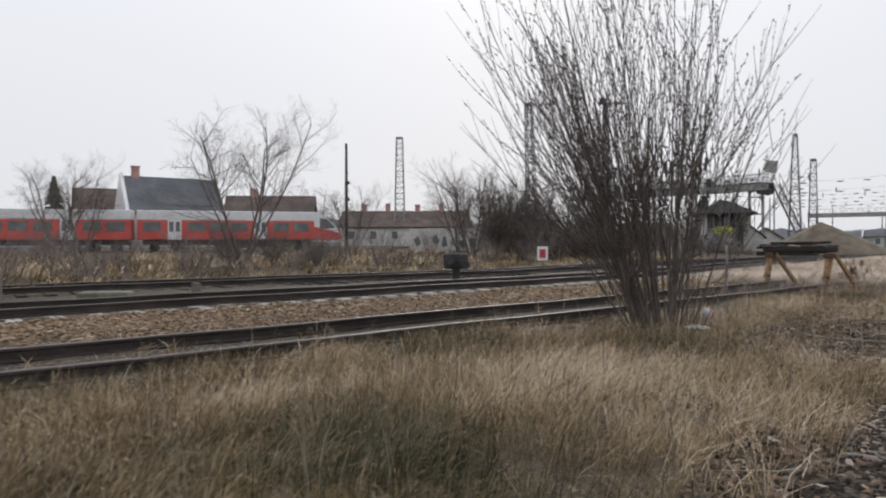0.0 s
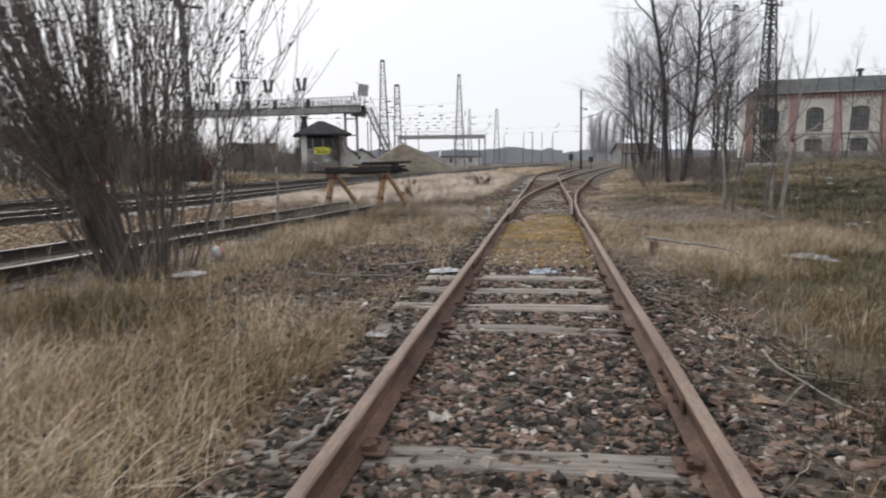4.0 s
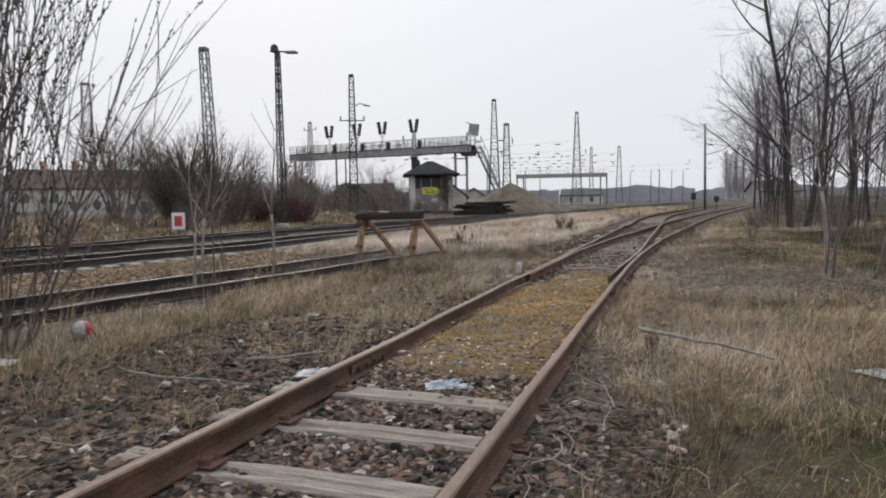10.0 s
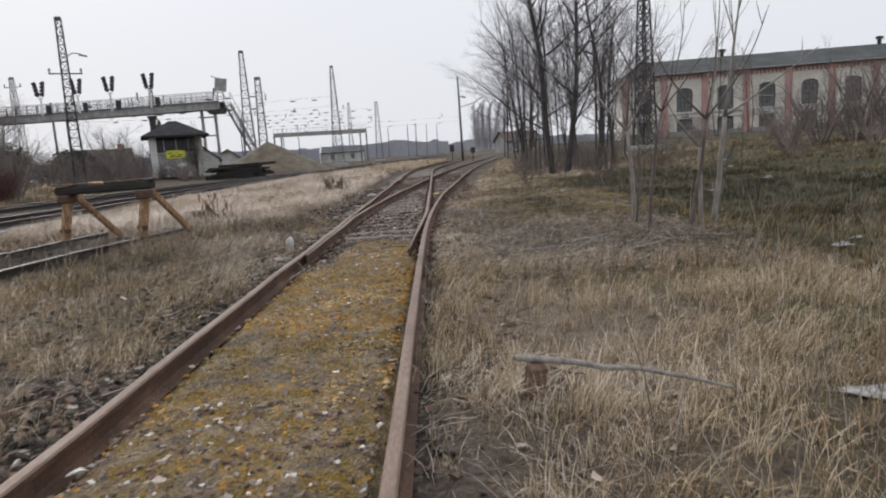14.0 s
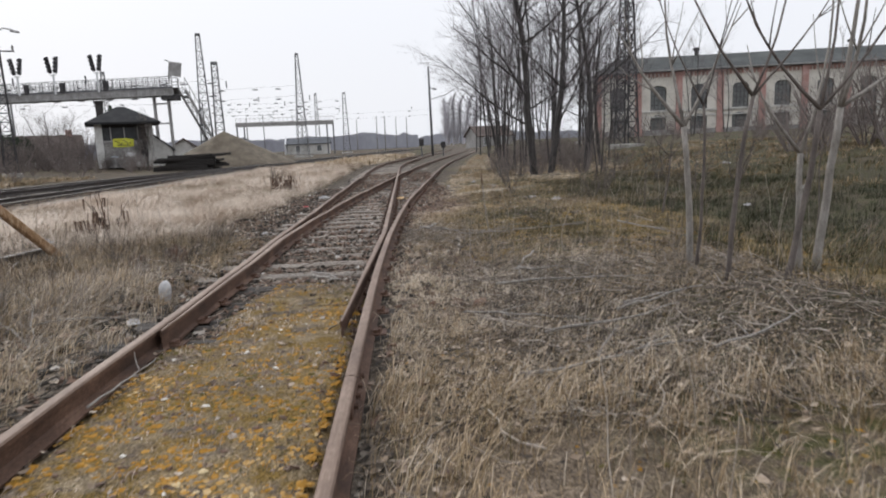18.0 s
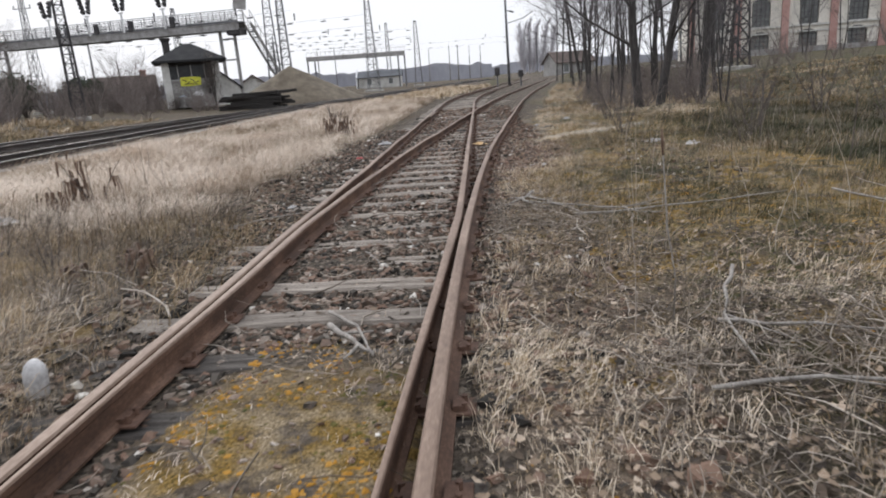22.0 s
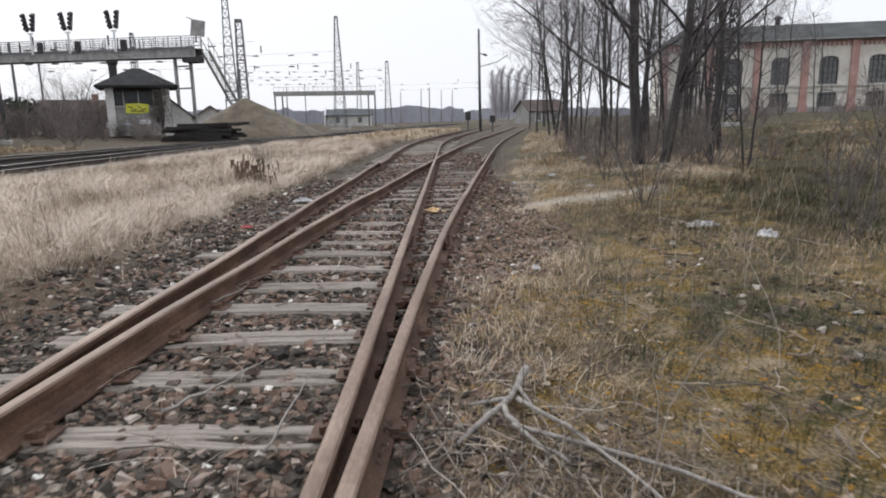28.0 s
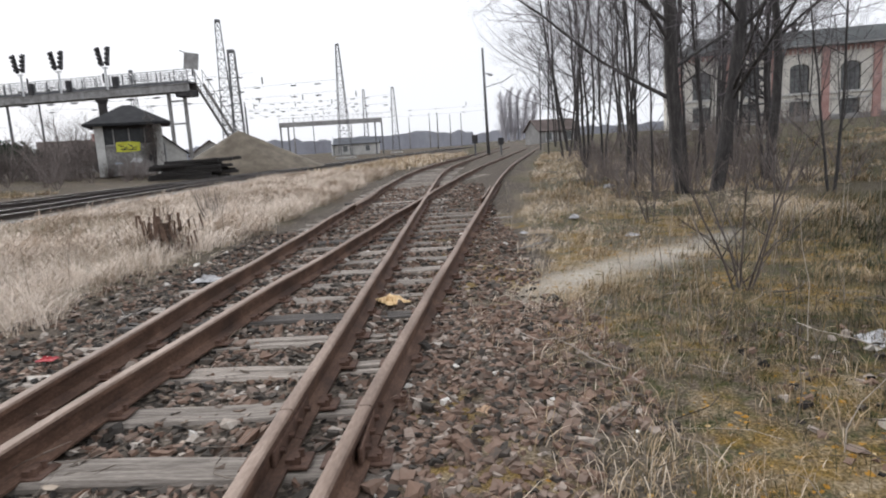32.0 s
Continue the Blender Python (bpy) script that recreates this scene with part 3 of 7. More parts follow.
def rail(parent, fx, y0, y1, step=0.5, name="rail", label="", **kw):
    ob = new(name, rail_geo(fx, y0, y1, step, **kw))
    ob.parent = parent
    return tagged(ob, label)


track = thing("railway_turnout", "rusty railway turnout on weathered timber sleepers", "railway track")
rail(track, lambda y: x_straight(y) - 0.75, -8, 130, 0.5, "stock_rail", "long brown rusty rail with a worn head")
rail(track, lambda y: x_right(y) + 0.75, -8, 17.022, 0.5, "stock_rail")
rail(track, lambda y: x_right(y) + 0.75, 17.03, 27.845, 0.4, "stock_rail")
rail(track, lambda y: x_right(y) + 0.75, 27.852, 130, 0.4, "stock_rail")
TIP = 18.2
blade = lambda y: min(1.0, 0.25 + 0.75 * max(0.0, (y - TIP)) / 4.0)
rail(track, lambda y: min(0.75, 0.585 + 0.035 * (y - TIP)), TIP, 27.845, 0.3, "switch_rail", "open switch blade with a tapered tip", flare=lambda y: blade(y))
rail(track, lambda y: float(x_straight(y)) + 0.75, 27.852, 40.2, 0.4, "closure_rail")
rail(track, lambda y: float(x_straight(y)) + 0.75, 41.4, 130, 0.5, "rail")
rail(track, lambda y: max(float(x_right(y)) - 0.75, -0.745 + 0.062 + (y - TIP) * 0.005), TIP, 39.7, 0.3, "switch_rail", "closed switch blade lying against its stock rail", flare=lambda y: blade(y))
rail(track, lambda y: float(x_right(y)) - 0.75, 41.4, 130, 0.5, "rail")
rail(track, lambda y: float(x_straight(y)) + 0.75, 40.2, 41.4, 0.2, "frog", "rusty crossing nose where two rails meet")
rail(track, lambda y: float(x_right(y)) - 0.75, 39.7, 41.4, 0.2, "wing_rail")
rail(track, lambda y: float(x_straight(y)) - 0.66 + 0.05 * max(0.0, abs(y - 40.3) - 1.3), 38.5, 42.1, 0.3, "check_rail", flare=lambda y: 0.6)
rail(track, lambda y: float(x_right(y)) + 0.66 - 0.05 * max(0.0, abs(y - 40.3) - 1.3), 38.5, 42.1, 0.3, "check_rail", flare=lambda y: 0.6)


def sleeper_mesh(k, length, mat):
    r = random.Random(k)
    g = Geo()
    n, w, h = 8, 0.235, 0.14
    rows = []
    for i in range(n + 1):
        x = -length / 2 + length * i / n + (r.uniform(-0.02, 0.02) if i in (0, n) else 0)
        dz = r.uniform(-0.012, 0.006)
        dy = r.uniform(-0.012, 0.012)
        rows.append([(x, -w / 2 + dy, -h), (x, -w / 2 + dy, -0.018 + dz), (x, -w / 2 + 0.02 + dy, dz), (x, -0.02, dz - r.uniform(0, 0.012)), (x, 0.0, dz - r.choice((0.0, 0.014, 0.02))), (x, 0.02, dz), (x, w / 2 - 0.02 + dy, dz), (x, w / 2 + dy, -0.018 + dz), (x, w / 2 + dy, -h)])
    m = len(rows[0])
    g.add([p for row in rows for p in row], [(i * m + k2, i * m + (k2 + 1) % m, (i + 1) * m + (k2 + 1) % m, (i + 1) * m + k2)[::-1] for i in range(n) for k2 in range(m)] + [tuple(range(m)), tuple(range(n * m + m - 1, n * m - 1, -1))])
    return g.mesh("sleeper", mat)


def plate_mesh():
    g = Geo()
    g.box((0.3, 0.15, 0.014), pose(0, 0, 0.0), 0.004)
    for sx in (-1, 1):
        for sy in (-0.035, 0.035):
            g.tube([(sx * 0.1, sy, 0), (sx * 0.1, sy, 0.04)], 0.014, 6)
        g.box((0.05, 0.1, 0.025), pose(sx * 0.075, 0, 0.018))
    return g.mesh("baseplate", M_RUST)


PLATE = plate_mesh()
rs = random.Random(5)
SLEEPERS = {}
SLEEPER_LIST = []


def lay_sleeper(parent, xc, y, length, top, mat=M_SLEEPER, rails=()):
    SLEEPER_LIST.append((y, xc - 0.78, xc + 0.7 + (length - 2.55) * 0.5, 0.12 if top > -0.02 else 0.75))
    key = (rs.randrange(5), round(length * 4) / 4, mat.name)
    if key not in SLEEPERS:
        SLEEPERS[key] = sleeper_mesh(key[0], key[1], mat)
    ob = new("sleeper", SLEEPERS[key])
    ob.parent = parent
    ob.matrix_world = pose(xc + rs.uniform(-0.06, 0.06), y, top + rs.uniform(-0.008, 0.004), rs.uniform(-1, 1), rs.uniform(-0.3, 0.3), rs.uniform(-1.2, 1.2) + (180 if rs.random() < 0.5 else 0))
    for rx in rails:
        p = new("baseplate", PLATE)
        p.parent = parent
        p.matrix_world = pose(float(rx), y, top + 0.008)


for i in range(25):
    y = 11.85 - 0.725 * (24 - i)
    buried = 0.0 if i in (17, 18, 21, 22, 23, 24) else -0.02
    lay_sleeper(track, 0, y, 2.5, -0.008 + buried, M_SLEEPER, (-0.75, 0.75))
y = 18.36
i = 0
while y < 60:
    xs, xr = float(x_straight(y)), float(x_right(y))
    if y < 46:
        wide = 2.55 + (xr - xs)
        dark = y < 20.7 or (y > 30 and rs.random() < 0.18)
        lay_sleeper(track, (xs + xr) / 2, y, wide, -0.012, M_SLEEPER_DARK if dark else M_SLEEPER, (xs - 0.75, xr + 0.75, xs + 0.75, xr - 0.75) if y > 23 else (xs - 0.72, xr + 0.75))
    else:
        lay_sleeper(track, xs, y, 2.5, -0.012, M_SLEEPER, ())
        lay_sleeper(track, xr, y + 0.1, 2.5, -0.016, M_SLEEPER, ())
    y += 0.62
    i += 1
# fishplates at the rail joints
for jx, jy in ((0.75, 8.3), (0.75, 17.03), (1.113, 27.848), (0.75, 27.848), (-0.75, 12.4)):
    g = Geo()
    for s in (-1, 1):
        g.box((0.02, 0.62, 0.075), pose(s * 0.02, 0, 0), 0.006)
        for k in range(4):
            g.tube([(s * 0.028, -0.22 + 0.147 * k, 0), (s * 0.055, -0.22 + 0.147 * k, 0)], 0.017, 6)
    ob = part("fishplate", g, M_RUST, track)
    ob.location = (jx, jy, RAIL_TOP - 0.086)


def plain_track(name, fx, y0, y1, mat, label, length=2.5, pitch=0.62, top=-0.012, z=RAIL_TOP, joined_after=60):
    t = thing(name, label, "railway track")
    for s in (-0.75, 0.75):
        rail(t, lambda yy: float(fx(yy)) + s, y0, y1, 1.0, "rail", top=z, dark=True)
    yy = y0 + 0.3
    while yy < min(y1, joined_after):
        slope = math.degrees(math.atan(float(fx(yy + 0.5)) - float(fx(yy - 0.5))))
        key = (rs.randrange(4), length, mat.name)
        if key not in SLEEPERS:
            SLEEPERS[key] = sleeper_mesh(key[0], length, mat)
        ob = new("sleeper", SLEEPERS[key])
        ob.parent = t
        ob.matrix_world = pose(float(fx(yy)), yy, top, 0, 0, -slope)
        yy += pitch
    return t


plain_track("siding_track", x_siding, -6, 23.2, M_SLEEPER_DARK, "rusty siding track sunk in weeds, ending at a buffer trestle", top=-0.03, z=0.13)
plain_track("main_track", x_main_a, -20, 180, M_CONCRETE, "main line track on pale concrete sleepers", top=0.0, z=0.17)
plain_track("main_track", x_main_b, -20, 180, M_SLEEPER_DARK, "dark main line track beyond the first", top=0.0, z=0.17)


# ---- masts, gantries and lamps ----
def lattice_mast(name, label, base, top, wb=0.5, wt=0.22, mat=M_STEEL_MID, bays=12, lean=(0, 0), turn=0, bar=0.07, group="lattice masts of the yard"):
    t = thing(name, label, "mast", base, turn, group)
    H = top
    corner = lambda sx, sy, f: Vector((sx * (wb + (wt - wb) * f) + lean[0] * f, sy * (wb + (wt - wb) * f) + lean[1] * f, H * f))
    for sx, sy in ((-1, -1), (1, -1), (1, 1), (-1, 1)):
        g = Geo()
        g.beam(corner(sx, sy, 0), corner(sx, sy, 1), bar)
        part("leg", g, mat, t)
    ring = [(-1, -1), (1, -1), (1, 1), (-1, 1)]
    for k in range(4):
        a, b = ring[k], ring[(k + 1) % 4]
        g = Geo()
        for i in range(bays):
            f0, f1 = i / bays, (i + 1) / bays
            p, q = (a, b) if i % 2 else (b, a)
            g.beam(corner(*p, f0), corner(*q, f1), bar * 0.6)
            g.beam(corner(*a, f1), corner(*b, f1), bar * 0.6)
        tagged(part("bracing", g, mat, t), kind="stuff")
    g = Geo()
    g.box((wt * 2.3, wt * 2.3, 0.25), pose(lean[0], lean[1], H), 0.03)
    part("cap", g, mat, t)
    g = Geo()
    g.box((wb * 3, wb * 3, 0.5), pose(0, 0, 0.0), 0.05)
    part("footing", g, M_CONCRETE, t, "grey concrete footing")
    return t


def crossarm(t, z, length, mat=M_STEEL_DARK, drops=2):
    g = Geo()
    g.beam((-length / 2, 0, z), (length / 2, 0, z), 0.09, 0.09)
    part("crossarm", g, mat, t)
    for s in ([-1, 1] if drops == 2 else [-1]):
        g = Geo()
        g.tube([(s * length * 0.46, 0, z), (s * length * 0.46, 0, z + 0.32), (s * length * 0.46, 0, z + 0.42)], [0.05, 0.1, 0.05], 7)
        part("insulator", g, M_STEEL_GREY, t)


def z0(x, y):
    return float(height(x, y))


lattice_mast("lattice_mast", "tall tapering grey lattice mast beside the gantry stairs", (-21.3, 90.4, z0(-21, 90)), 14.4, 0.75, 0.22, M_STEEL_MID, 16, turn=20)
lattice_mast("lattice_mast", "grey lattice mast with a flat top", (-17.6, 82.4, z0(-17.6, 82.4)), 10.25, 0.5, 0.26, M_STEEL_MID, 14, turn=10)
lattice_mast("lattice_mast", "tall slender grey lattice mast far down the yard", (-15.3, 121.5, 0), 16.2, 0.9, 0.2, M_STEEL_MID, 16)
lattice_mast("lattice_mast", "grey lattice mast far down the yard", (-20.2, 179, 0), 14.6, 0.6, 0.2, M_STEEL_MID, 12)
lattice_mast("lattice_mast", "grey lattice mast far down the yard", (-11.6, 160, 0), 13.0, 0.75, 0.25, M_STEEL_MID, 12)
m = lattice_mast("lattice_mast", "dark lattice mast carrying a small lamp bracket", (-27.9, 63.8, z0(-28, 64)), 13.2, 0.42, 0.2, M_STEEL_DARK, 20, turn=25)
g = Geo()
g.tube([(0, 0, 10.2), (0.7, 0, 10.6), (1.3, 0, 10.5)], 0.05, 5)
part("lamp_bracket", g, M_STEEL_GREY, m)
g = Geo()
g.beam((1.1, 0, 10.45), (1.7, 0, 10.35), 0.22, 0.14, bevel=0.04)
part("lamp_head", g, M_STEEL_GREY, m)
crossarm(m, 9.0, 2.4, M_STEEL_DARK)
lattice_mast("lattice_mast", "slender grey lattice mast leaning slightly over brush", (-29.7, 46.0, z0(-30, 46)), 12.0, 0.38, 0.24, M_STEEL_MID, 18, (-0.35, 0), 15)
m = lattice_mast("lattice_mast", "distant grey lattice mast with a finial", (-52.2, 96.0, z0(-52, 96)), 13.3, 0.6, 0.2, M_STEEL_MID, 12)
crossarm(m, 12.2, 2.2, M_STEEL_MID)
lattice_mast("lattice_mast", "far tall lattice mast beyond the railway houses", (-78.2, 78.8, z0(-78, 79)), 18.4, 0.9, 0.5, M_STEEL_GREY, 20, turn=40, bar=0.1)
lattice_mast("lattice_mast", "far grey lattice mast behind the signal gantry", (-44.0, 118, 0.5), 13.5, 0.6, 0.2, M_STEEL_MID, 12)
m = lattice_mast("power_mast", "dark lattice power mast with a crossarm, before the workshop", (17.15, 60.7, z0(17.1, 60.7)), 13.6, 0.62, 0.22, M_STEEL_DARK, 15, turn=35, bar=0.11)
crossarm(m, 12.4, 2.4)
m = lattice_mast("power_mast", "grey lattice power mast with a crossarm behind bare trees", (20.5, 83.6, z0(20, 84)), 17.0, 0.55, 0.2, M_STEEL_MID, 16, turn=30)
crossarm(m, 16.6, 2.6)


def pole(name, label, base, top, r=0.12, mat=M_STEEL_DARK, lean=(0, 0)):
    t = thing(name, label, "pole", base)
    g = Geo()
    g.tube([(0, 0, -0.3), (lean[0] * 0.5, lean[1] * 0.5, top * 0.5), (lean[0], lean[1], top)], [r, r * 0.85, r * 0.65], 8)
    part("shaft", g, mat, t, smooth=True)
    return t


p = pole("catenary_pole", "plain grey catenary pole with a bracket arm", (4.08, 84.8, 0), 9.4, 0.15, M_STEEL_MID, (-0.1, 0))
g = Geo()
g.tube([(0, 0, 6.0), (1.6, 0, 6.4), (2.6, 0, 7.0)], 0.04, 5)
g.tube([(0, 0, 7.2), (0.7, 0, 7.0)], 0.05, 5)
part("bracket", g, M_STEEL_MID, p)
g = Geo()
g.tube([(0.3, 0, 7.12), (0.65, 0, 7.02)], 0.09, 7)
part("insulator", g, M_STEEL_DARK, p)
for dx, w, h in ((-1.2, 0.5, 1.9), (1.1, 0.5, 1.5)):
    c = thing("trackside_cabinet", "small grey trackside box on a post near the catenary pole", "cabinet", (4.08 + dx, 83.8, 0))
    g = Geo()
    g.tube([(0, 0, -0.1), (0, 0, h * 0.6)], 0.08, 6)
    part("post", g, M_STEEL_MID, c)
    g = Geo()
    g.box((w, 0.4, h * 0.4), pose(0, 0, h * 0.8), 0.03)
    part("box", g, M_STEEL_DARK, c)
p = pole("telegraph_pole", "dark timber pole standing behind the main line", (-44.2, 38.9, z0(-44, 39)), 9.4, 0.17, M_BARK)
for zz in (6.0, 4.6):
    g = Geo()
    g.box((0.5, 0.2, 0.25), pose(0.1, 0, zz), 0.03)
    part("fitting", g, M_STEEL_DARK, p)

# floodlight mast
lm = lattice_mast("floodlight_mast", "dark yard mast with two floodlights on top", (-20.9, 41.3, z0(-20.9, 41.3)), 10.3, 0.2, 0.1, M_STEEL_DARK, 22, bar=0.06, group="yard lamps")
g = Geo()
g.beam((-0.25, 0, 10.45), (0.9, 0, 10.3), 0.08)
part("lamp_bar", g, M_STEEL_DARK, lm)
g = Geo()
g.box((0.75, 0.4, 0.14), pose(0.95, 0, 10.28, 0, 4, 0), 0.04)
part("floodlight", g, M_STEEL_GREY, lm, "flat grey floodlight head")
g = Geo()
g.tube([(-0.2, 0, 10.4), (-0.2, 0, 10.72), (-0.2, 0, 10.85)], [0.26, 0.22, 0.08], 9)
part("floodlight", g, M_STEEL_DARK, lm, "round dark floodlight head")


def signal_gantry():
    a, b = Vector((-51.7, 90.4, 0)), Vector((-23.2, 87.2, 0))
    L = (b - a).length
    ang = math.degrees(math.atan2(b.y - a.y, b.x - a.x))
    t = thing("signal_gantry", "grey steel signal gantry bridging the main lines", "signal gantry", (a.x, a.y, 0), ang)
    bot, deck, railz = 7.6, 8.28, 9.55
    for s in (-0.75, 0.75):
        g = Geo()
        g.box((L, 0.16, deck - bot), pose(L / 2, s, (deck + bot) / 2))
        for z in (bot, deck):
            g.box((L, 0.3, 0.05), pose(L / 2, s, z))
        for i in range(31):
            g.box((0.06, 0.24, deck - bot), pose(L * i / 30, s, (deck + bot) / 2))
        part("girder", g, M_STEEL_GREY, t, "rust-streaked pale steel girder")
        g = Geo()
        for z in (deck + 0.5, deck + 0.85, railz):
            g.beam((0, s, z), (L, s, z), 0.06)
        for i in range(23):
            g.beam((L * i / 22, s, deck), (L * i / 22, s, railz), 0.06)
        part("railing", g, M_STEEL_MID, t)
        g = Geo()
        for i in range(60):
            g.beam((L * (i + 0.5) / 60, s, deck + 0.1), (L * (i + 0.5) / 60, s, railz), 0.02)
        g.box((L, 0.03, 0.2), pose(L / 2, s, deck + 0.16))
        part("railing_mesh", g, M_STEEL_MID, t)
    g = Geo()
    g.box((L + 0.6, 1.5, 0.08), pose(L / 2, 0, deck + 0.04))
    part("walkway", g, M_STEEL_MID, t)
    for x0, span in ((L - 0.9, 1.6), (0.3, 1.7)):
        for k in (0, 1):
            g = Geo()
            g.beam((x0 - k * span, 0, -0.3), (x0 - k * span, 0, bot), 0.26)
            part("leg", g, M_STEEL_GREY, t)
        for z in (2.0, 4.7, 6.8):
            g = Geo()
            g.beam((x0, 0, z), (x0 - span, 0, z), 0.16)
            part("leg_brace", g, M_STEEL_GREY, t)
    g = Geo()
    g.box((1.5, 1.6, 0.6), pose(L - 0.6, 0, bot - 0.2), 0.05)
    part("bearing", g, M_STEEL_DARK, t)
    # stairs at the end, going away
    g = Geo()
    for s in (-0.4, 0.4):
        g.beam((L + 0.4 + s, 0.6, deck), (L + 1.5 + s, 6.4, 1.2), 0.08, 0.26)
        g.beam((L + 0.4 + s, 0.6, railz), (L + 1.5 + s, 6.4, 2.4), 0.05)
        for i in range(9):
            f = i / 8
            g.beam((L + 0.4 + s + 1.1 * f, 0.6 + 5.8 * f, deck - 6.8 * f), (L + 0.4 + s + 1.1 * f, 0.6 + 5.8 * f, railz - 6.85 * f), 0.04)
    part("stair_stringer", g, M_STEEL_GREY, t)
    for i in range(1, 30):
        f = i / 30
        g = Geo()
        g.box((0.8, 0.24, 0.04), pose(L + 0.4 + 1.1 * f, 0.6 + 5.8 * f, deck - 6.8 * f))
        part("stair_tread", g, M_STEEL_MID, t)
    g = Geo()
    g.box((1.3, 0.05, 1.5), pose(L - 0.1, 0.5, railz + 0.85, 0, 8, 25))
    part("sign_panel", g, M_STEEL_GREY, t, "weathered tilted metal panel at the stair head")
    g = Geo()
    g.box((0.9, 0.04, 0.08), pose(L - 0.65, 0.4, railz + 1.68, 0, 25, 25))
    part("panel_hood", g, M_STEEL_DARK, t)
    for f in (0.252, 0.414, 0.554, 0.722):
        s = thing("signal", "twin-headed railway signal, dark hooded lamps on a white post", "railway signal", (0, 0, 0), 0, "signals on the gantry")
        s.matrix_world = t.matrix_world @ pose(L * f, -0.95, deck + 0.05)
        g = Geo()
        g.tube([(0, 0, -0.1), (0, 0, 2.0)], 0.1, 7)
        g.beam((-0.3, 0, 1.9), (0.3, 0, 1.9), 0.12)
        part("post", g, M_TRAIN_WHITE, s)
        g = Geo()
        g.box((0.5, 0.3, 1.1), pose(0.7, 0.2, 0.55), 0.04)
        part("control_box", g, M_STEEL_DARK, s)
        for k, hx in enumerate((-0.42, 0.42)):
            g = Geo()
            g.box((0.42, 0.16, 1.75), pose(hx, 0, 2.95, 0, 10 if hx > 0 else -10, 0), 0.05)
            head = part("signal_head", g, M_STEEL_DARK if k == 0 else M_STEEL_MID, s)
            for i in range(4):
                h = Geo()
                z = 2.35 + i * 0.4
                hh = hx + (z - 2.95) * (0.17 if hx > 0 else -0.17)
                h.tube([(hh, -0.05, z), (hh, -0.34, z - 0.02)], [0.13, 0.15], 8)
                part("hood", h, M_STEEL_DARK, head)
    return t


signal_gantry()

# the second gantry, far down the yard
t = thing("far_gantry", "distant pale signal gantry across the far tracks", "signal gantry", (-35.2, 160, 0), 10)
g = Geo()
g.box((21, 1.4, 0.9), pose(10.4, 0, 7.0))
part("girder", g, M_STEEL_GREY, t)
g = Geo()
for i in range(22):
    g.beam((i, -0.7, 7.4), (i, -0.7, 8.3), 0.06)
g.beam((0, -0.7, 8.3), (21, -0.7, 8.3), 0.07)
part("railing", g, M_STEEL_GREY, t)
for x in (0.1, 1.6, 19.4, 20.8):
    g = Geo()
    g.beam((x, 0, -0.2), (x, 0, 6.6), 0.3)
    part("leg", g, M_STEEL_MID, t)

# overhead line spans: thin wires with insulators
for k, (yy, xa, xb, zz, own) in enumerate(((100, -50, -21.3, 8.3, (-50,)), (121.5, -60, -15.3, 9.2, (-60,)), (160, -42, -11.6, 9.6, (-42,)), (179, -48, -20.2, 9.8, (-48,)), (235, -45, 20, 10.5, (-45, 20)))):
    t = thing("catenary_span", "thin overhead line span with dark insulators", "overhead line", (0, yy, 0), 0, "overhead line spans")
    for dz in (0.0, 1.6):
        g = Geo()
        g.tube([(xa, 0, zz + dz + 0.6), ((xa + xb) / 2, 0, zz + dz), (xb, 0, zz + dz + 0.6)], 0.012, 4)
        part("wire", g, M_STEEL_DARK, t)
    for x in own:
        g = Geo()
        g.tube([(x, 0, -0.2), (x, 0, zz + 2.6)], [0.2, 0.12], 6)
        part("pole", g, M_STEEL_MID, t)
    rr = random.Random(k)
    for i in range(9):
        x = xa + (xb - xa) * (i + 0.5 + rr.uniform(-0.2, 0.2)) / 9
        for dz in (0.0, 1.6):
            g = Geo()
            g.tube([(x - 0.45, 0, zz + dz + 0.12), (x, 0, zz + dz + 0.12), (x + 0.45, 0, zz + dz + 0.12)], [0.06, 0.11, 0.06], 5)
            part("insulator", g, M_STEEL_DARK, t)
        if i % 3 == 0:
            g = Geo()
            g.tube([(x + 0.8, 0, zz + 2.2), (x + 0.8, 0, zz + 3.2)], 0.1, 5)
            part("insulator", g, M_STEEL_DARK, t)
# Far poles get the paler steel, so aerial haze sits in their colour.
for k, (x, yy, h) in enumerate(((-4, 190, 9), (-8, 235, 11), (2, 250, 11), (-28, 205, 9), (-40, 190, 10), (-2, 270, 12), (-16, 255, 11))):
    pole("catenary_pole", "distant catenary pole in grey paled for haze", (x, yy, 0), h, 0.2, M_STEEL_GREY, (0.1, 0))


# ---- buildings ----
def arch_outline(w, h, rise, n=8):
    """Half-width outline of an opening with an arched top, from x and z."""
    pts = [(-w / 2, 0), (w / 2, 0), (w / 2, h - rise)]
    for i in range(1, n):
        a = math.pi * i / n
        pts.append((w / 2 * math.cos(a), h - rise + rise * math.sin(a)))
    return pts + [(-w / 2, h - rise)]


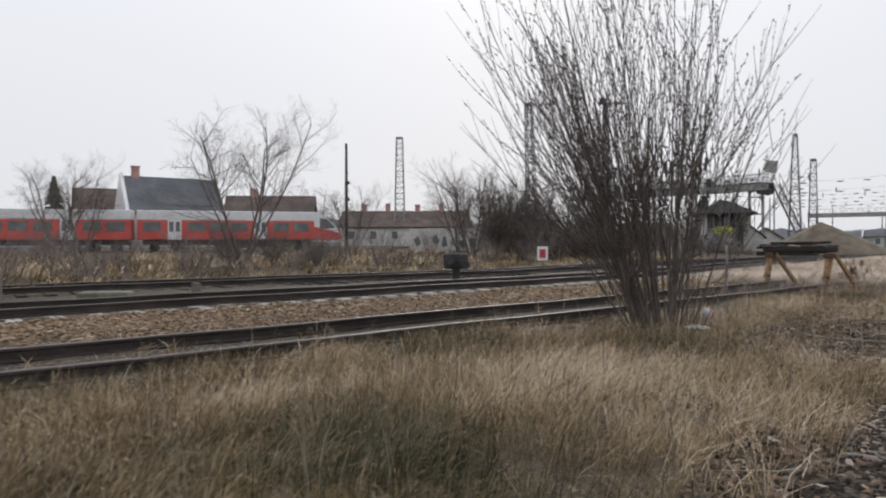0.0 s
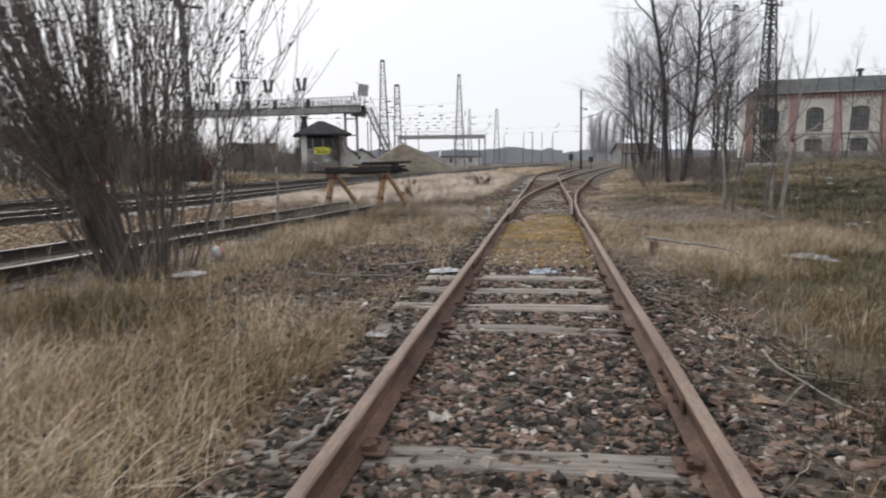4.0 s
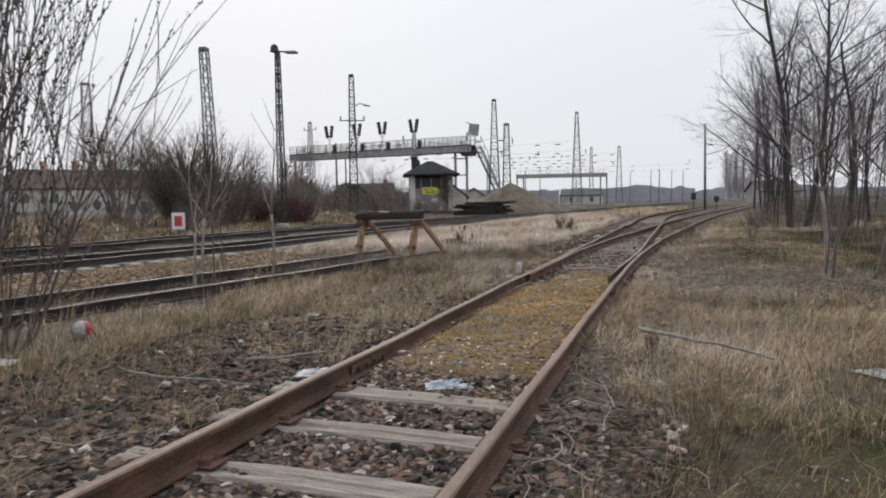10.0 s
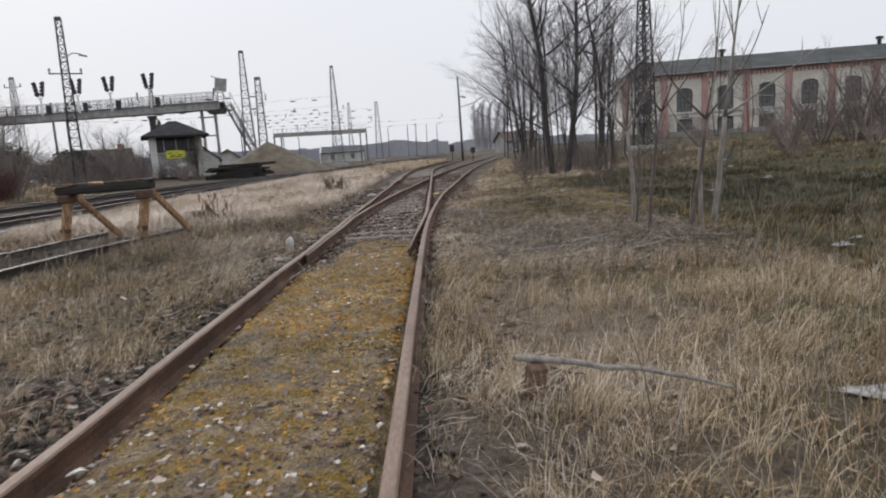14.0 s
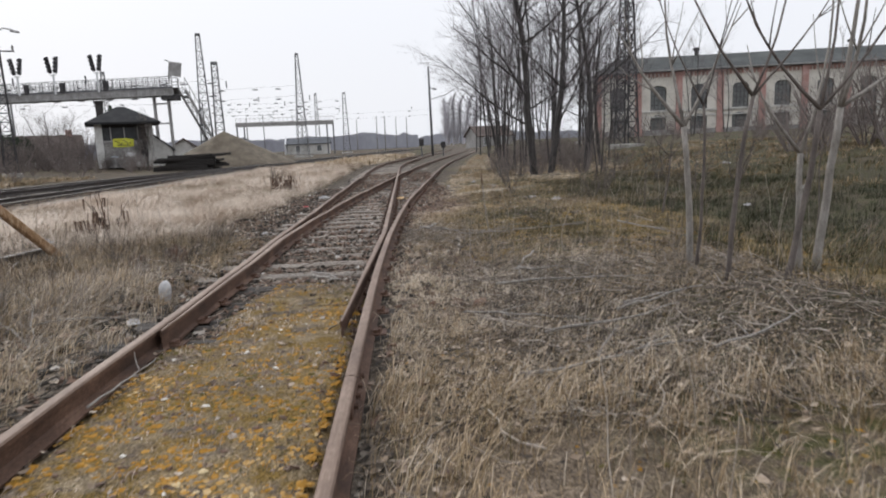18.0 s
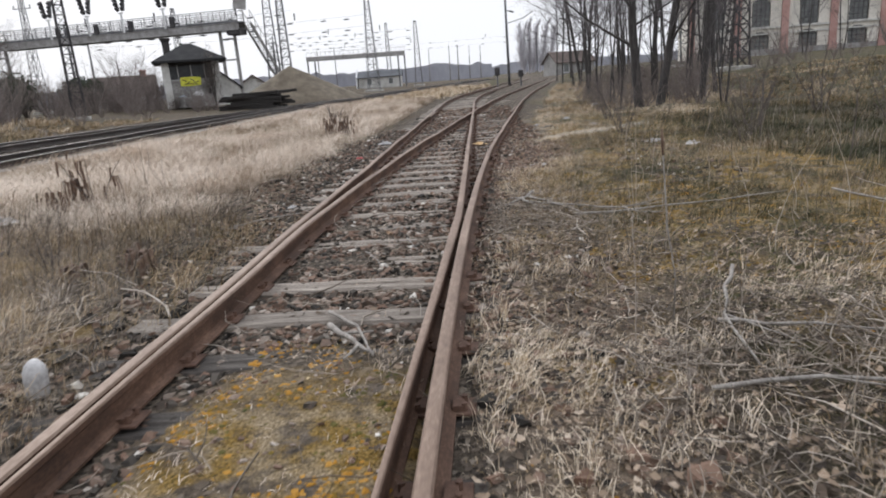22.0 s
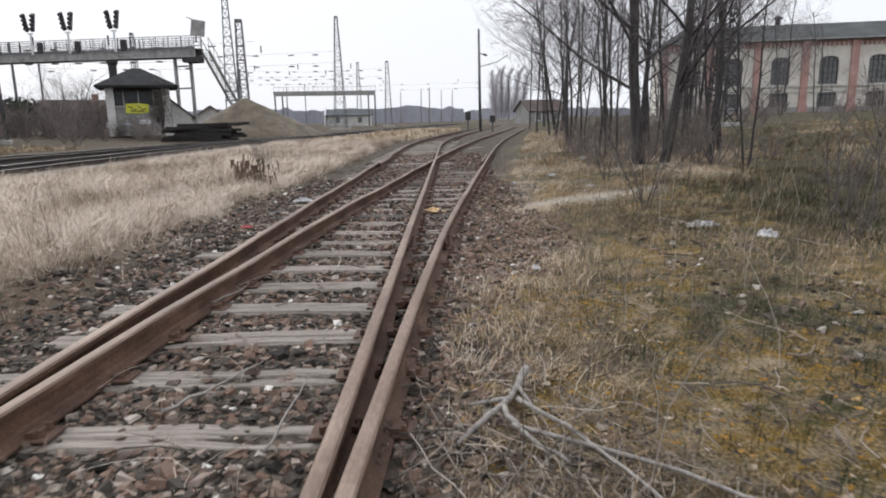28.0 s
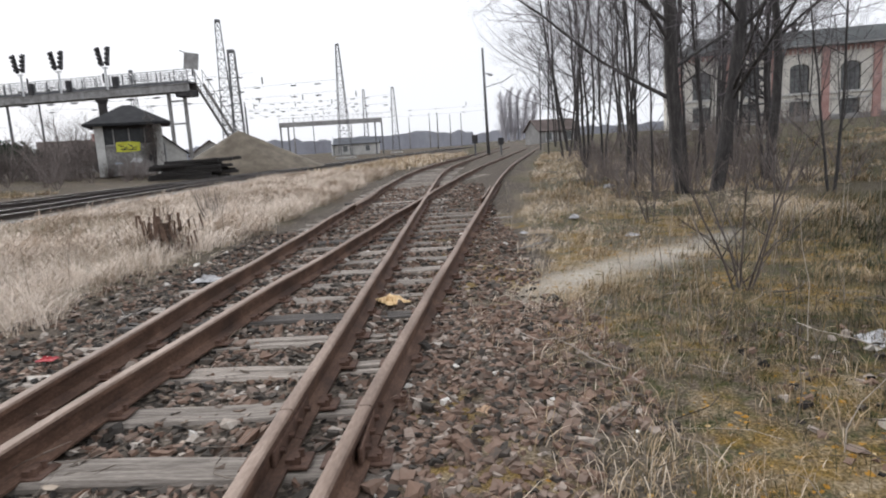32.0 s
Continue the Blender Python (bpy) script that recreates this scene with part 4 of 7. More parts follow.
def workshop():
    ang = -10.0
    base_z = 1.1
    t = thing("workshop_building", "long two-storey cream workshop with red brick pilasters and dark roof", "building", (50.5, 122.3, base_z), ang)
    bay, n0, n1 = 6.6, -2, 8
    eave, upz = 10.6, 4.1
    x0, x1 = (n0 - 0.5) * bay, (n1 + 0.5) * bay
    ww, wh, wr = 2.6, 4.1, 0.7
    # wall of piers and bands round the openings
    for i in range(n0, n1 + 1):
        g = Geo()
        c = i * bay
        for s in (-1, 1):
            g.box(((bay - ww) / 2, 0.6, eave), pose(c + s * (bay + ww) / 4, 0.3, eave / 2))
        g.box((ww, 0.6, 0.7), pose(c, 0.3, 3.75))
        # spandrel over the upper arch
        ol = arch_outline(ww, wh, wr)
        g.prism([(x, z) for x, z in ol[2:]] + [(-ww / 2, eave - upz), (ww / 2, eave - upz)], 0.6, pose(c, 0, upz))
        ol = arch_outline(ww, 3.4, 0.75)
        g.prism([(x, z) for x, z in ol[2:]] + [(-ww / 2, 3.42), (ww / 2, 3.42)], 0.6, pose(c, 0, 0))
        part("wall", g, M_PLASTER, t, "stained cream plaster wall")
    g = Geo()
    g.box((x1 - x0, 13, eave), pose((x0 + x1) / 2, 7.4, eave / 2))
    part("core_wall", g, M_DARK, t)
    for s, w in ((x0 - 0.2, 0.4), (x1 + 0.2, 0.4)):
        g = Geo()
        g.box((w, 13.8, eave), pose(s, 7.0, eave / 2))
        part("end_wall", g, M_PLASTER, t)
    for i in range(n0, n1 + 2):
        g = Geo()
        g.box((1.0, 0.35, eave - 0.4), pose((i - 0.5) * bay, -0.17, eave / 2 - 0.2))
        g.box((1.25, 0.5, 0.5), pose((i - 0.5) * bay, -0.25, eave - 0.5))
        g.box((1.2, 0.45, 1.2), pose((i - 0.5) * bay, -0.22, 0.6))
        part("pilaster", g, M_BRICK, t, "faded red brick pilaster")
    g = Geo()
    for i in range(int((x1 - x0) / 0.62)):
        g.box((0.3, 0.22, 0.55), pose(x0 + 0.3 + i * 0.62, -0.11, eave - 0.75))
    g.box((x1 - x0, 0.26, 0.22), pose((x0 + x1) / 2, -0.13, eave - 0.36))
    part("brick_frieze", g, M_BRICK, t, "red brick dentil frieze")
    g = Geo()
    g.box((x1 - x0, 0.3, 0.22), pose((x0 + x1) / 2, -0.15, upz - 0.15))
    g.box((x1 - x0, 0.2, 0.2), pose((x0 + x1) / 2, -0.1, 3.1))
    part("belt_course", g, M_PLASTER_W, t)
    g = Geo()
    g.box((x1 - x0, 0.12, 0.9), pose((x0 + x1) / 2, -0.06, 0.45))
    part("plinth", g, M_PLASTER_G, t)
    for i in range(n0, n1 + 1):
        for z, hh in ((upz, wh), (0.0, 3.4)):
            g = Geo()
            g.prism(arch_outline(ww - 0.1, hh - 0.05, 0.72), 0.06, pose(i * bay, 0.36, z))
            w = part("window", g, M_GLASS, t, "dusty arched window, dark glass paled for haze")
            g = Geo()
            for k in range(5):
                g.box((0.09, 0.09, hh - (0.1 if 0 < k < 4 else 0.75)), pose(i * bay - ww / 2 + 0.1 + k * (ww - 0.2) / 4, 0.32, z + (hh - (0.1 if 0 < k < 4 else 0.75)) / 2))
            for k in range(5):
                g.box((ww - 0.1, 0.08, 0.08), pose(i * bay, 0.32, z + 0.06 + k * (hh - 0.8) / 4))
            part("window_frame", g, M_STEEL_DARK, w)
            g = Geo()
            g.box((ww + 0.5, 0.35, 0.16), pose(i * bay, -0.1, z - 0.02))
            part("window_sill", g, M_PLASTER_W, w)
    # low roof with a bevelled end
    rz = 3.0
    g = Geo()
    xa, xb, ya, yb = x0 - 0.7, x1 + 0.7, -0.9, 14.8
    ym = (ya + yb) / 2
    g.add([(xa, ya, eave), (xb, ya, eave), (xb, yb, eave), (xa, yb, eave), (xa + 4.5, ym, eave + rz), (xb - 4.5, ym, eave + rz),
           (xa, ya, eave - 0.25), (xb, ya, eave - 0.25), (xb, yb, eave - 0.25), (xa, yb, eave - 0.25)],
          [(0, 1, 5, 4), (1, 2, 5), (2, 3, 4, 5), (3, 0, 4), (0, 6, 7, 1), (1, 7, 8, 2), (2, 8, 9, 3), (3, 9, 6, 0), (6, 9, 8, 7)])
    roof = part("roof", g, M_ROOF, t)
    g = Geo()
    g.box((xb - xa, 0.22, 0.2), pose((xa + xb) / 2, ya - 0.1, eave - 0.05))
    part("gutter", g, M_STEEL_GREY, roof)
    for vx in (1.1, 26.5, 46):
        g = Geo()
        g.tube([(vx, ym, eave + rz - 0.3), (vx, ym, eave + rz + 0.8)], 0.32, 8)
        g.tube([(vx, ym, eave + rz + 0.8), (vx, ym, eave + rz + 1.15), (vx, ym, eave + rz + 1.3)], [0.62, 0.62, 0.2], 8)
        part("roof_vent", g, M_STEEL_DARK, roof)


workshop()


def hut():
    t = thing("watchman_hut", "derelict grey hut with hipped tile roof, chimney and spray paint", "hut", (-26.9, 81.6, 0.3), 24)
    W, D, H = 4.3, 3.9, 4.0
    for sx in (-1, 1):
        g = Geo()
        g.box((0.55, 0.3, H), pose(sx * (W / 2 - 0.275), -D / 2 + 0.15, H / 2))
        part("pier", g, M_PLASTER_W, t)
        g = Geo()
        g.box((0.3, D - 0.6, H), pose(sx * (W / 2 - 0.15), 0, H / 2))
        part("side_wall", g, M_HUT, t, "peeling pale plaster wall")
    g = Geo()
    g.box((W - 1.1, 0.3, 0.9), pose(0, -D / 2 + 0.15, 0.45))
    part("parapet", g, M_HUT, t)
    # Black lintel: the shade of the recess under the eave, painted on.
    g = Geo()
    g.box((W - 1.1, 0.3, 0.4), pose(0, -D / 2 + 0.15, H - 0.2))
    part("lintel", g, M_TAR, t, "lintel coloured near black for recess shade")
    g = Geo()
    g.box((W - 1.1, 0.2, 1.45), pose(0, -D / 2 + 0.28, 1.63))
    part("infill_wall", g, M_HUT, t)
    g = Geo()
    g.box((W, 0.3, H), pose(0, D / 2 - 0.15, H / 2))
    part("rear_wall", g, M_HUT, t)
    # Dark panel stands in for the unlit inside behind the frame.
    g = Geo()
    g.box((W - 1.1, 0.1, 1.3), pose(0, -D / 2 + 0.45, 2.95))
    part("opening", g, M_DARK, t)
    g = Geo()
    g.box((W - 1.1, 0.12, 0.12), pose(0, -D / 2 + 0.2, 2.35))
    for k in range(3):
        g.box((0.08, 0.1, 1.3), pose(-1 + k, -D / 2 + 0.25, 2.95))
    part("window_frame", g, M_STEEL_GREY, t)
    g = Geo()
    g.box((0.12, 1.0, 2.1), pose(W / 2 + 0.02, 0.1, 1.35))
    part("door", g, M_STEEL_MID, t)
    for k, (sx, sz, w, h, mm) in enumerate(((-0.15, 2.2, 1.6, 0.75, M_YELLOW), (0.3, 1.1, 1.0, 0.5, M_TRAIN_WHITE), (-0.9, 0.9, 0.7, 0.4, M_BLUEWHITE), (1.2, 1.3, 0.3, 0.8, M_STEEL_DARK))):
        g = Geo()
        r = random.Random(k)
        n = 9
        outline = [(w / 2 * math.cos(2 * math.pi * i / n) * r.uniform(0.7, 1), h / 2 * math.sin(2 * math.pi * i / n) * r.uniform(0.7, 1)) for i in range(n)]
        if k == 0:
            outline = [(-0.78, -0.36), (-0.1, -0.4), (0.76, -0.34), (0.8, 0.3), (0.2, 0.4), (-0.74, 0.36)]
        g.prism(outline, 0.006, pose(sx, -D / 2 + (0.12 if abs(sx) < 1 else -0.008), sz))
        part("graffiti", g, mm, t, "patch of spray paint")
        if k == 0:
            g = Geo()
            for i, (bx, bz, bw, tilt) in enumerate(((-0.45, 0.08, 0.4, 25), (-0.2, -0.12, 0.42, -35), (0.15, 0.1, 0.4, 40), (0.42, -0.08, 0.36, -20), (0.0, -0.22, 1.0, 3))):
                g.box((bw, 0.006, 0.07), pose(sx + bx, -D / 2 + 0.114, sz + bz, 0, tilt, 0))
            part("graffiti_stroke", g, M_STEEL_DARK, t, "dark sprayed strokes")
    o = 0.62
    g = Geo()
    g.add([(-W / 2 - o, -D / 2 - o, H), (W / 2 + o, -D / 2 - o, H), (W / 2 + o, D / 2 + o, H), (-W / 2 - o, D / 2 + o, H), (-0.3, 0, H + 1.5), (0.3, 0, H + 1.5),
           (-W / 2 - o, -D / 2 - o, H - 0.18), (W / 2 + o, -D / 2 - o, H - 0.18), (W / 2 + o, D / 2 + o, H - 0.18), (-W / 2 - o, D / 2 + o, H - 0.18)],
          [(0, 1, 5, 4), (1, 2, 5), (2, 3, 4, 5), (3, 0, 4), (0, 6, 7, 1), (1, 7, 8, 2), (2, 8, 9, 3), (3, 9, 6, 0), (6, 9, 8, 7)])
    part("roof", g, M_SOOT, t)
    g = Geo()
    g.box((0.55, 0.55, 1.9), pose(-1.6, 0.9, H + 1.0), 0.02)
    g.box((0.66, 0.66, 0.14), pose(-1.6, 0.9, H + 1.86), 0.02)
    g.box((0.8, 0.8, 0.18), pose(-1.6, 0.9, H + 2.02), 0.03)
    part("chimney", g, M_BARK, t)
    # lean-to at the back corner
    g = Geo()
    g.prism([(0, 0), (1.5, 0), (1.5, 1.5), (0, 2.9)], 2.2, pose(W / 2, -0.2, 0))
    part("annex_wall", g, M_PLASTER_W, t, "white plastered lean-to wall")
    g = Geo()
    g.prism([(-0.1, 3.0), (1.75, 1.3), (1.75, 1.42), (-0.1, 3.14)], 2.5, pose(W / 2, -0.35, 0))
    part("annex_roof", g, M_SOOT, t)
    t.scale = (1.19, 1.19, 1.08)


hut()


def house(name, label, at, turn, W, D, H, R, wallm, roofm, chimneys=(), windows=3):
    """A plain house with a saddle roof whose ridge runs along its local x."""
    t = thing(name, label, "house", at, turn)
    g = Geo()
    g.box((W, D, H), pose(0, 0, H / 2))
    for s in (-1, 1):
        g.prism([(-D / 2, 0), (D / 2, 0), (0, R)], 0.25, pose(s * (W / 2 - 0.125) + 0.125, 0, H, 0, 0, 90))
    part("wall", g, wallm, t)
    g = Geo()
    for s in (-1, 1):
        L = math.hypot(D / 2 + 0.4, R * (1 + 0.8 / D))
        a = math.degrees(math.atan2(R, D / 2))
        g.box((W + 0.6, L, 0.16), pose(0, s * (D / 4 + 0.2), H + R / 2 - 0.05, -s * a, 0, 0))
    part("roof", g, roofm, t)
    for cx, ch in chimneys:
        g = Geo()
        g.box((0.8, 0.7, ch), pose(cx, 0, H + R + ch * 0.3))
        g.box((0.95, 0.85, 0.15), pose(cx, 0, H + R + ch * 0.8))
        part("chimney", g, M_BRICK, t)
    if roofm is M_SLATE:
        g = Geo()
        g.prism([(-D / 2 - 0.3, 0), (D / 2 + 0.3, 0), (D / 2 + 0.3, H), (0, H + R + 0.55), (-D / 2 - 0.3, H)], 0.35, pose(-W / 2 - 0.2, 0, 0, 0, 0, 90))
        part("gable", g, M_TRAIN_WHITE, t, "white gable rising above the roof")
    for i in range(windows):
        x = -W / 2 + W * (i + 0.5) / windows
        g = Geo()
        g.box((1.0, 0.1, 1.3), pose(x, -D / 2 - 0.01, H * 0.55))
        w = part("window", g, M_GLASS, t)
        g = Geo()
        for s in (-1, 1):
            g.box((0.08, 0.08, 1.4), pose(x + s * 0.54, -D / 2 - 0.05, H * 0.55))
            g.box((1.16, 0.08, 0.08), pose(x, -D / 2 - 0.05, H * 0.55 + s * 0.7))
        part("window_frame", g, M_TRAIN_WHITE, w)
    return t


house("railway_house", "white-gabled house with a grey slate roof", (-75.6, 38.4, 0.9), 76, 9.8, 8.4, 4.0, 4.0, M_PLASTER_W, M_SLATE, ((-3.8, 1.6),), 2)
house("railway_house", "low house with a brown tiled roof beside the white one", (-86, 35.5, 0.9), 70, 7.5, 8, 4.0, 3.2, M_PLASTER_W, M_TILE)
house("railway_house", "dark gabled timber shed behind brush", (-68.5, 47.5, 0.9), 48, 10, 7, 2.8, 3.2, M_TILE, M_TILE, ((-2, 1.2),))
house("railway_house", "long low brown-roofed building with several chimneys", (-79, 81, 0.9), 44, 21, 9, 3.2, 2.6, M_PLASTER_W, M_TILE, ((-7, 1.5), (-3, 1.6), (2, 1.4), (6, 1.5)), 6)
house("railway_house", "brown-roofed house behind the watchman hut", (-50.2, 112.3, 0.0), 29, 8, 6, 2.0, 2.6, M_PLASTER_W, M_TILE, ((2.6, 1.0),), 3)
house("railway_house", "white gabled house beyond the gravel heap", (-28.2, 103, 0.2), 109, 6, 4.0, 1.6, 1.4, M_PLASTER_W, M_TILE, (), 2)
house("railway_house", "small dark shed far down the line", (16.5, 134, 0.2), 20, 7, 5, 2.2, 1.6, M_PLASTER_G, M_TILE, (), 2)
house("railway_house", "low pale shed far down the line", (-22, 175, 0.0), 5, 10, 5, 2.6, 1.2, M_PLASTER_W, M_SLATE, (), 2)

# low wall with spray paint
g = Geo()
g.box((6.2, 0.3, 2.1), pose(0, 0, 1.05), 0.02)
t = thing("garden_wall", "low whitewashed wall covered in faded spray paint", "wall", (-37.0, 43.6, 0.4), 25)
part("wall_panel", g, M_PLASTER_W, t)
for i in range(7):
    g = Geo()
    r = random.Random(40 + i)
    g.prism([(0.4 * math.cos(k * 0.7) * r.uniform(0.5, 1), 0.6 * math.sin(k * 0.7) * r.uniform(0.5, 1)) for k in range(9)], 0.006, pose(-2.4 + i * 0.8, -0.16, 1.0 + r.uniform(-0.2, 0.2)))
    part("graffiti", g, (M_STEEL_MID, M_STEEL_GREY, M_SLATE)[i % 3], t, "faded grey spray paint")


# ---- the passing train, standing ----
def train():
    d = Vector((0.5, 0.866))
    nose = Vector((-58.0, 47.94))
    ang = math.degrees(math.atan2(d.y, d.x))
    t = thing("passenger_train", "red and white electric railcar train with dark windows", "train", (nose.x, nose.y, 0.75), ang)
    sec = lambda w, z0_, z1: [(-w, z0_), (w, z0_), (w, z1), (w * 0.72, z1 + 0.5), (-w * 0.72, z1 + 0.5), (-w, z1)]
    def shell(x0, x1, w, za, zb, cap):
        gg = Geo()
        gg.box((x1 - x0, 2 * w, zb - za), pose((x0 + x1) / 2, 0, (za + zb) / 2), 0.06 if cap else 0.0)
        return gg
    x = -1.8
    for car in range(3):
        L = 17.5
        g = shell(x - L, x, 1.38, 2.95, 3.95, True)
        part("roof", g, M_TRAIN_WHITE, t, "pale grey carriage roof")
        part("carriage_body", shell(x - L, x, 1.42, 0.95, 2.95, True), M_TRAIN_RED, t, "red carriage side")
        part("skirt", shell(x - L + 0.5, x - 0.5, 1.2, 0.45, 0.95, False), M_STEEL_DARK, t)
        for k in range(8):
            wx = x - 1.4 - k * 2.1
            g = Geo()
            if k in (2, 6):
                g.box((1.3, 2.9, 2.0), pose(wx, 0, 1.98), 0.02)
                dd = part("door", g, M_TRAIN_WHITE, t, "white double door")
                g = Geo()
                for s in (-0.3, 0.3):
                    g.box((0.42, 2.93, 1.0), pose(wx + s, 0, 2.3), 0.02)
                part("door_window", g, M_GLASS, dd)
            else:
                g.box((1.65, 2.88, 0.95), pose(wx, 0, 2.3), 0.03)
                part("window", g, M_GLASS, t)
        for bx in (x - 2.5, x - L + 2.5):
            for wx in (bx - 1, bx + 1):
                g = Geo()
                g.tube([(wx, -1.0, 0.2), (wx, 1.0, 0.2)], 0.42, 14)
                part("wheelset", g, M_STEEL_DARK, t)
        x -= L + 0.5
    g = Geo()
    g.prism([(-1.9, 0.7), (0.9, 0.7), (1.1, 1.3), (0.7, 2.2), (-0.6, 3.5), (-1.2, 3.95), (-1.9, 3.95)], 2.7, pose(0, -1.35, 0))
    part("nose", g, M_TRAIN_WHITE, t, "sloping white cab nose")
    g = Geo()
    g.prism([(-1.9, 0.9), (0.95, 0.9), (1.1, 1.3), (0.95, 1.7), (-1.9, 2.4)], 2.76, pose(0, -1.38, 0))
    part("nose_band", g, M_TRAIN_RED, t)
    g = Geo()
    g.prism([(-1.2, 2.1), (0.45, 2.25), (-0.4, 3.2), (-1.2, 3.3)], 2.8, pose(0, -1.4, 0))
    part("cab_window", g, M_GLASS, t)


train()


# ---- yard things on the left ----
def gravel_mound():
    g = Geo()
    n, rings = 40, 12
    r = random.Random(3)
    vs = [(0, 0, 3.3)]
    for k in range(1, rings + 1):
        f = k / rings
        for i in range(n):
            a = 2 * math.pi * i / n
            rad = 5.6 * f * (1 + 0.12 * math.sin(2 * a + 1) + 0.05 * math.sin(5 * a))
            z = 3.3 * (1 - f) ** 1.05 - 0.15 * (f == 1) + r.uniform(-0.05, 0.05)
            vs.append((rad * math.cos(a) * 1.05, rad * math.sin(a) * 0.9, z))
    fs = [(0, 1 + i, 1 + (i + 1) % n) for i in range(n)]
    for k in range(rings - 1):
        fs += [(1 + k * n + i, 1 + (k + 1) * n + i, 1 + (k + 1) * n + (i + 1) % n, 1 + k * n + (i + 1) % n) for i in range(n)]
    g.add(vs, fs)
    single("gravel_mound", g, M_HEAP, "large conical heap of brown gravel beside the tracks", "gravel heap", (-15.6, 76.2, 0.0), smooth=True)


gravel_mound()

t = thing("sleeper_stack", "low stack of old dark timber sleepers before the heap", "timber stack", (-16.2, 69.2, 0.0), 8)
r = random.Random(9)
for lay in range(6):
    for i in range(6 - lay // 2):
        g = Geo()
        off = r.uniform(-0.6, 0.6)
        g.box((4.3 + r.uniform(-0.9, 0.5), 0.26, 0.2), pose(off * 1.6 - 0.5 + 0.1 * lay, -0.8 + i * 0.36, 0.12 + lay * 0.21, r.uniform(-4, 4), r.uniform(-2, 2), r.uniform(-9, 9)), 0.02)
        part("sleeper", g, M_TAR, t)


def buffer_stop():
    t = thing("buffer_trestle", "ochre timber trestle with a heavy beam closing the siding", "buffer stop", (-5.05, 22.1, -0.05), -8)
    rr = random.Random(2)
    g = Geo()
    g.beam((-0.9, 0, 1.06), (0.98, 0, 1.09), 0.22, 0.15, bevel=0.03)
    part("beam", g, M_TAR, t, "rotten dark cross beam")
    for i in range(6):
        g = Geo()
        x = -0.72 + i * 0.32
        g.box((0.36 + rr.uniform(-0.12, 0.04), 0.2 + rr.uniform(-0.05, 0.05), 0.035), pose(x, rr.uniform(-0.02, 0.02), 1.165 + 0.005 * i, rr.uniform(-3, 3), rr.uniform(-4, 4), rr.uniform(-5, 5)), 0.015)
        part("plank", g, (M_STUMP, M_SLEEPER_DARK, M_OCHRE, M_STUMP)[i % 4], t)
    for sx in (-0.78, 0.74):
        g = Geo()
        g.beam((sx - 0.04, -0.14, -0.1), (sx + 0.07, 0.0, 0.96), 0.125, 0.15, bevel=0.02)
        part("leg", g, M_OCHRE, t)
        g = Geo()
        g.beam((sx + 0.14, 0.1, 0.97), (sx + 0.38, 1.15, -0.05), 0.085, 0.12, bevel=0.02)
        part("brace", g, M_OCHRE, t)
        g = Geo()
        g.box((0.22, 0.28, 0.14), pose(sx + 0.06, 0, 0.92), 0.02)
        part("bracket", g, M_RUST, t)
        g = Geo()
        g.beam((sx - 0.07, -0.12, 0.34), (sx + 0.1, -0.12, 0.34), 0.07)
        part("bolt", g, M_RUST, t)
        g = Geo()
        g.beam((sx + 0.02, -0.02, 0.05), (sx + 0.45, 1.1, 0.02), 0.09, 0.1)
        part("sill", g, M_SLEEPER_DARK, t)


buffer_stop()

# a dwarf signal and a red marker board
t = thing("dwarf_signal", "black ground signal with hooded lamps beside the main line", "railway signal", (-14.2, 18.4, 0.0), 35)
g = Geo()
g.tube([(0, 0, -0.2), (0, 0, 0.42)], 0.14, 8)
part("post", g, M_STEEL_DARK, t)
g = Geo()
g.box((0.78, 0.34, 0.5), pose(0, 0, 0.66), 0.04)
part("housing", g, M_STEEL_DARK, t)
for sx, sz in ((-0.22, 0.68), (0.22, 0.74), (0.3, 0.56)):
    g = Geo()
    g.tube([(sx, -0.15, sz), (sx + 0.04, -0.42, sz - 0.02)], [0.12, 0.14], 9)
    part("hood", g, M_STEEL_DARK, t)
g = Geo()
g.tube([(-0.1, 0, 0.9), (-0.1, 0, 1.0), (-0.1, 0, 1.06)], [0.1, 0.1, 0.03], 8)
part("top_lamp", g, M_STEEL_MID, t)
t = thing("marker_board", "white square board with a red centre on a post", "sign", (-18.1, 29.5, 0.0), 32)
g = Geo()
g.tube([(0, 0.04, -0.2), (0, 0.04, 0.6)], 0.035, 6)
part("post", g, M_STEEL_MID, t)
g = Geo()
g.box((0.52, 0.03, 0.7), pose(0, 0, 0.72), 0.01)
part("board", g, M_TRAIN_WHITE, t)
g = Geo()
g.box((0.3, 0.012, 0.42), pose(0, -0.022, 0.72))
part("red_field", g, M_RED, t)
t = thing("concrete_block", "mossy grey concrete block between the main tracks", "concrete block", (-17.2, 6.2, 0.0), 50)
g = Geo()
g.box((0.9, 0.6, 0.5), pose(-0.2, 0, 0.2), 0.04)
part("block", g, M_MOSSY, t)
t = thing("concrete_block", "low concrete cable trough lid between the main tracks", "concrete block", (-16.4, 8.3, 0.0), 50)
g = Geo()
g.box((1.1, 0.5, 0.16), pose(0.1, 0, 0.06), 0.03)
part("block", g, M_MOSSY, t)
t = thing("marker_post", "small mossy marker post by the main line", "post", (-15.0, 9.9, 0.0))
g = Geo()
g.box((0.22, 0.14, 0.34), pose(0, 0, 0.15), 0.015)
part("post", g, M_MOSSY, t)


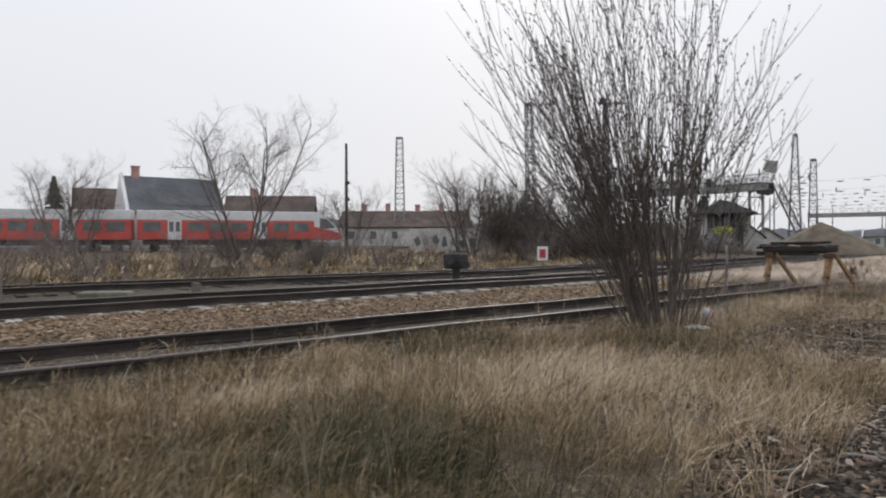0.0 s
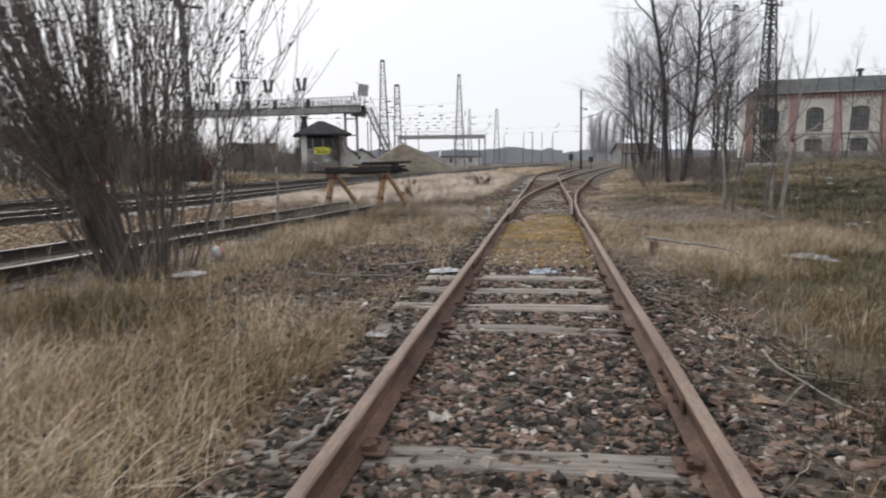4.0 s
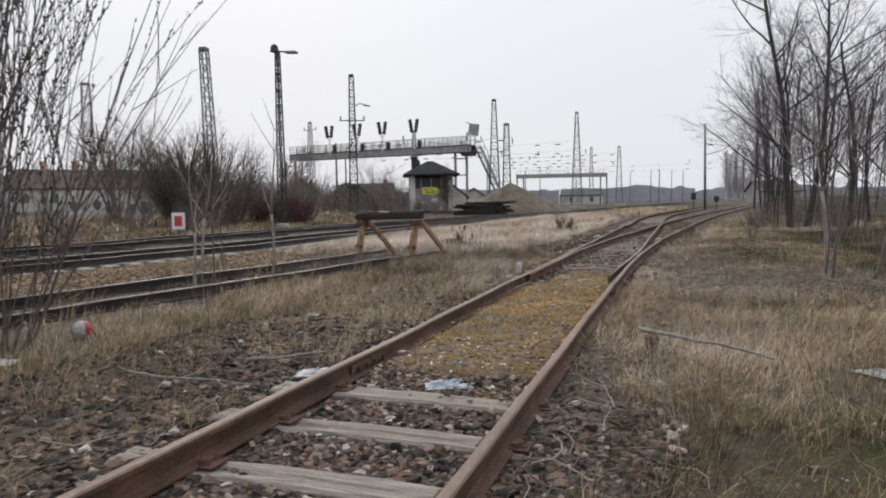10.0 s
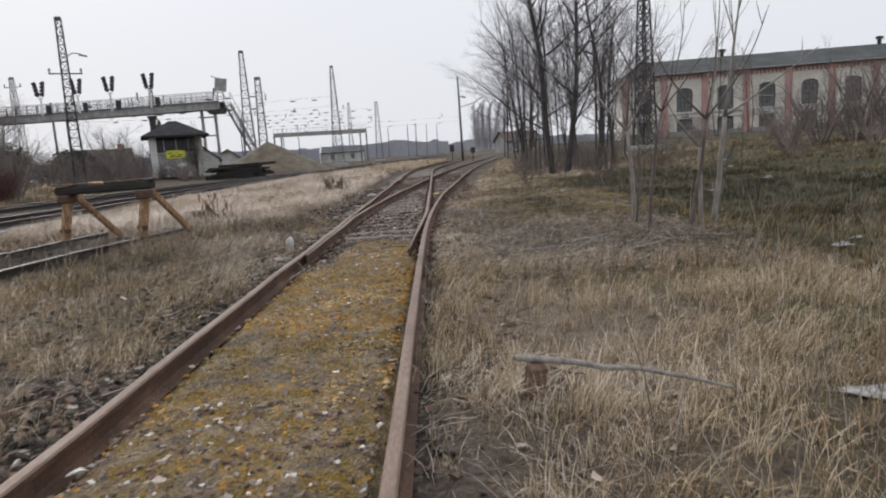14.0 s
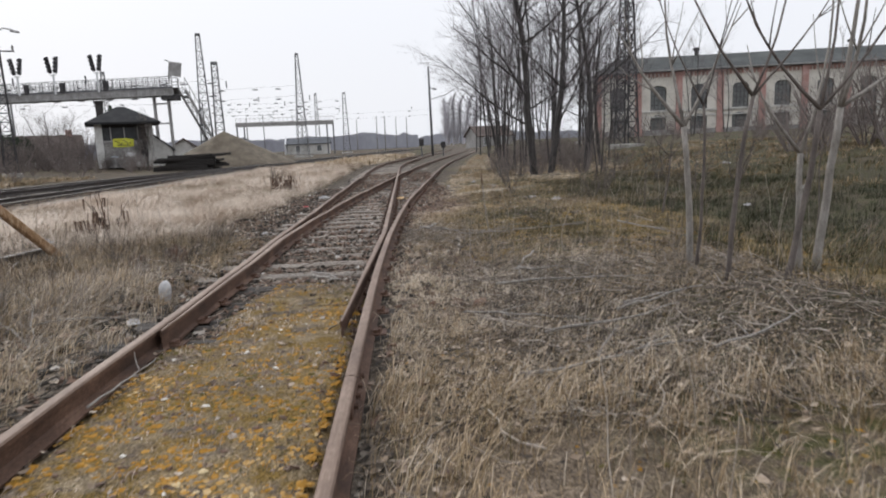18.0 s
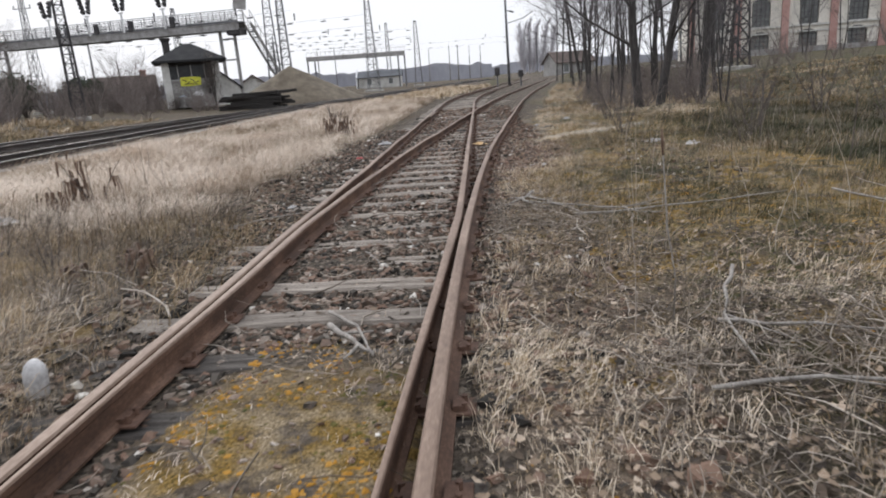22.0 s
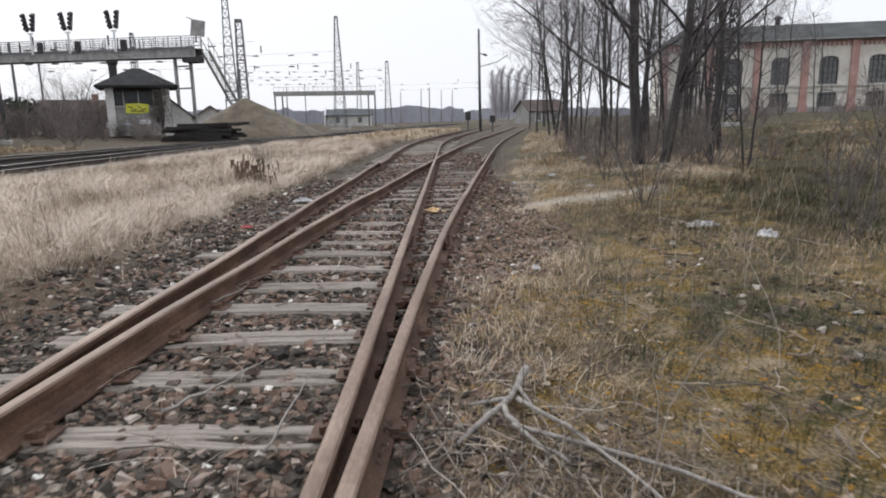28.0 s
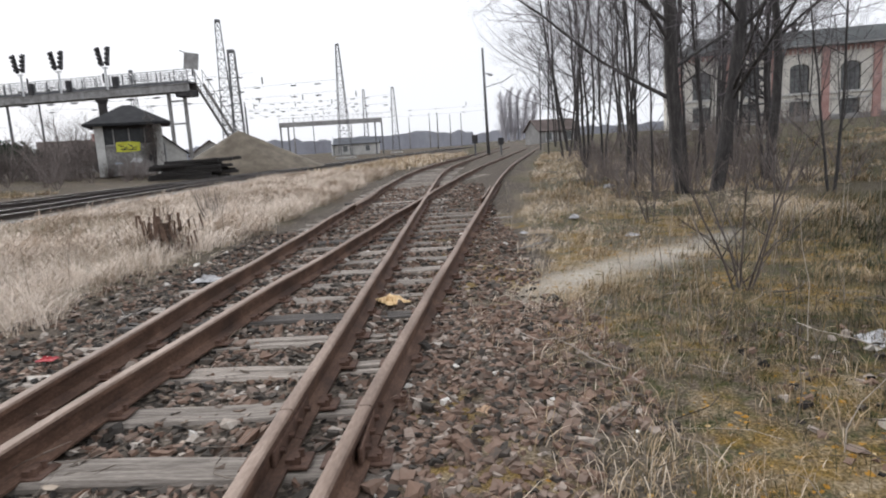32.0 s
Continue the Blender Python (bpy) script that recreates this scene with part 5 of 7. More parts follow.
# ---- trees and shrubs ----
def curve_pts(start, direction, length, n, wig, rnd, rise=0.0):
    p, d = Vector(start), Vector(direction).normalized()
    out = [p.copy()]
    for i in range(n):
        d = (d + Vector((rnd.uniform(-wig, wig), rnd.uniform(-wig, wig), rnd.uniform(-wig, wig) * 0.6 + rise))).normalized()
        p = p + d * (length / n)
        out.append(p.copy())
    return out, d


def off_axis(d, angle, rnd):
    s = d.cross(Vector((rnd.uniform(-1, 1), rnd.uniform(-1, 1), rnd.uniform(-1, 1))))
    if s.length < 1e-3:
        s = Vector((1, 0, 0))
    s.normalize()
    return (d * math.cos(angle) + s * math.sin(angle)).normalized()


def grow(sink, start, d, length, radius, level, rnd, spec):
    n = (9, 6, 4, 2, 1)[min(level, 4)]
    sides = (7, 5, 4, 3, 3)[min(level, 4)]
    pts, _ = curve_pts(start, d, length, n, spec["wig"] * (0.5 if level == 0 else 1), rnd, spec["rise"] * (level > 0))
    tip = 0.35 if level == 0 else 0.25
    rad = [radius * (1 - (1 - tip) * i / n) for i in range(n + 1)]
    if level in (2, 3):
        sink(level).tube(pts[::2], rad[::2], 3, cap=False)
    else:
        sink(level).tube(pts, rad, sides, cap=False)
    if level >= spec["levels"]:
        return
    kids = spec["kids"][level]
    for k in range(kids):
        f = spec["low"][level] + (1 - spec["low"][level]) * (k + rnd.random()) / kids
        i = min(int(f * n), n - 1)
        u = f * n - i
        p = pts[i].lerp(pts[i + 1], u)
        dd = (pts[i + 1] - pts[i]).normalized()
        ang = radians(rnd.uniform(*spec["angle"][min(level, len(spec["angle"]) - 1)]))
        nl = length * spec["ratio"][level] * (1.15 - 0.6 * f) * rnd.uniform(0.7, 1.2)
        nr = min(rad[i] * 0.6, max(radius * spec.get("thin", 0.42), spec.get("least", 0.004)))
        grow(sink, p, off_axis(dd, ang, rnd), nl, nr, level + 1, rnd, spec)


def tree(name, label, seed, at, H, R, spec, mat=M_BARK, trunks=1, category="tree", lean=0.12, names=("trunk", "limb", "crown"), group="", split=True):
    """A bare woody plant: each trunk and each limb a part, the fine twigs one part of kind stuff."""
    rnd = random.Random(seed)
    t = thing(name, label, category, at, rnd.uniform(0, 360), group)
    piles = {0: [], 1: [], 2: [Geo()]}
    def sink(level):
        k = min(level, 2)
        if k < 2 and (split or not piles[k]):
            piles[k].append(Geo())
        return piles[k][-1]
    for k in range(trunks):
        a = 2 * math.pi * k / trunks + rnd.uniform(-0.5, 0.5)
        off = 0.0 if trunks == 1 else R * 1.8
        d = Vector((math.cos(a) * lean, math.sin(a) * lean, 1))
        grow(sink, (math.cos(a) * off, math.sin(a) * off, -0.15), d, H * rnd.uniform(0.75, 1.05), R * rnd.uniform(0.7, 1.1), 0, rnd, spec)
    for k in (0, 1, 2):
        for g in piles[k]:
            if g.v:
                ob = part(names[k], g, M_TWIGBARK if k == 2 and mat is M_BARK else mat, t, smooth=True)
                if k == 2 or not split:
                    tagged(ob, kind="stuff")
    return t


SPEC_TALL = dict(wig=0.15, rise=0.08, levels=4, least=0.0055, kids=(13, 7, 6, 3), low=(0.22, 0.2, 0.2, 0.2), angle=((25, 60), (25, 55), (25, 60), (25, 60)), ratio=(0.42, 0.5, 0.5, 0.5), thin=0.3)
SPEC_WIDE = dict(wig=0.17, rise=0.06, levels=4, least=0.006, kids=(10, 7, 6, 4), low=(0.3, 0.2, 0.15, 0.2), angle=((35, 70), (30, 60), (25, 60), (25, 60)), ratio=(0.55, 0.5, 0.5, 0.5), thin=0.33)
SPEC_OLD = dict(wig=0.17, rise=0.05, levels=4, least=0.006, kids=(18, 9, 6, 4), low=(0.14, 0.18, 0.18, 0.2), angle=((35, 75), (28, 60), (25, 60), (25, 60)), ratio=(0.4, 0.5, 0.5, 0.5), thin=0.3)
SPEC_SHRUB = dict(wig=0.2, rise=0.05, levels=3, least=0.007, kids=(6, 4, 3), low=(0.1, 0.15, 0.2), angle=((20, 55), (25, 60), (25, 60)), ratio=(0.5, 0.5, 0.5), thin=0.45)
SPEC_POPLAR = dict(wig=0.05, rise=0.16, levels=3, least=0.035, kids=(60, 9, 5), low=(0.05, 0.1, 0.2), angle=((18, 30), (15, 30), (20, 40)), ratio=(0.27, 0.5, 0.5), thin=0.2)

LBL = "tall bare deciduous tree in the grove by the workshop"
grove = [tree("bare_tree", LBL, 11, (6.2, 37.9, z0(6.2, 37.9)), 11.0, 0.165, SPEC_OLD, trunks=2, lean=0.08, group="grove trees"),
         tree("bare_tree", "thin bare tree in the grove by the workshop", 12, (8.0, 42.5, z0(8, 42.5)), 9.5, 0.07, SPEC_TALL, group="grove trees"),
         tree("bare_tree", "thin forked bare tree in the grove", 13, (7.0, 46, z0(7, 46)), 9.5, 0.06, SPEC_TALL, trunks=2, lean=0.16, group="grove trees"),
         tree("bare_tree", "spreading bare tree with crooked limbs in the grove", 14, (8.3, 39.6, z0(8.3, 39.6)), 8.5, 0.11, SPEC_WIDE, group="grove trees")]
GROVE_NEAR = ((5.7, 41.5, 0.8, 1), (9.6, 45.5, 1.1, 1), (6.3, 50, 1.0, 2), (7.4, 56, 1.2, 2), (9.8, 59, 1.25, 1), (5.9, 45.0, 0.7, 2), (9.0, 48.5, 1.0, 3), (13, 55, 0.9, 1), (7.9, 36.4, 0.5, 2), (5.5, 38.6, 0.5, 1), (8.8, 41.0, 0.8, 1), (9.8, 42.6, 0.75, 3), (5.6, 40.2, 0.6, 1))
GROVE_EDGE = ((9.2, 43.8, 0.8, 1), (10.3, 46.4, 0.9, 2), (11.8, 47.8, 0.85, 1), (11.2, 50.2, 1.0, 1), (8.9, 47.6, 0.9, 2), (7.4, 41.8, 0.6, 2))
GROVE_FAR = ((7.6, 63, 1.3, 2), (11.5, 66, 1.4, 1), (7.8, 72, 1.3, 1), (10.4, 78, 1.2, 0), (13.5, 72, 1.4, 2), (9.4, 90, 1.4, 1), (12, 98, 1.3, 2), (24, 95, 1.5, 1), (29, 100, 1.5, 2), (33, 108, 1.4, 1), (16, 86, 1.5, 1), (22, 76, 1.4, 2), (36, 92, 1.4, 2), (19, 70, 1.3, 1), (44, 100, 1.3, 2))
for k, (x, y, s, v) in enumerate(GROVE_NEAR + GROVE_EDGE + GROVE_FAR):
    c = copy_thing(grove[v], pose(x, y, z0(x, y), 0, 0, 47 * k))
    c.scale = (s, s, s)
far_tree = tree("bare_tree", "bare tree with thin branches beyond the main line", 21, (-28.3, 19.2, 0.3), 7.6, 0.08, SPEC_WIDE, M_SHOOT, trunks=6, lean=0.38)
for x, y, s in ((-28.5, 36.8, 0.85), (-31, 38.5, 0.8), (-56, 20, 1.0), (-62, 24, 0.9), (-36, 66, 0.9), (-75, 60, 1.2), (-48, 74, 1.0), (-88, 46, 1.1), (-39, 92, 0.9), (-33, 30, 0.6)):
    c = copy_thing(far_tree, pose(x, y, z0(x, y), 0, 0, x * 31))
    c.scale = (s, s, s)
# The poplar row carries its haze in the twig colour.
pop = tree("poplar", "distant narrow bare poplar in a row, paled for haze", 31, (15.5, 244, 0), 17.5, 0.3, SPEC_POPLAR, M_POPLAR, group="poplars")
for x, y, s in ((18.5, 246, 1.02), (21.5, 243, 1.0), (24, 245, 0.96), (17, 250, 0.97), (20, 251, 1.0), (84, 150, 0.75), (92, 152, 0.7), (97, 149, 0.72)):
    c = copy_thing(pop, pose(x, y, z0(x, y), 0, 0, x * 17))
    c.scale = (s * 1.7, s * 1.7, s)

shrubs = [tree("shrub", "leafless brown thicket shrub", 41 + k, p, 2.2, 0.026, SPEC_SHRUB, M_BRUSH, trunks=8, category="shrub", lean=0.5, names=("stem_mass", "branch_mass", "twig_mass"), split=False, group="thicket shrubs")
          for k, p in enumerate(((-24, 24, 0.3), (-26, 30, 0.3), (14, 34, z0(14, 34))))]
rb = random.Random(77)
spots = [(16.4, 39.0, 1.3), (17.4, 38.3, 1.6), (18.6, 37.7, 1.8), (20.2, 37.2, 1.9), (18.8, 40.5, 1.6), (22, 38.5, 1.9), (24, 40, 2.0)]
for k in range(110):
    yy = 2 + k * 0.48 + rb.uniform(-1, 1)
    xx = rb.uniform(-37, -23.5)
    if xx < -27.5 and 28 < yy < 43:
        continue
    spots.append((xx, yy, rb.uniform(0.8, 1.4) * (1.5 if yy > 37 else 0.66 if yy > 12 else 0.75)))
for k in range(26):
    spots.append((rb.uniform(13, 34), rb.uniform(46, 72), rb.uniform(0.4, 0.8)))
for k in range(26):
    spots.append((rb.uniform(26, 70), rb.uniform(72, 114), rb.uniform(1.0, 1.9)))
for k in range(7):
    spots.append((rb.uniform(8.6, 12.6), rb.uniform(42, 52), rb.uniform(0.5, 0.9)))
for k in range(9):
    spots.append((rb.uniform(18, 27), rb.uniform(33, 40), rb.uniform(1.3, 2.0)))
for k in range(8):
    spots.append((rb.uniform(-36, -29.5), rb.uniform(74, 82), rb.uniform(1.1, 1.6)))
for k in range(22):
    spots.append((6.4 + rb.uniform(-0.6, 3.5), rb.uniform(37.2, 60), rb.uniform(0.4, 0.85)))
for k in range(20):
    spots.append((rb.uniform(4.6, 9.5), rb.uniform(37.2, 44), rb.uniform(0.3, 0.6)))
for k in range(40):
    spots.append((rb.uniform(-58, -28), rb.uniform(62, 92), rb.uniform(1.3, 2.3)))
for k in range(30):
    spots.append((rb.uniform(-38, -21.5), rb.uniform(73, 79) if k % 2 else rb.uniform(52, 72), rb.uniform(0.6, 1.1)))
for k, (x, y, s) in enumerate(spots):
    c = copy_thing(shrubs[k % 3], pose(x, y, z0(x, y), 0, 0, k * 67))
    c.scale = (s, s, s)

dark_brush = tree("dark_shrub", "tall dark tangled leafless shrub beyond the main line", 48, (-26.9, 40.7, z0(-27, 41)), 3.6, 0.04, dict(SPEC_SHRUB, kids=(9, 6, 5), least=0.02), M_SHOOT, trunks=12, category="shrub", lean=0.4, names=("stem_mass", "branch_mass", "twig_mass"), split=False, group="dark shrubs")
for k, (x, y, s) in enumerate(((-28.5, 41.5, 1.55), (-30.2, 42.6, 1.5), (-27.6, 43.2, 1.75), (-29.4, 41.2, 1.7), (-25.9, 43.6, 1.2), (-27.9, 20.6, 0.55), (-29.5, 19.0, 0.6), (-27.2, 18.0, 0.5), (-26.6, 22.2, 0.4), (-31.0, 45.0, 1.4), (-24.4, 37.0, 0.45), (-31.5, 78.5, 0.55), (-33.5, 79.5, 0.75), (-35.5, 78.0, 0.8), (-37.5, 76.5, 0.9), (-39.8, 75.0, 0.95), (-33.0, 73.0, 0.6), (-36.0, 72.0, 0.7), (-43.0, 76.0, 1.0), (-46.0, 73.0, 1.1), (-30.2, 77.6, 0.5), (-28.9, 78.0, 0.4), (-29.6, 75.8, 0.4), (-31.8, 75.4, 0.55), (-34.2, 74.6, 0.65), (-27.4, 78.4, 0.3), (-38.5, 72.0, 0.8), (-40.5, 66.5, 0.8), (-44.0, 66.0, 0.9))):
    c = copy_thing(dark_brush, pose(x, y, z0(x, y), 0, 0, k * 71))
    c.scale = (s, s, s)
red_brush = tree("red_shrub", "dense dark red leafless shrub beyond the main line", 47, (-25.5, 45.5, z0(-25.5, 45.5)), 2.0, 0.025, dict(SPEC_SHRUB, kids=(8, 6, 5), least=0.012), M_REDTWIG, trunks=11, category="shrub", lean=0.45, names=("stem_mass", "branch_mass", "twig_mass"), split=False, group="red shrubs")
for k in range(9):
    x, y = -25.5 + rb.uniform(-3.5, 3.5), 45.5 + rb.uniform(-2.5, 2.5)
    c = copy_thing(red_brush, pose(x, y, z0(x, y), 0, 0, k * 83))
    c.scale = (1.1, 1.1, rb.uniform(0.8, 1.15))
small = tree("young_shrub", "thin leafless shrub beside the path", 51, (3.75, 30.1, z0(3.75, 30.1)), 1.4, 0.012, SPEC_SHRUB, M_SHOOT, trunks=5, category="shrub", lean=0.35, names=("stem_mass", "branch_mass", "twig_mass"), split=False, group="young shrubs")
for x, y, s in ((5.9, 29.4, 1.1), (4.3, 34.5, 0.8), (8.4, 32.0, 1.3), (7.4, 27.6, 1.0), (5.2, 27.9, 0.8), (9.8, 30.5, 1.3), (-3.9, 39.5, 0.75), (-3.6, 38.2, 0.7), (-2.7, 22.2, 0.5)):
    c = copy_thing(small, pose(x, y, z0(x, y), 0, 0, x * 91))
    c.scale = (s, s, s)

# saplings
def sapling(label, at, r, fork, limbs, mat):
    """A young tree: a stem up to its fork, then a few long bare limbs with short shoots. All places are offsets from its foot."""
    rnd = random.Random(int(at[0] * 100 + at[1]))
    t = thing("sapling", label, "young tree", at, 0, "young trees by the track")
    def bowed(a, b, bow, n=6):
        a, b = Vector(a), Vector(b)
        side = Vector((rnd.uniform(-1, 1), rnd.uniform(-1, 1), -0.4)) * bow * (b - a).length
        return [a.lerp(b, i / n) + side * math.sin(math.pi * i / n) + Vector((rnd.uniform(-1, 1), rnd.uniform(-1, 1), 0)) * 0.008 for i in range(n + 1)]
    g = Geo()
    stem = bowed((0, 0, -0.1), fork, 0.03)
    g.tube(stem, [r * (1.25 if i == 0 else 1 - 0.05 * i) for i in range(7)], 9)
    part("stem", g, mat, t, smooth=True)
    for k, (dx, dy, z, f) in enumerate(limbs):
        a = stem[-1] if f >= 1 else stem[int(f * 6)]
        pts = bowed(a, (dx, dy, z), 0.06)
        g = Geo()
        rr = r * (0.5 if k else 0.6)
        g.tube(pts, [rr * (1 - 0.13 * i) for i in range(7)], 7)
        limb = part("limb", g, mat, t, smooth=True)
        for j in range(3):
            i = rnd.randint(2, 5)
            d = off_axis((pts[i + 1] - pts[i]).normalized(), radians(rnd.uniform(22, 45)), rnd)
            g = Geo()
            sp, _ = curve_pts(pts[i], d, (0.3 + 0.6 * rnd.random()) * (pts[-1] - pts[0]).length * 0.5, 4, 0.08, rnd, 0.09)
            g.tube(sp, [rr * 0.42 * (1 - 0.16 * q) for q in range(5)], 5)
            part("shoot", g, mat, limb, smooth=True)
    return t


PALE, DARK = "slender pale young tree with long forked bare limbs", "thin dark young tree with forked bare limbs"
sap = [sapling(PALE, (3.93, 20.0, z0(3.93, 20)), 0.036, (-0.08, 0, 1.4), ((-0.8, 0.1, 2.5, 1), (-0.2, 0.2, 3.3, 1), (0.35, -0.2, 2.5, 1)), M_BARK_PALE),
       sapling(DARK, (3.88, 19.75, z0(3.88, 19.75)), 0.017, (0.05, 0, 1.58), ((-0.4, 0.1, 2.75, 1), (0.5, -0.1, 3.0, 1)), M_SHOOT),
       sapling(DARK, (3.85, 19.05, z0(3.85, 19.05)), 0.024, (0.2, 0.05, 1.6), ((-0.5, 0.1, 2.9, 1), (0.55, 0.1, 3.2, 1), (0.75, -0.3, 2.5, 1)), M_SHOOT),
       sapling(DARK, (4.4, 19.12, z0(4.4, 19.1)), 0.03, (0.26, 0, 1.47), ((-0.45, 0.1, 2.6, 1), (0.55, 0.2, 3.4, 1), (1.1, 0.0, 2.9, 1)), M_SHOOT),
       sapling(PALE, (4.72, 19.42, z0(4.7, 19.4)), 0.034, (0.0, 0.05, 1.1), ((-0.55, 0, 1.9, 1), (0.2, 0.1, 3.1, 1)), M_BARK_PALE),
       sapling(PALE, (4.9, 19.45, z0(4.9, 19.4)), 0.042, (0.16, 0, 1.5), ((0.5, 0.2, 3.7, 1), (1.35, -0.2, 2.35, 1), (0.1, -0.3, 3.0, 1)), M_BARK_PALE)]
for x, y, s, v in ((5.3, 24.2, 0.62, 3), (-6.05, 16.5, 0.85, 4), (-6.8, 17.6, 0.85, 0), (-5.75, 18.3, 0.82, 5), (-6.2, 17.2, 0.8, 2), (-6.7, 18.1, 0.85, 1), (6.3, 21.6, 0.55, 1)):
    c = copy_thing(sap[v], pose(x, y, z0(x, y), 0, 0, x * 70))
    c.scale = (s, s, s)
    tagged(c, "pale bare sapling growing beside the rails" if v in (0, 4, 5) else "thin dark bare sapling in the rough grass")


# the big willow bush by the siding
def willow_bush():
    rnd = random.Random(8)
    t = thing("willow_bush", "large leafless willow bush with many upright budding shoots", "bush", (-4.4, 11.6, z0(-4.4, 11.6)))
    for k in range(104):
        stems, shoots, buds = Geo(), Geo(), Geo()
        a = rnd.uniform(0, 2 * math.pi)
        r0 = 0.5 * math.sqrt(rnd.random())
        lean = 0.03 + 0.5 * rnd.random()
        if k % 5 == 0:
            a, lean = rnd.uniform(2.6, 5.2), rnd.uniform(0.3, 0.5)
        d = Vector((math.cos(a) * lean - 0.06, math.sin(a) * lean - 0.03, 1))
        L = rnd.uniform(4.2, 6.6) * (1 - 0.25 * lean) * (0.75 if d.x > 0.2 else 1)
        n = 8
        pts, _ = curve_pts((math.cos(a) * r0, math.sin(a) * r0, -0.1), d, L, n, 0.06, rnd, 0.025)
        R = rnd.uniform(0.005, 0.0125)
        if k % 8 == 0:
            R = rnd.uniform(0.016, 0.027)
            for j in range(4):
                i = rnd.randint(1, 3)
                fork, _ = curve_pts(pts[i], off_axis((pts[i + 1] - pts[i]).normalized(), radians(rnd.uniform(14, 34)), rnd), rnd.uniform(1.5, 2.7), 6, 0.07, rnd, 0.05)
                stems.tube(fork, [R * 0.55 * (1 - 0.13 * q) for q in range(7)], 5, cap=False)
                for b in range(7):
                    u = rnd.randint(1, 5)
                    sp, _ = curve_pts(fork[u], off_axis((fork[u + 1] - fork[u]).normalized(), radians(rnd.uniform(14, 34)), rnd), rnd.uniform(0.5, 1.3), 4, 0.07, rnd, 0.05)
                    shoots.tube(sp, [0.0055, 0.005, 0.0045, 0.0035, 0.002], 3, cap=False)
        stems.tube(pts, [R * (1 - 0.8 * i / n) for i in range(n + 1)], 5, cap=False)
        for j in range(rnd.randint(6, 10)):
            f = rnd.uniform(0.22, 0.95) * n
            i = min(int(f), n - 1)
            p = pts[i].lerp(pts[i + 1], f - i)
            dd = off_axis((pts[i + 1] - pts[i]).normalized(), radians(rnd.uniform(12, 32)), rnd)
            sl = rnd.uniform(0.5, 1.5)
            sp, _ = curve_pts(p, dd, sl, 4, 0.07, rnd, 0.06)
            shoots.tube(sp, [0.0048, 0.0044, 0.004, 0.0033, 0.002], 3, cap=False)
            for b in range(int(sl * 9)):
                u = rnd.uniform(0.1, 1.0) * 4
                q = min(int(u), 3)
                c = sp[q].lerp(sp[q + 1], u - q)
                e = off_axis((sp[q + 1] - sp[q]).normalized(), radians(25), rnd)
                o = e.cross(Vector((0.3, 0.5, 0.8))).normalized() * 0.01
                w = e.cross(o).normalized() * 0.01
                m0, m1 = c + e * 0.014, c + e * 0.05
                buds.add([c, m0 + o, m0 + w, m0 - o, m0 - w, m1], [(0, 1, 2), (0, 2, 3), (0, 3, 4), (0, 4, 1), (5, 2, 1), (5, 3, 2), (5, 4, 3), (5, 1, 4)])
        st = part("stem", stems, M_SHOOT, t, smooth=True)
        tagged(part("shoot_mass", shoots, M_SHOOT, st, smooth=True), kind="stuff")
        tagged(part("bud_mass", buds, M_BARK, st), kind="stuff")


willow_bush()


def conifer(at, H):
    t = thing("conifer", "small dark green fir behind the houses", "tree", at)
    g = Geo()
    g.tube([(0, 0, 0), (0, 0, H)], [0.18, 0.03], 6)
    part("trunk", g, M_BARK, t)
    g = Geo()
    rnd = random.Random(4)
    for i in range(240):
        z = H * rnd.uniform(0.15, 0.99)
        L = (1 - z / H) * H * 0.3 + 0.15
        a = rnd.uniform(0, 6.28)
        p = Vector((math.cos(a), math.sin(a), 0))
        g.tube([(0, 0, z), p * L * 0.6 + Vector((0, 0, z - 0.05)), p * L + Vector((0, 0, z - 0.3 * L))], [0.12, 0.16, 0.02], 4, cap=False)
    part("crown", g, M_EVERGREEN, t)


conifer((-76.5, 26.3, 1.0), 7.5)
conifer((-40, 110, 0.5), 8)


def clump_bush(name, label, at, R, H, seed, n=900, mat=M_EVERGREEN, leaf=1.0):
    rnd = random.Random(seed)
    t = thing(name, label, "bush", at)
    for i in range(7):
        a = rnd.uniform(0, 6.28)
        g = Geo()
        g.tube([(0, 0, -0.1), (math.cos(a) * R * 0.4, math.sin(a) * R * 0.4, H * 0.7)], [0.05, 0.02], 4)
        part("stem", g, M_BARK, t)
    g = Geo()
    for i in range(n):
        a, u, v = rnd.uniform(0, 6.28), rnd.uniform(-0.6, 1), rnd.random() ** 0.4
        c = Vector((math.cos(a) * math.sqrt(1 - u * u) * R * v, math.sin(a) * math.sqrt(1 - u * u) * R * v, H * 0.5 + u * H * 0.5 * v)) * rnd.uniform(0.85, 1.1)
        s = rnd.uniform(0.08, 0.2) * R / 1.5 * leaf
        e = Vector((rnd.uniform(-1, 1), rnd.uniform(-1, 1), rnd.uniform(-1, 1))).normalized() * s
        f = e.cross(Vector((rnd.uniform(-1, 1), rnd.uniform(-1, 1), 0.3))).normalized() * s
        g.add([c - e, c + f, c + e, c - f * 0.4], [(0, 1, 2, 3)])
    part("foliage", g, mat, t)


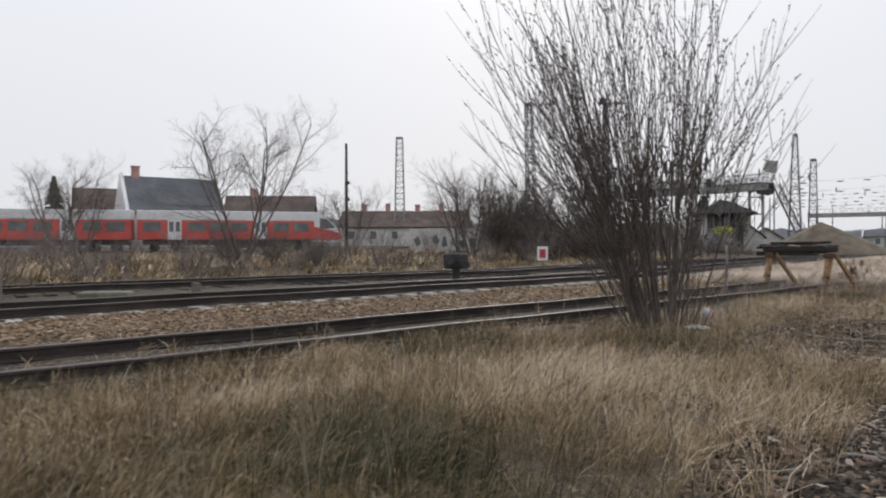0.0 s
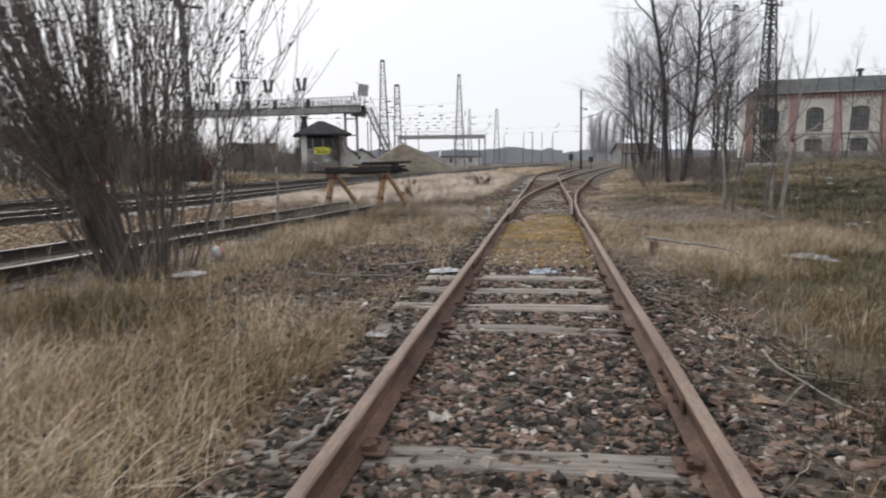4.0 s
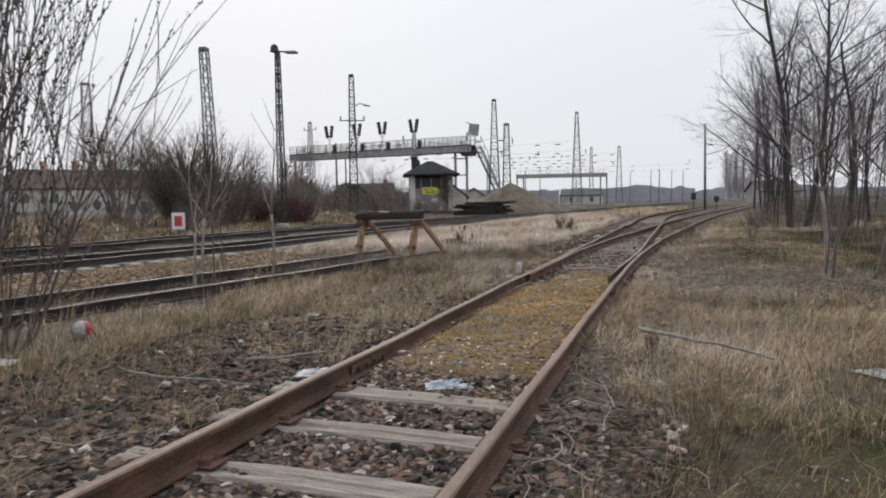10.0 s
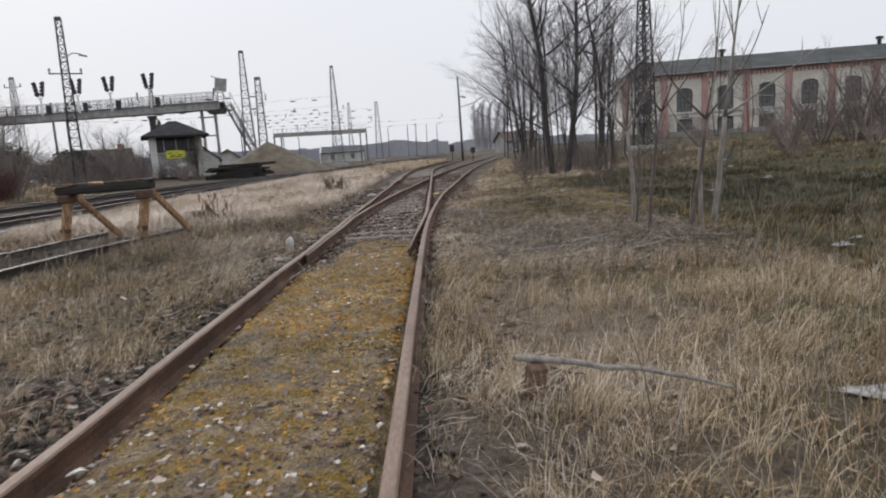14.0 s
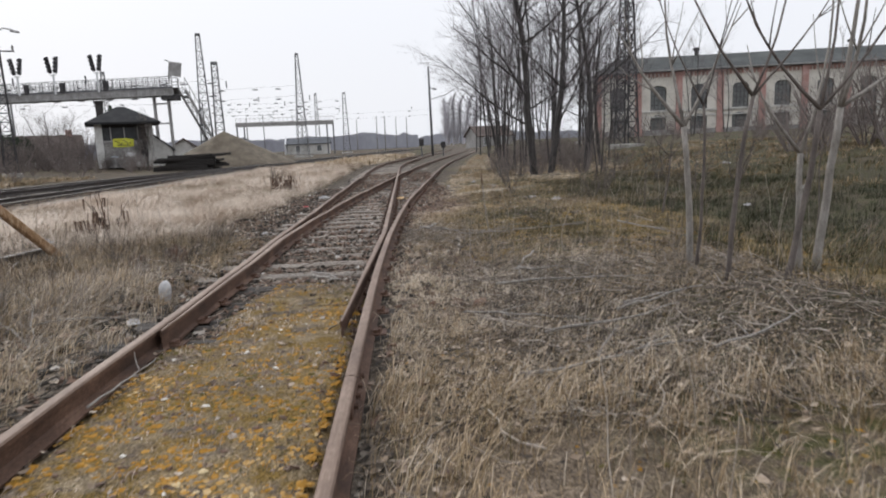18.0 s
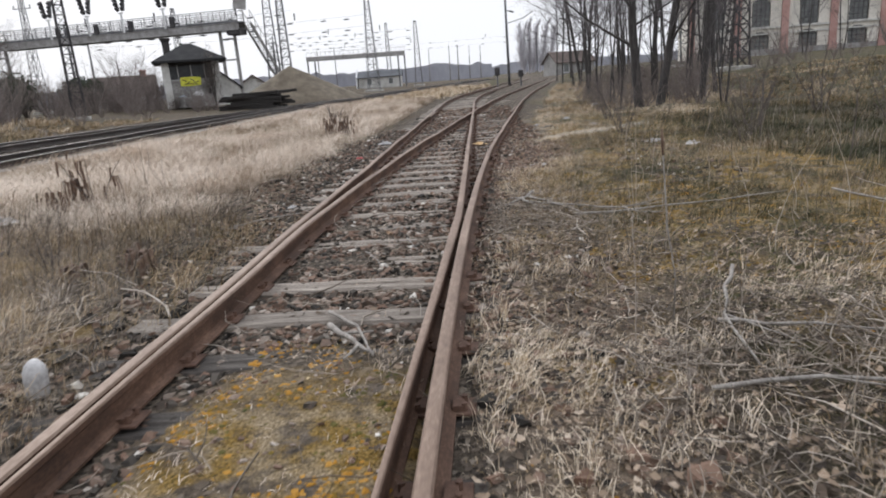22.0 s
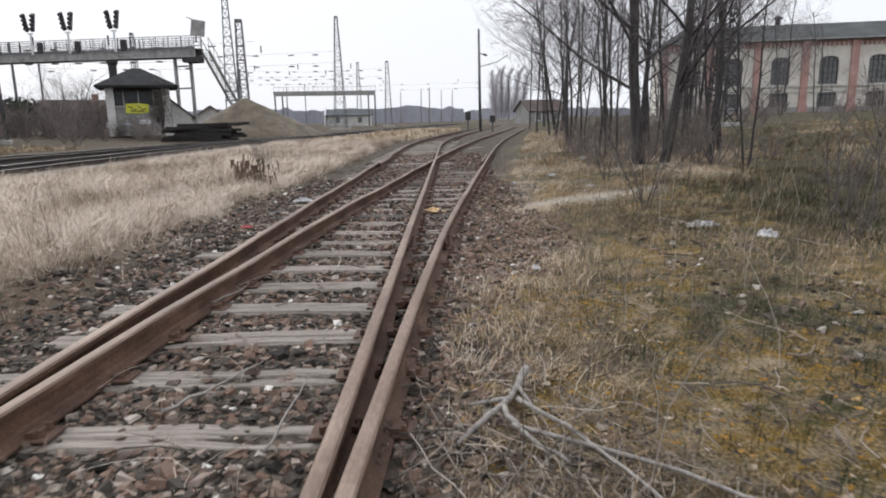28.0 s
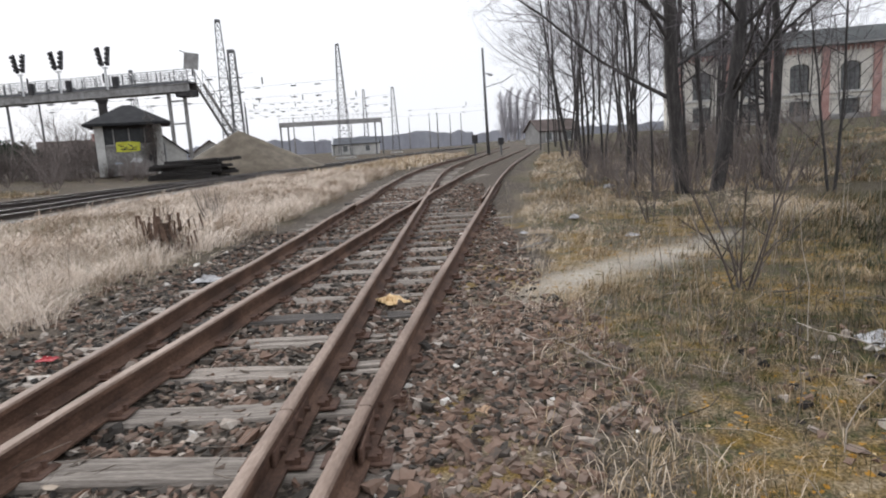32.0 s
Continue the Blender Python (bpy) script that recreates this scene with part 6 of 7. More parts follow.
clump_bush("evergreen_bush", "rounded dark evergreen bush behind the main lines", (-40.1, 74.2, 0.4), 2.0, 3.9, 1, 4600, M_EVERGREEN, 0.6)
clump_bush("evergreen_bush", "dark evergreen thicket behind the main lines", (-38.4, 82.4, 0.4), 2.4, 3.4, 2, 4200, M_EVERGREEN, 0.6)
clump_bush("ivy", "brown bare ivy climbing the corner of the hut", (-24.2, 79.9, 0.2), 0.85, 5.6, 3, 2600, M_SHOOT, 0.55)

# far woods on the horizon, distance haze put into their pale colour
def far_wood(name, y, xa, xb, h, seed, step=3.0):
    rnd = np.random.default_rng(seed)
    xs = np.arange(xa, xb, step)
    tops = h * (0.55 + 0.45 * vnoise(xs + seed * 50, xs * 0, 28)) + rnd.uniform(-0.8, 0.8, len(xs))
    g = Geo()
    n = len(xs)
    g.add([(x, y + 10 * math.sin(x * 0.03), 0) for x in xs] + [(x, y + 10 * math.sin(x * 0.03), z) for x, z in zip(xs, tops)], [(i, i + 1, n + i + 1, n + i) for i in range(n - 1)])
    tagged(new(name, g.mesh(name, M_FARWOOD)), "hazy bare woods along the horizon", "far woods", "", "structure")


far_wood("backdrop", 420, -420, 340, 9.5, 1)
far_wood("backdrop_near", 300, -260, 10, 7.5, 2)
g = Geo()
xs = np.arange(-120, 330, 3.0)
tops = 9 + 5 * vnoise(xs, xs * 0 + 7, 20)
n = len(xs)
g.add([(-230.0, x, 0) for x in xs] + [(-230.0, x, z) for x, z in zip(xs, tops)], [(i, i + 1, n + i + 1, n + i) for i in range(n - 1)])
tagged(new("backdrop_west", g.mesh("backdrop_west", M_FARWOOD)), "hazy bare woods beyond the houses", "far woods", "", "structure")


# ---- litter and fallen branches ----
def crumple(name, label, category, at, w, d, h, mat, seed, turn=0, thick=0.006):
    """A crumpled sheet with a little thickness, lying on the ground."""
    r = random.Random(seed)
    n = 13
    g = Geo()
    top = []
    for j in range(n):
        for i in range(n):
            x, y = (i / (n - 1) - 0.5) * w, (j / (n - 1) - 0.5) * d
            e = 1 - (max(abs(i / (n - 1) - 0.5), abs(j / (n - 1) - 0.5)) * 2) ** 2
            top.append(Vector((x + r.uniform(-0.05, 0.05) * w, y + r.uniform(-0.05, 0.05) * d, 0.006 + h * e * (0.5 + 0.5 * math.sin(11 * i / n + seed) * math.cos(13 * j / n + seed * 2)) * r.uniform(0.15, 1.15))))
    vs = top + [p - Vector((0, 0, thick)) for p in top]
    fs = []
    for j in range(n - 1):
        for i in range(n - 1):
            a = j * n + i
            fs += [(a, a + 1, a + n + 1), (a, a + n + 1, a + n)]
            b = a + n * n
            fs += [(b, b + n + 1, b + 1), (b, b + n, b + n + 1)]
    ring = [i for i in range(n)] + [j * n + n - 1 for j in range(1, n)] + [(n - 1) * n + i for i in range(n - 2, -1, -1)] + [j * n for j in range(n - 2, 0, -1)]
    for k in range(len(ring)):
        a, b = ring[k], ring[(k + 1) % len(ring)]
        fs.append((a, a + n * n, b + n * n, b))
    g.add(vs, fs)
    return single(name, g, mat, label, category, at, turn)


def gz(x, y, up=0.0):
    return (x, y, z0(x, y) + up)


crumple("paper_scrap", "flattened white paper lying against the rail", "litter", gz(-1.08, 12.2, 0.03), 0.34, 0.22, 0.05, M_WHITE, 1, 20)
crumple("paper_scrap", "dirty white paper beside the willow bush", "litter", gz(-3.85, 11.5, 0.02), 0.36, 0.2, 0.05, M_WHITE, 2, 40)
crumple("paper_scrap", "small white scrap on the ballast", "litter", gz(-1.15, 9.4, 0.02), 0.16, 0.1, 0.03, M_WHITE, 3)
crumple("cloth_rag", "pale blue and white crumpled rag between the rails", "litter", gz(0.05, 12.15, 0.0), 0.34, 0.2, 0.06, M_BLUEWHITE, 4, 25)
crumple("plastic_sheet", "long torn white plastic sheet in the grass", "litter", gz(3.12, 13.0, 0.01), 0.1, 0.62, 0.11, M_WHITE, 5, 43)
crumple("plastic_bag", "crumpled white plastic bag in the grass", "litter", gz(4.05, 28.75, 0.0), 0.36, 0.26, 0.07, M_WHITE, 6, 10)
crumple("plastic_sheet", "torn pale sheet lying in short grass", "litter", gz(4.45, 28.1, 0.0), 0.36, 0.2, 0.07, M_WHITE, 7, 60)
crumple("yellow_wrapper", "crumpled yellow wrapper between the rails", "litter", gz(0.95, 30.5, 0.03), 0.2, 0.3, 0.07, M_STRAW, 8, 30)
for k, (x, y, w) in enumerate(((-1.2, 31.9, 0.3), (-3.4, 29.3, 0.22), (3.3, 35.1, 0.24), (4.9, 39.9, 0.25), (3.7, 33.2, 0.16), (5.3, 17.1, 0.2), (5.75, 17.6, 0.16), (-1.3, 24.6, 0.12), (-1.25, 19.1, 0.16), (-3.75, 11.4, 0.12), (5.0, 40.4, 0.2), (9.5, 27, 0.3), (11.2, 33, 0.3), (12.5, 36.5, 0.35), (-5.0, 24.7, 0.4), (-2.6, 14.6, 0.14), (7.2, 25.0, 0.2), (1.9, 26.8, 0.1), (2.4, 33.8, 0.12))):
    crumple("paper_scrap", "small white scrap lying in the dry grass", "litter", gz(x, y, 0.03), w, w * 0.6, w * 0.3, M_WHITE, 20 + k, k * 37)
crumple("red_scrap", "small red scrap on the gravel", "litter", gz(-1.32, 29.3, 0.02), 0.12, 0.08, 0.03, M_RED, 61)


def big_leaf(x, y, s, seed, up=0.02):
    r = random.Random(seed)
    g = Geo()
    n = 10
    vs = [(0, 0, 0.012)]
    for i in range(n):
        a = 2 * math.pi * i / n
        rr = s * (1.0 if i % 2 else 0.55) * r.uniform(0.8, 1.1)
        vs.append((rr * math.cos(a), rr * math.sin(a) * 0.8, 0.012 + s * r.uniform(0.1, 0.5)))
    g.add(vs, [(0, 1 + i, 1 + (i + 1) % n) for i in range(n)])
    g.tube([(0, 0, 0.01), (-s * 1.5, 0.1 * s, 0.03)], 0.003, 4)
    single("dead_leaf", g, M_TAN, "curled tan dead leaf lying on the ballast", "leaf", gz(x, y, up), r.uniform(0, 360))


for k, (x, y, s) in enumerate(((-0.55, 6.35, 0.1), (1.28, 9.3, 0.1), (-0.58, 6.0, 0.09), (0.2, 5.9, 0.05), (1.65, 28.0, 0.06), (1.1, 8.1, 0.06), (-0.2, 8.8, 0.05), (0.4, 7.9, 0.05), (0.1, 22.9, 0.05), (-1.9, 12.9, 0.07))):
    big_leaf(x, y, s, k * 2 + 1 if k < 3 else k)

t = thing("ball", "old red and white football by the bush", "ball", gz(-4.1, 12.6, 0.0), 160)
for k, mm in enumerate((M_WHITE, M_RED)):
    g = Geo()
    n, m2, R = 18, 10, 0.092
    rows = range(0, m2 // 2 + 1) if k == 0 else range(m2 // 2, m2 + 1)
    rows = list(rows)
    vs = [(R * math.sin(math.pi * j / m2) * math.cos(2 * math.pi * i / n), R * math.cos(math.pi * j / m2), R + R * math.sin(math.pi * j / m2) * math.sin(2 * math.pi * i / n)) for j in rows for i in range(n)]
    g.add(vs, [(j * n + i, j * n + (i + 1) % n, (j + 1) * n + (i + 1) % n, (j + 1) * n + i) for j in range(len(rows) - 1) for i in range(n)])
    part("panel", g, mm, t, "white half" if k == 0 else "red half", smooth=True)
g = Geo()
g.tube([(0.02, -0.0, 0.092), (0.024, 0.0, 0.092)], 0.091, 18)
part("band", g, M_STEEL_DARK, t)

t = thing("plastic_cup", "white plastic bottle standing in the weeds", "litter", gz(-1.27, 19.9, 0.0))
g = Geo()
g.tube([(0, 0, 0.0), (0, 0, 0.02), (0.01, 0, 0.13), (0.015, 0, 0.17), (0.02, 0, 0.2)], [0.045, 0.055, 0.058, 0.045, 0.02], 10)
part("body", g, M_WHITE, t, smooth=True)

# cut stump with a bar of wood resting on it
t = thing("stump", "short brown timber stump in the grass", "stump", gz(1.43, 13.43, 0.0), 20)
g = Geo()
g.box((0.1, 0.09, 0.24), pose(0, 0, 0.08, 4, 5), 0.015)
part("block", g, M_STUMP, t)


def branch(x0, y0, x1, y1, r, seed, za=0.04, zb=0.04, mat=M_BARK_PALE, forks=1, label="bare fallen branch lying on the ground"):
    rnd = random.Random(seed)
    a, b = Vector((x0, y0, z0(x0, y0) + za)), Vector((x1, y1, z0(x1, y1) + zb))
    L = (b - a).length
    t = thing("fallen_branch", label, "branch", (a.x, a.y, a.z), 0, "fallen branches")
    n = 7
    side = (b - a).cross(Vector((0, 0, 1))).normalized()
    pts = []
    bow = rnd.uniform(-0.08, 0.08) * L
    for i in range(n + 1):
        f = i / n
        p = (b - a) * f + side * (bow * math.sin(math.pi * f) + rnd.uniform(-0.012, 0.012) * L) + Vector((0, 0, rnd.uniform(0, 0.02)))
        pts.append(p)
    g = Geo()
    g.tube(pts, [r * (1 - 0.6 * i / n) for i in range(n + 1)], 6)
    part("stick", g, mat, t, smooth=True)
    for k in range(forks):
        i = rnd.randint(2, n - 2)
        d = (pts[i + 1] - pts[i]).normalized()
        e = (d + side * rnd.choice((-1, 1)) * rnd.uniform(0.5, 1.0) + Vector((0, 0, rnd.uniform(0.0, 0.25)))).normalized()
        g = Geo()
        sp, _ = curve_pts(pts[i], e, L * rnd.uniform(0.2, 0.4), 3, 0.15, rnd)
        g.tube(sp, [r * 0.5, r * 0.45, r * 0.35, r * 0.2], 5)
        part("fork", g, mat, t, smooth=True)
    return t


branch(1.34, 13.46, 2.35, 13.2, 0.021, 1, 0.215, 0.12, forks=0, label="long pale stick resting across a stump")
BRANCHES_RIGHT = ((1.47, 24.12, 1.92, 23.1, 0.012), (1.84, 23.07, 3.8, 23.48, 0.013), (1.55, 24.5, 1.2, 23.75, 0.022), (1.4, 24.05, 1.6, 23.6, 0.016), (2.58, 21.2, 2.2, 19.85, 0.014), (1.67, 17.04, 2.75, 17.6, 0.013), (2.66, 18.4, 3.3, 18.7, 0.014), (4.3, 23.4, 4.75, 21.8, 0.012), (1.43, 23.88, 2.55, 22.86, 0.012), (2.75, 18.5, 3.5, 18.76, 0.013), (2.22, 32.43, 2.7, 33.2, 0.014), (1.35, 8.9, 1.5, 7.9, 0.008), (2.2, 20.4, 2.9, 20.0, 0.012), (1.9, 19.6, 3.4, 19.3, 0.012), (1.5, 18.6, 2.4, 18.2, 0.01), (2.0, 17.9, 3.1, 18.3, 0.012), (2.9, 17.3, 3.8, 17.9, 0.012))
BRANCHES_LEFT = ((-3.0, 20.5, -1.73, 18.4, 0.011), (-4.2, 22.6, -2.05, 18.9, 0.012), (-1.85, 12.3, -1.3, 12.84, 0.02), (-2.55, 11.65, -1.33, 11.74, 0.013), (-1.65, 23.53, -1.0, 24.08, 0.011), (-2.82, 19.66, -1.82, 18.55, 0.012), (-1.27, 30.15, -1.2, 30.7, 0.011), (-1.0, 7.4, -0.98, 7.9, 0.018), (-1.6, 5.8, -1.2, 6.4, 0.007))
BRANCHES_BETWEEN = ((0.05, 20.6, 0.4, 20.05, 0.02), (0.0, 20.82, 0.4, 20.0, 0.013), (-0.52, 25.83, -0.4, 26.36, 0.008), (-0.64, 17.0, -0.55, 17.75, 0.008), (0.3, 22.56, 0.43, 22.17, 0.008), (0.0, 22.2, 0.2, 21.7, 0.007), (-0.07, 24.05, 0.15, 24.55, 0.01), (0.47, 23.7, 0.48, 24.45, 0.007))
for k, (x0, y0, x1, y1, r) in enumerate(BRANCHES_RIGHT + BRANCHES_LEFT + BRANCHES_BETWEEN):
    branch(x0, y0, x1, y1, r, 100 + k, 0.05 if abs(x0) > 0.9 else 0.05, 0.05, forks=k % 3)


# ---- ballast stones, leaves, sticks and grass: stuff nobody could count ----
def stones(name, label, areas, seed, mat=M_STONES):
    r = np.random.default_rng(seed)
    P, S, T = [], [], []
    for xa, xb, ya, yb, per, s0, s1, red in areas:
        n = int((xb - xa) * (yb - ya) * per * (1.1 if red < 2 else 1))
        x, y = r.uniform(xa, xb, n), r.uniform(ya, yb, n)
        ok = np.ones(n, bool)
        for sy, sx0, sx1, zz in SLEEPER_LIST:
            ok &= ~((np.abs(y - sy) < 0.125) & (x > sx0) & (x < sx1) & (r.random(n) > zz))
        for fx in RAIL_LINES:
            ok &= np.abs(x - fx(y)) > 0.075
        ok &= r.random(n) > 1.1 * path_at(x, y)
        if xb < -6:
            ok &= (x < x_siding(y) - 1.5) & (x > x_main_a(y) + 1.0)
        x, y = x[ok], y[ok]
        s = 1.4 * r.uniform(s0, s1, len(x)) * np.where(r.random(len(x)) < 0.1, 1.5, 1)
        P.append(np.stack([x, y, height(x, y) + s * r.uniform(-0.1, 0.6, len(x))], -1))
        S.append(s)
        t = np.clip(r.normal(0.34 + red * 0.06, 0.24 if red < 0.9 else 0.15, len(x)), 0, 0.92)
        t = np.where(r.random(len(x)) < (0.008 if red < 2 else 0.06), r.uniform(0.9, 1.0, len(x)), np.minimum(t, 0.82))
        T.append(t)
    P, S, T = np.concatenate(P), np.concatenate(S), np.concatenate(T)
    n = len(P)
    box8 = np.array([(sx, sy, sz) for sz in (-1, 1) for sy in (-1, 1) for sx in (-1, 1)], dtype=float)
    faces = [(0, 2, 3), (0, 3, 1), (4, 5, 7), (4, 7, 6), (0, 1, 5), (0, 5, 4), (2, 6, 7), (2, 7, 3), (0, 4, 6), (0, 6, 2), (1, 3, 7), (1, 7, 5)]
    shape = (box8[None] * np.where(box8[None, :, 2:] > 0, 0.7, 0.95) + r.uniform(-0.56, 0.56, (n, 8, 3))) * np.stack([r.uniform(0.8, 1.5, n), r.uniform(0.6, 1.1, n), r.uniform(0.3, 0.75, n)], -1)[:, None]
    tilt = r.uniform(-0.5, 0.5, (n, 1))
    shape = np.stack([shape[..., 0] * np.cos(tilt) - shape[..., 2] * np.sin(tilt), shape[..., 1], shape[..., 0] * np.sin(tilt) + shape[..., 2] * np.cos(tilt)], -1)
    a = r.uniform(0, 2 * np.pi, n)
    c, s = np.cos(a)[:, None], np.sin(a)[:, None]
    X = shape[..., 0] * c - shape[..., 1] * s
    Y = shape[..., 0] * s + shape[..., 1] * c
    V = np.stack([X, Y, shape[..., 2]], -1) * S[:, None, None] + P[:, None]
    return bulk(name, V, faces, T, mat, label, "ballast")


RAIL_LINES = [lambda y: x_straight(y) - 0.75, lambda y: np.where(y > TIP, 0.75 + x_straight(y), 0.75), lambda y: x_right(y) + 0.75, lambda y: np.where(y > TIP, np.maximum(x_right(y) - 0.75, -0.683 + (y - TIP) * 0.005), -5)]
stones("ballast", "loose grey and brown ballast stones between the rails", [
    (-0.68, 0.68, 2.5, 9.8, 850, 0.007, 0.018, 0), (-0.68, 0.68, 9.8, 12.4, 650, 0.007, 0.018, 0), (-0.68, 0.68, 11.9, 13.6, 420, 0.004, 0.011, 3.2), (-0.68, 0.68, 13.6, 20.3, 95, 0.004, 0.011, 2.8),
    (-0.68, 1.2, 20.2, 26, 560, 0.007, 0.018, 0.3), (-0.68, -0.4, 18.5, 20.3, 500, 0.007, 0.018, 0), (-0.68, 1.5, 26, 34, 480, 0.007, 0.02, 0.7), (-0.68, 2.2, 34, 46, 130, 0.013, 0.026, 1)], 1)
stones("ballast", "scattered ballast stones beside the rails", [
    (-1.75, -0.83, 2.5, 14, 480, 0.007, 0.019, -1.5), (-1.7, -0.83, 14, 22, 190, 0.009, 0.024, -1.8), (-1.7, -0.83, 22, 36, 430, 0.007, 0.019, -1.5), (-3.4, -1.7, 7.0, 14, 260, 0.007, 0.019, -1.6), (-3.2, -1.7, 14, 21, 60, 0.008, 0.02, -1.5)], 2)
stones("ballast", "scattered brown ballast stones beside the right rail", [
    (0.83, 1.7, 2.5, 12, 460, 0.007, 0.018, 0), (0.83, 1.5, 12, 19, 45, 0.008, 0.021, 0), (0.95, 1.9, 19, 24, 120, 0.008, 0.022, 0.5), (1.1, 1.45, 23, 26, 300, 0.007, 0.02, 0.8), (1.15, 1.65, 25.8, 27, 800, 0.006, 0.018, 1.6), (1.15, 2.1, 26.6, 28, 700, 0.006, 0.018, 1.6), (1.15, 2.5, 27.8, 30.2, 650, 0.006, 0.018, 1.3), (1.4, 2.3, 29, 35, 330, 0.008, 0.02, 1.0),
    (3.0, 4.2, 24.5, 29, 50, 0.008, 0.02, 0.6), (-2.4, -1.6, 22, 33, 130, 0.008, 0.021, 0.2)], 3)
stones("orange_ballast", "tan ballast stones beside the main line", [(-12.5, -6.2, 2.5, 26, 150, 0.012, 0.028, 1.0)], 5, M_TAN_STONES)


def leaves(n, seed, small=False):
    r = np.random.default_rng(seed)
    side = r.random(n)
    x = np.where(side < 0.45, r.uniform(-2.6, -0.85, n), np.where(side < 0.62, r.uniform(-0.65, 0.65, n), r.uniform(0.85, 4.2, n)))
    y = np.where(side < 0.62, r.uniform(2.8, 30, n), r.uniform(3, 26, n))
    if small:
        x, y = np.where(side < 0.25, 0.9 + 2.2 * r.random(n) ** 1.4, r.uniform(1.2, 4.8, n)), np.where(side < 0.25, r.uniform(16, 27, n), r.uniform(16.4, 22.3, n))
    z = height(x, y) + r.uniform(0.012, 0.045, n)
    s = r.uniform(0.007, 0.024, n) if small else r.uniform(0.012, 0.03, n)
    base = np.array([(-1, -0.5, 0.25), (0, -0.75, 0), (1, -0.35, 0.35), (1.2, 0.3, 0.3), (0, 0.7, 0.05), (-1, 0.45, 0.3)])
    V = base[None] * r.uniform(0.6, 1.3, (n, 6, 1)) * s[:, None, None]
    a = r.uniform(0, 6.28, n)[:, None]
    X, Y = V[..., 0] * np.cos(a) - V[..., 1] * np.sin(a), V[..., 0] * np.sin(a) + V[..., 1] * np.cos(a)
    Z = V[..., 2] + X * r.uniform(-0.5, 0.5, (n, 1))
    V = np.stack([X + x[:, None], Y + y[:, None], Z + z[:, None]], -1)
    bulk("leaf_litter", V, [(0, 1, 4, 5), (1, 2, 3, 4)], r.random(n) ** (1.7 if small else 1.0), M_LEAF, "brown dead leaves scattered over ballast and grass", "leaves")


leaves(3000, 3)
leaves(15000, 33, True)


def sticks(seed):
    r = np.random.default_rng(seed)
    areas = [(1.5, 4.7, 16.4, 20.3, 2000, 0.05, 0.3), (1.6, 4.7, 19.8, 20.8, 520, 0.05, 0.3), (1.7, 4.4, 16.8, 20.4, 270, 0.25, 0.6), (1.0, 2.3, 20.2, 24.6, 300, 0.05, 0.26), (2.0, 5.0, 20, 25, 260, 0.05, 0.3), (1.05, 1.9, 22.2, 24.1, 300, 0.1, 0.42), (1.1, 2.1, 22.5, 23.8, 130, 0.2, 0.55), (-2.3, -0.95, 9, 26, 240, 0.15, 0.6), (0.9, 1.7, 7, 17, 160, 0.12, 0.5), (0.88, 1.6, 10.5, 14.2, 240, 0.08, 0.4), (-0.6, 0.6, 18.5, 28, 110, 0.12, 0.5), (1.5, 4.5, 24, 30, 120, 0.15, 0.5), (-2.2, -1.2, 18, 23, 120, 0.2, 0.7)]
    P, D, L = [], [], []
    for xa, xb, ya, yb, n, l0, l1 in areas:
        x, y = r.uniform(xa, xb, n), r.uniform(ya, yb, n)
        P.append(np.stack([x, y], -1))
        a = r.uniform(0, np.pi, n)
        D.append(np.stack([np.cos(a), np.sin(a)], -1))
        L.append(r.uniform(l0, l1, n))
    P, D, L = np.concatenate(P), np.concatenate(D), np.concatenate(L)
    n, m = len(P), 5
    side = np.stack([-D[:, 1], D[:, 0]], -1)
    rad = r.uniform(0.0014, 0.0045, n) * np.where(r.random(n) < 0.28, 1.9, 1.0) * (0.7 + 0.6 * np.clip(L, 0, 0.8))
    V = np.zeros((n, m * 3, 3))
    bow = r.uniform(-0.3, 0.3, n) * L
    lift = r.uniform(0.0, 0.12, n) * (r.random(n) < 0.5)
    for i in range(m):
        f = i / (m - 1) - 0.5
        c = P + D * (L * f)[:, None] + side * (bow * (1 - 4 * f * f) + r.uniform(-0.05, 0.05, n) * L)[:, None]
        z = height(c[:, 0], c[:, 1]) + 0.03 + lift * (f + 0.5) + r.uniform(0, 0.02, n)
        for k in range(3):
            ang = 2 * np.pi * k / 3
            w = rad * (1 - 0.5 * (f + 0.5))
            V[:, i * 3 + k, :2] = c + side * (np.cos(ang) * w)[:, None]
            V[:, i * 3 + k, 2] = z + np.sin(ang) * w
    faces = [(i * 3 + k, i * 3 + (k + 1) % 3, i * 3 + 3 + (k + 1) % 3, i * 3 + 3 + k) for i in range(m - 1) for k in range(3)]
    bulk("brushwood", V, faces, 0.85 * r.random(n) ** 1.25, M_TWIG, "thin dry twigs strewn over the ground", "brushwood", smooth=True)


sticks(4)


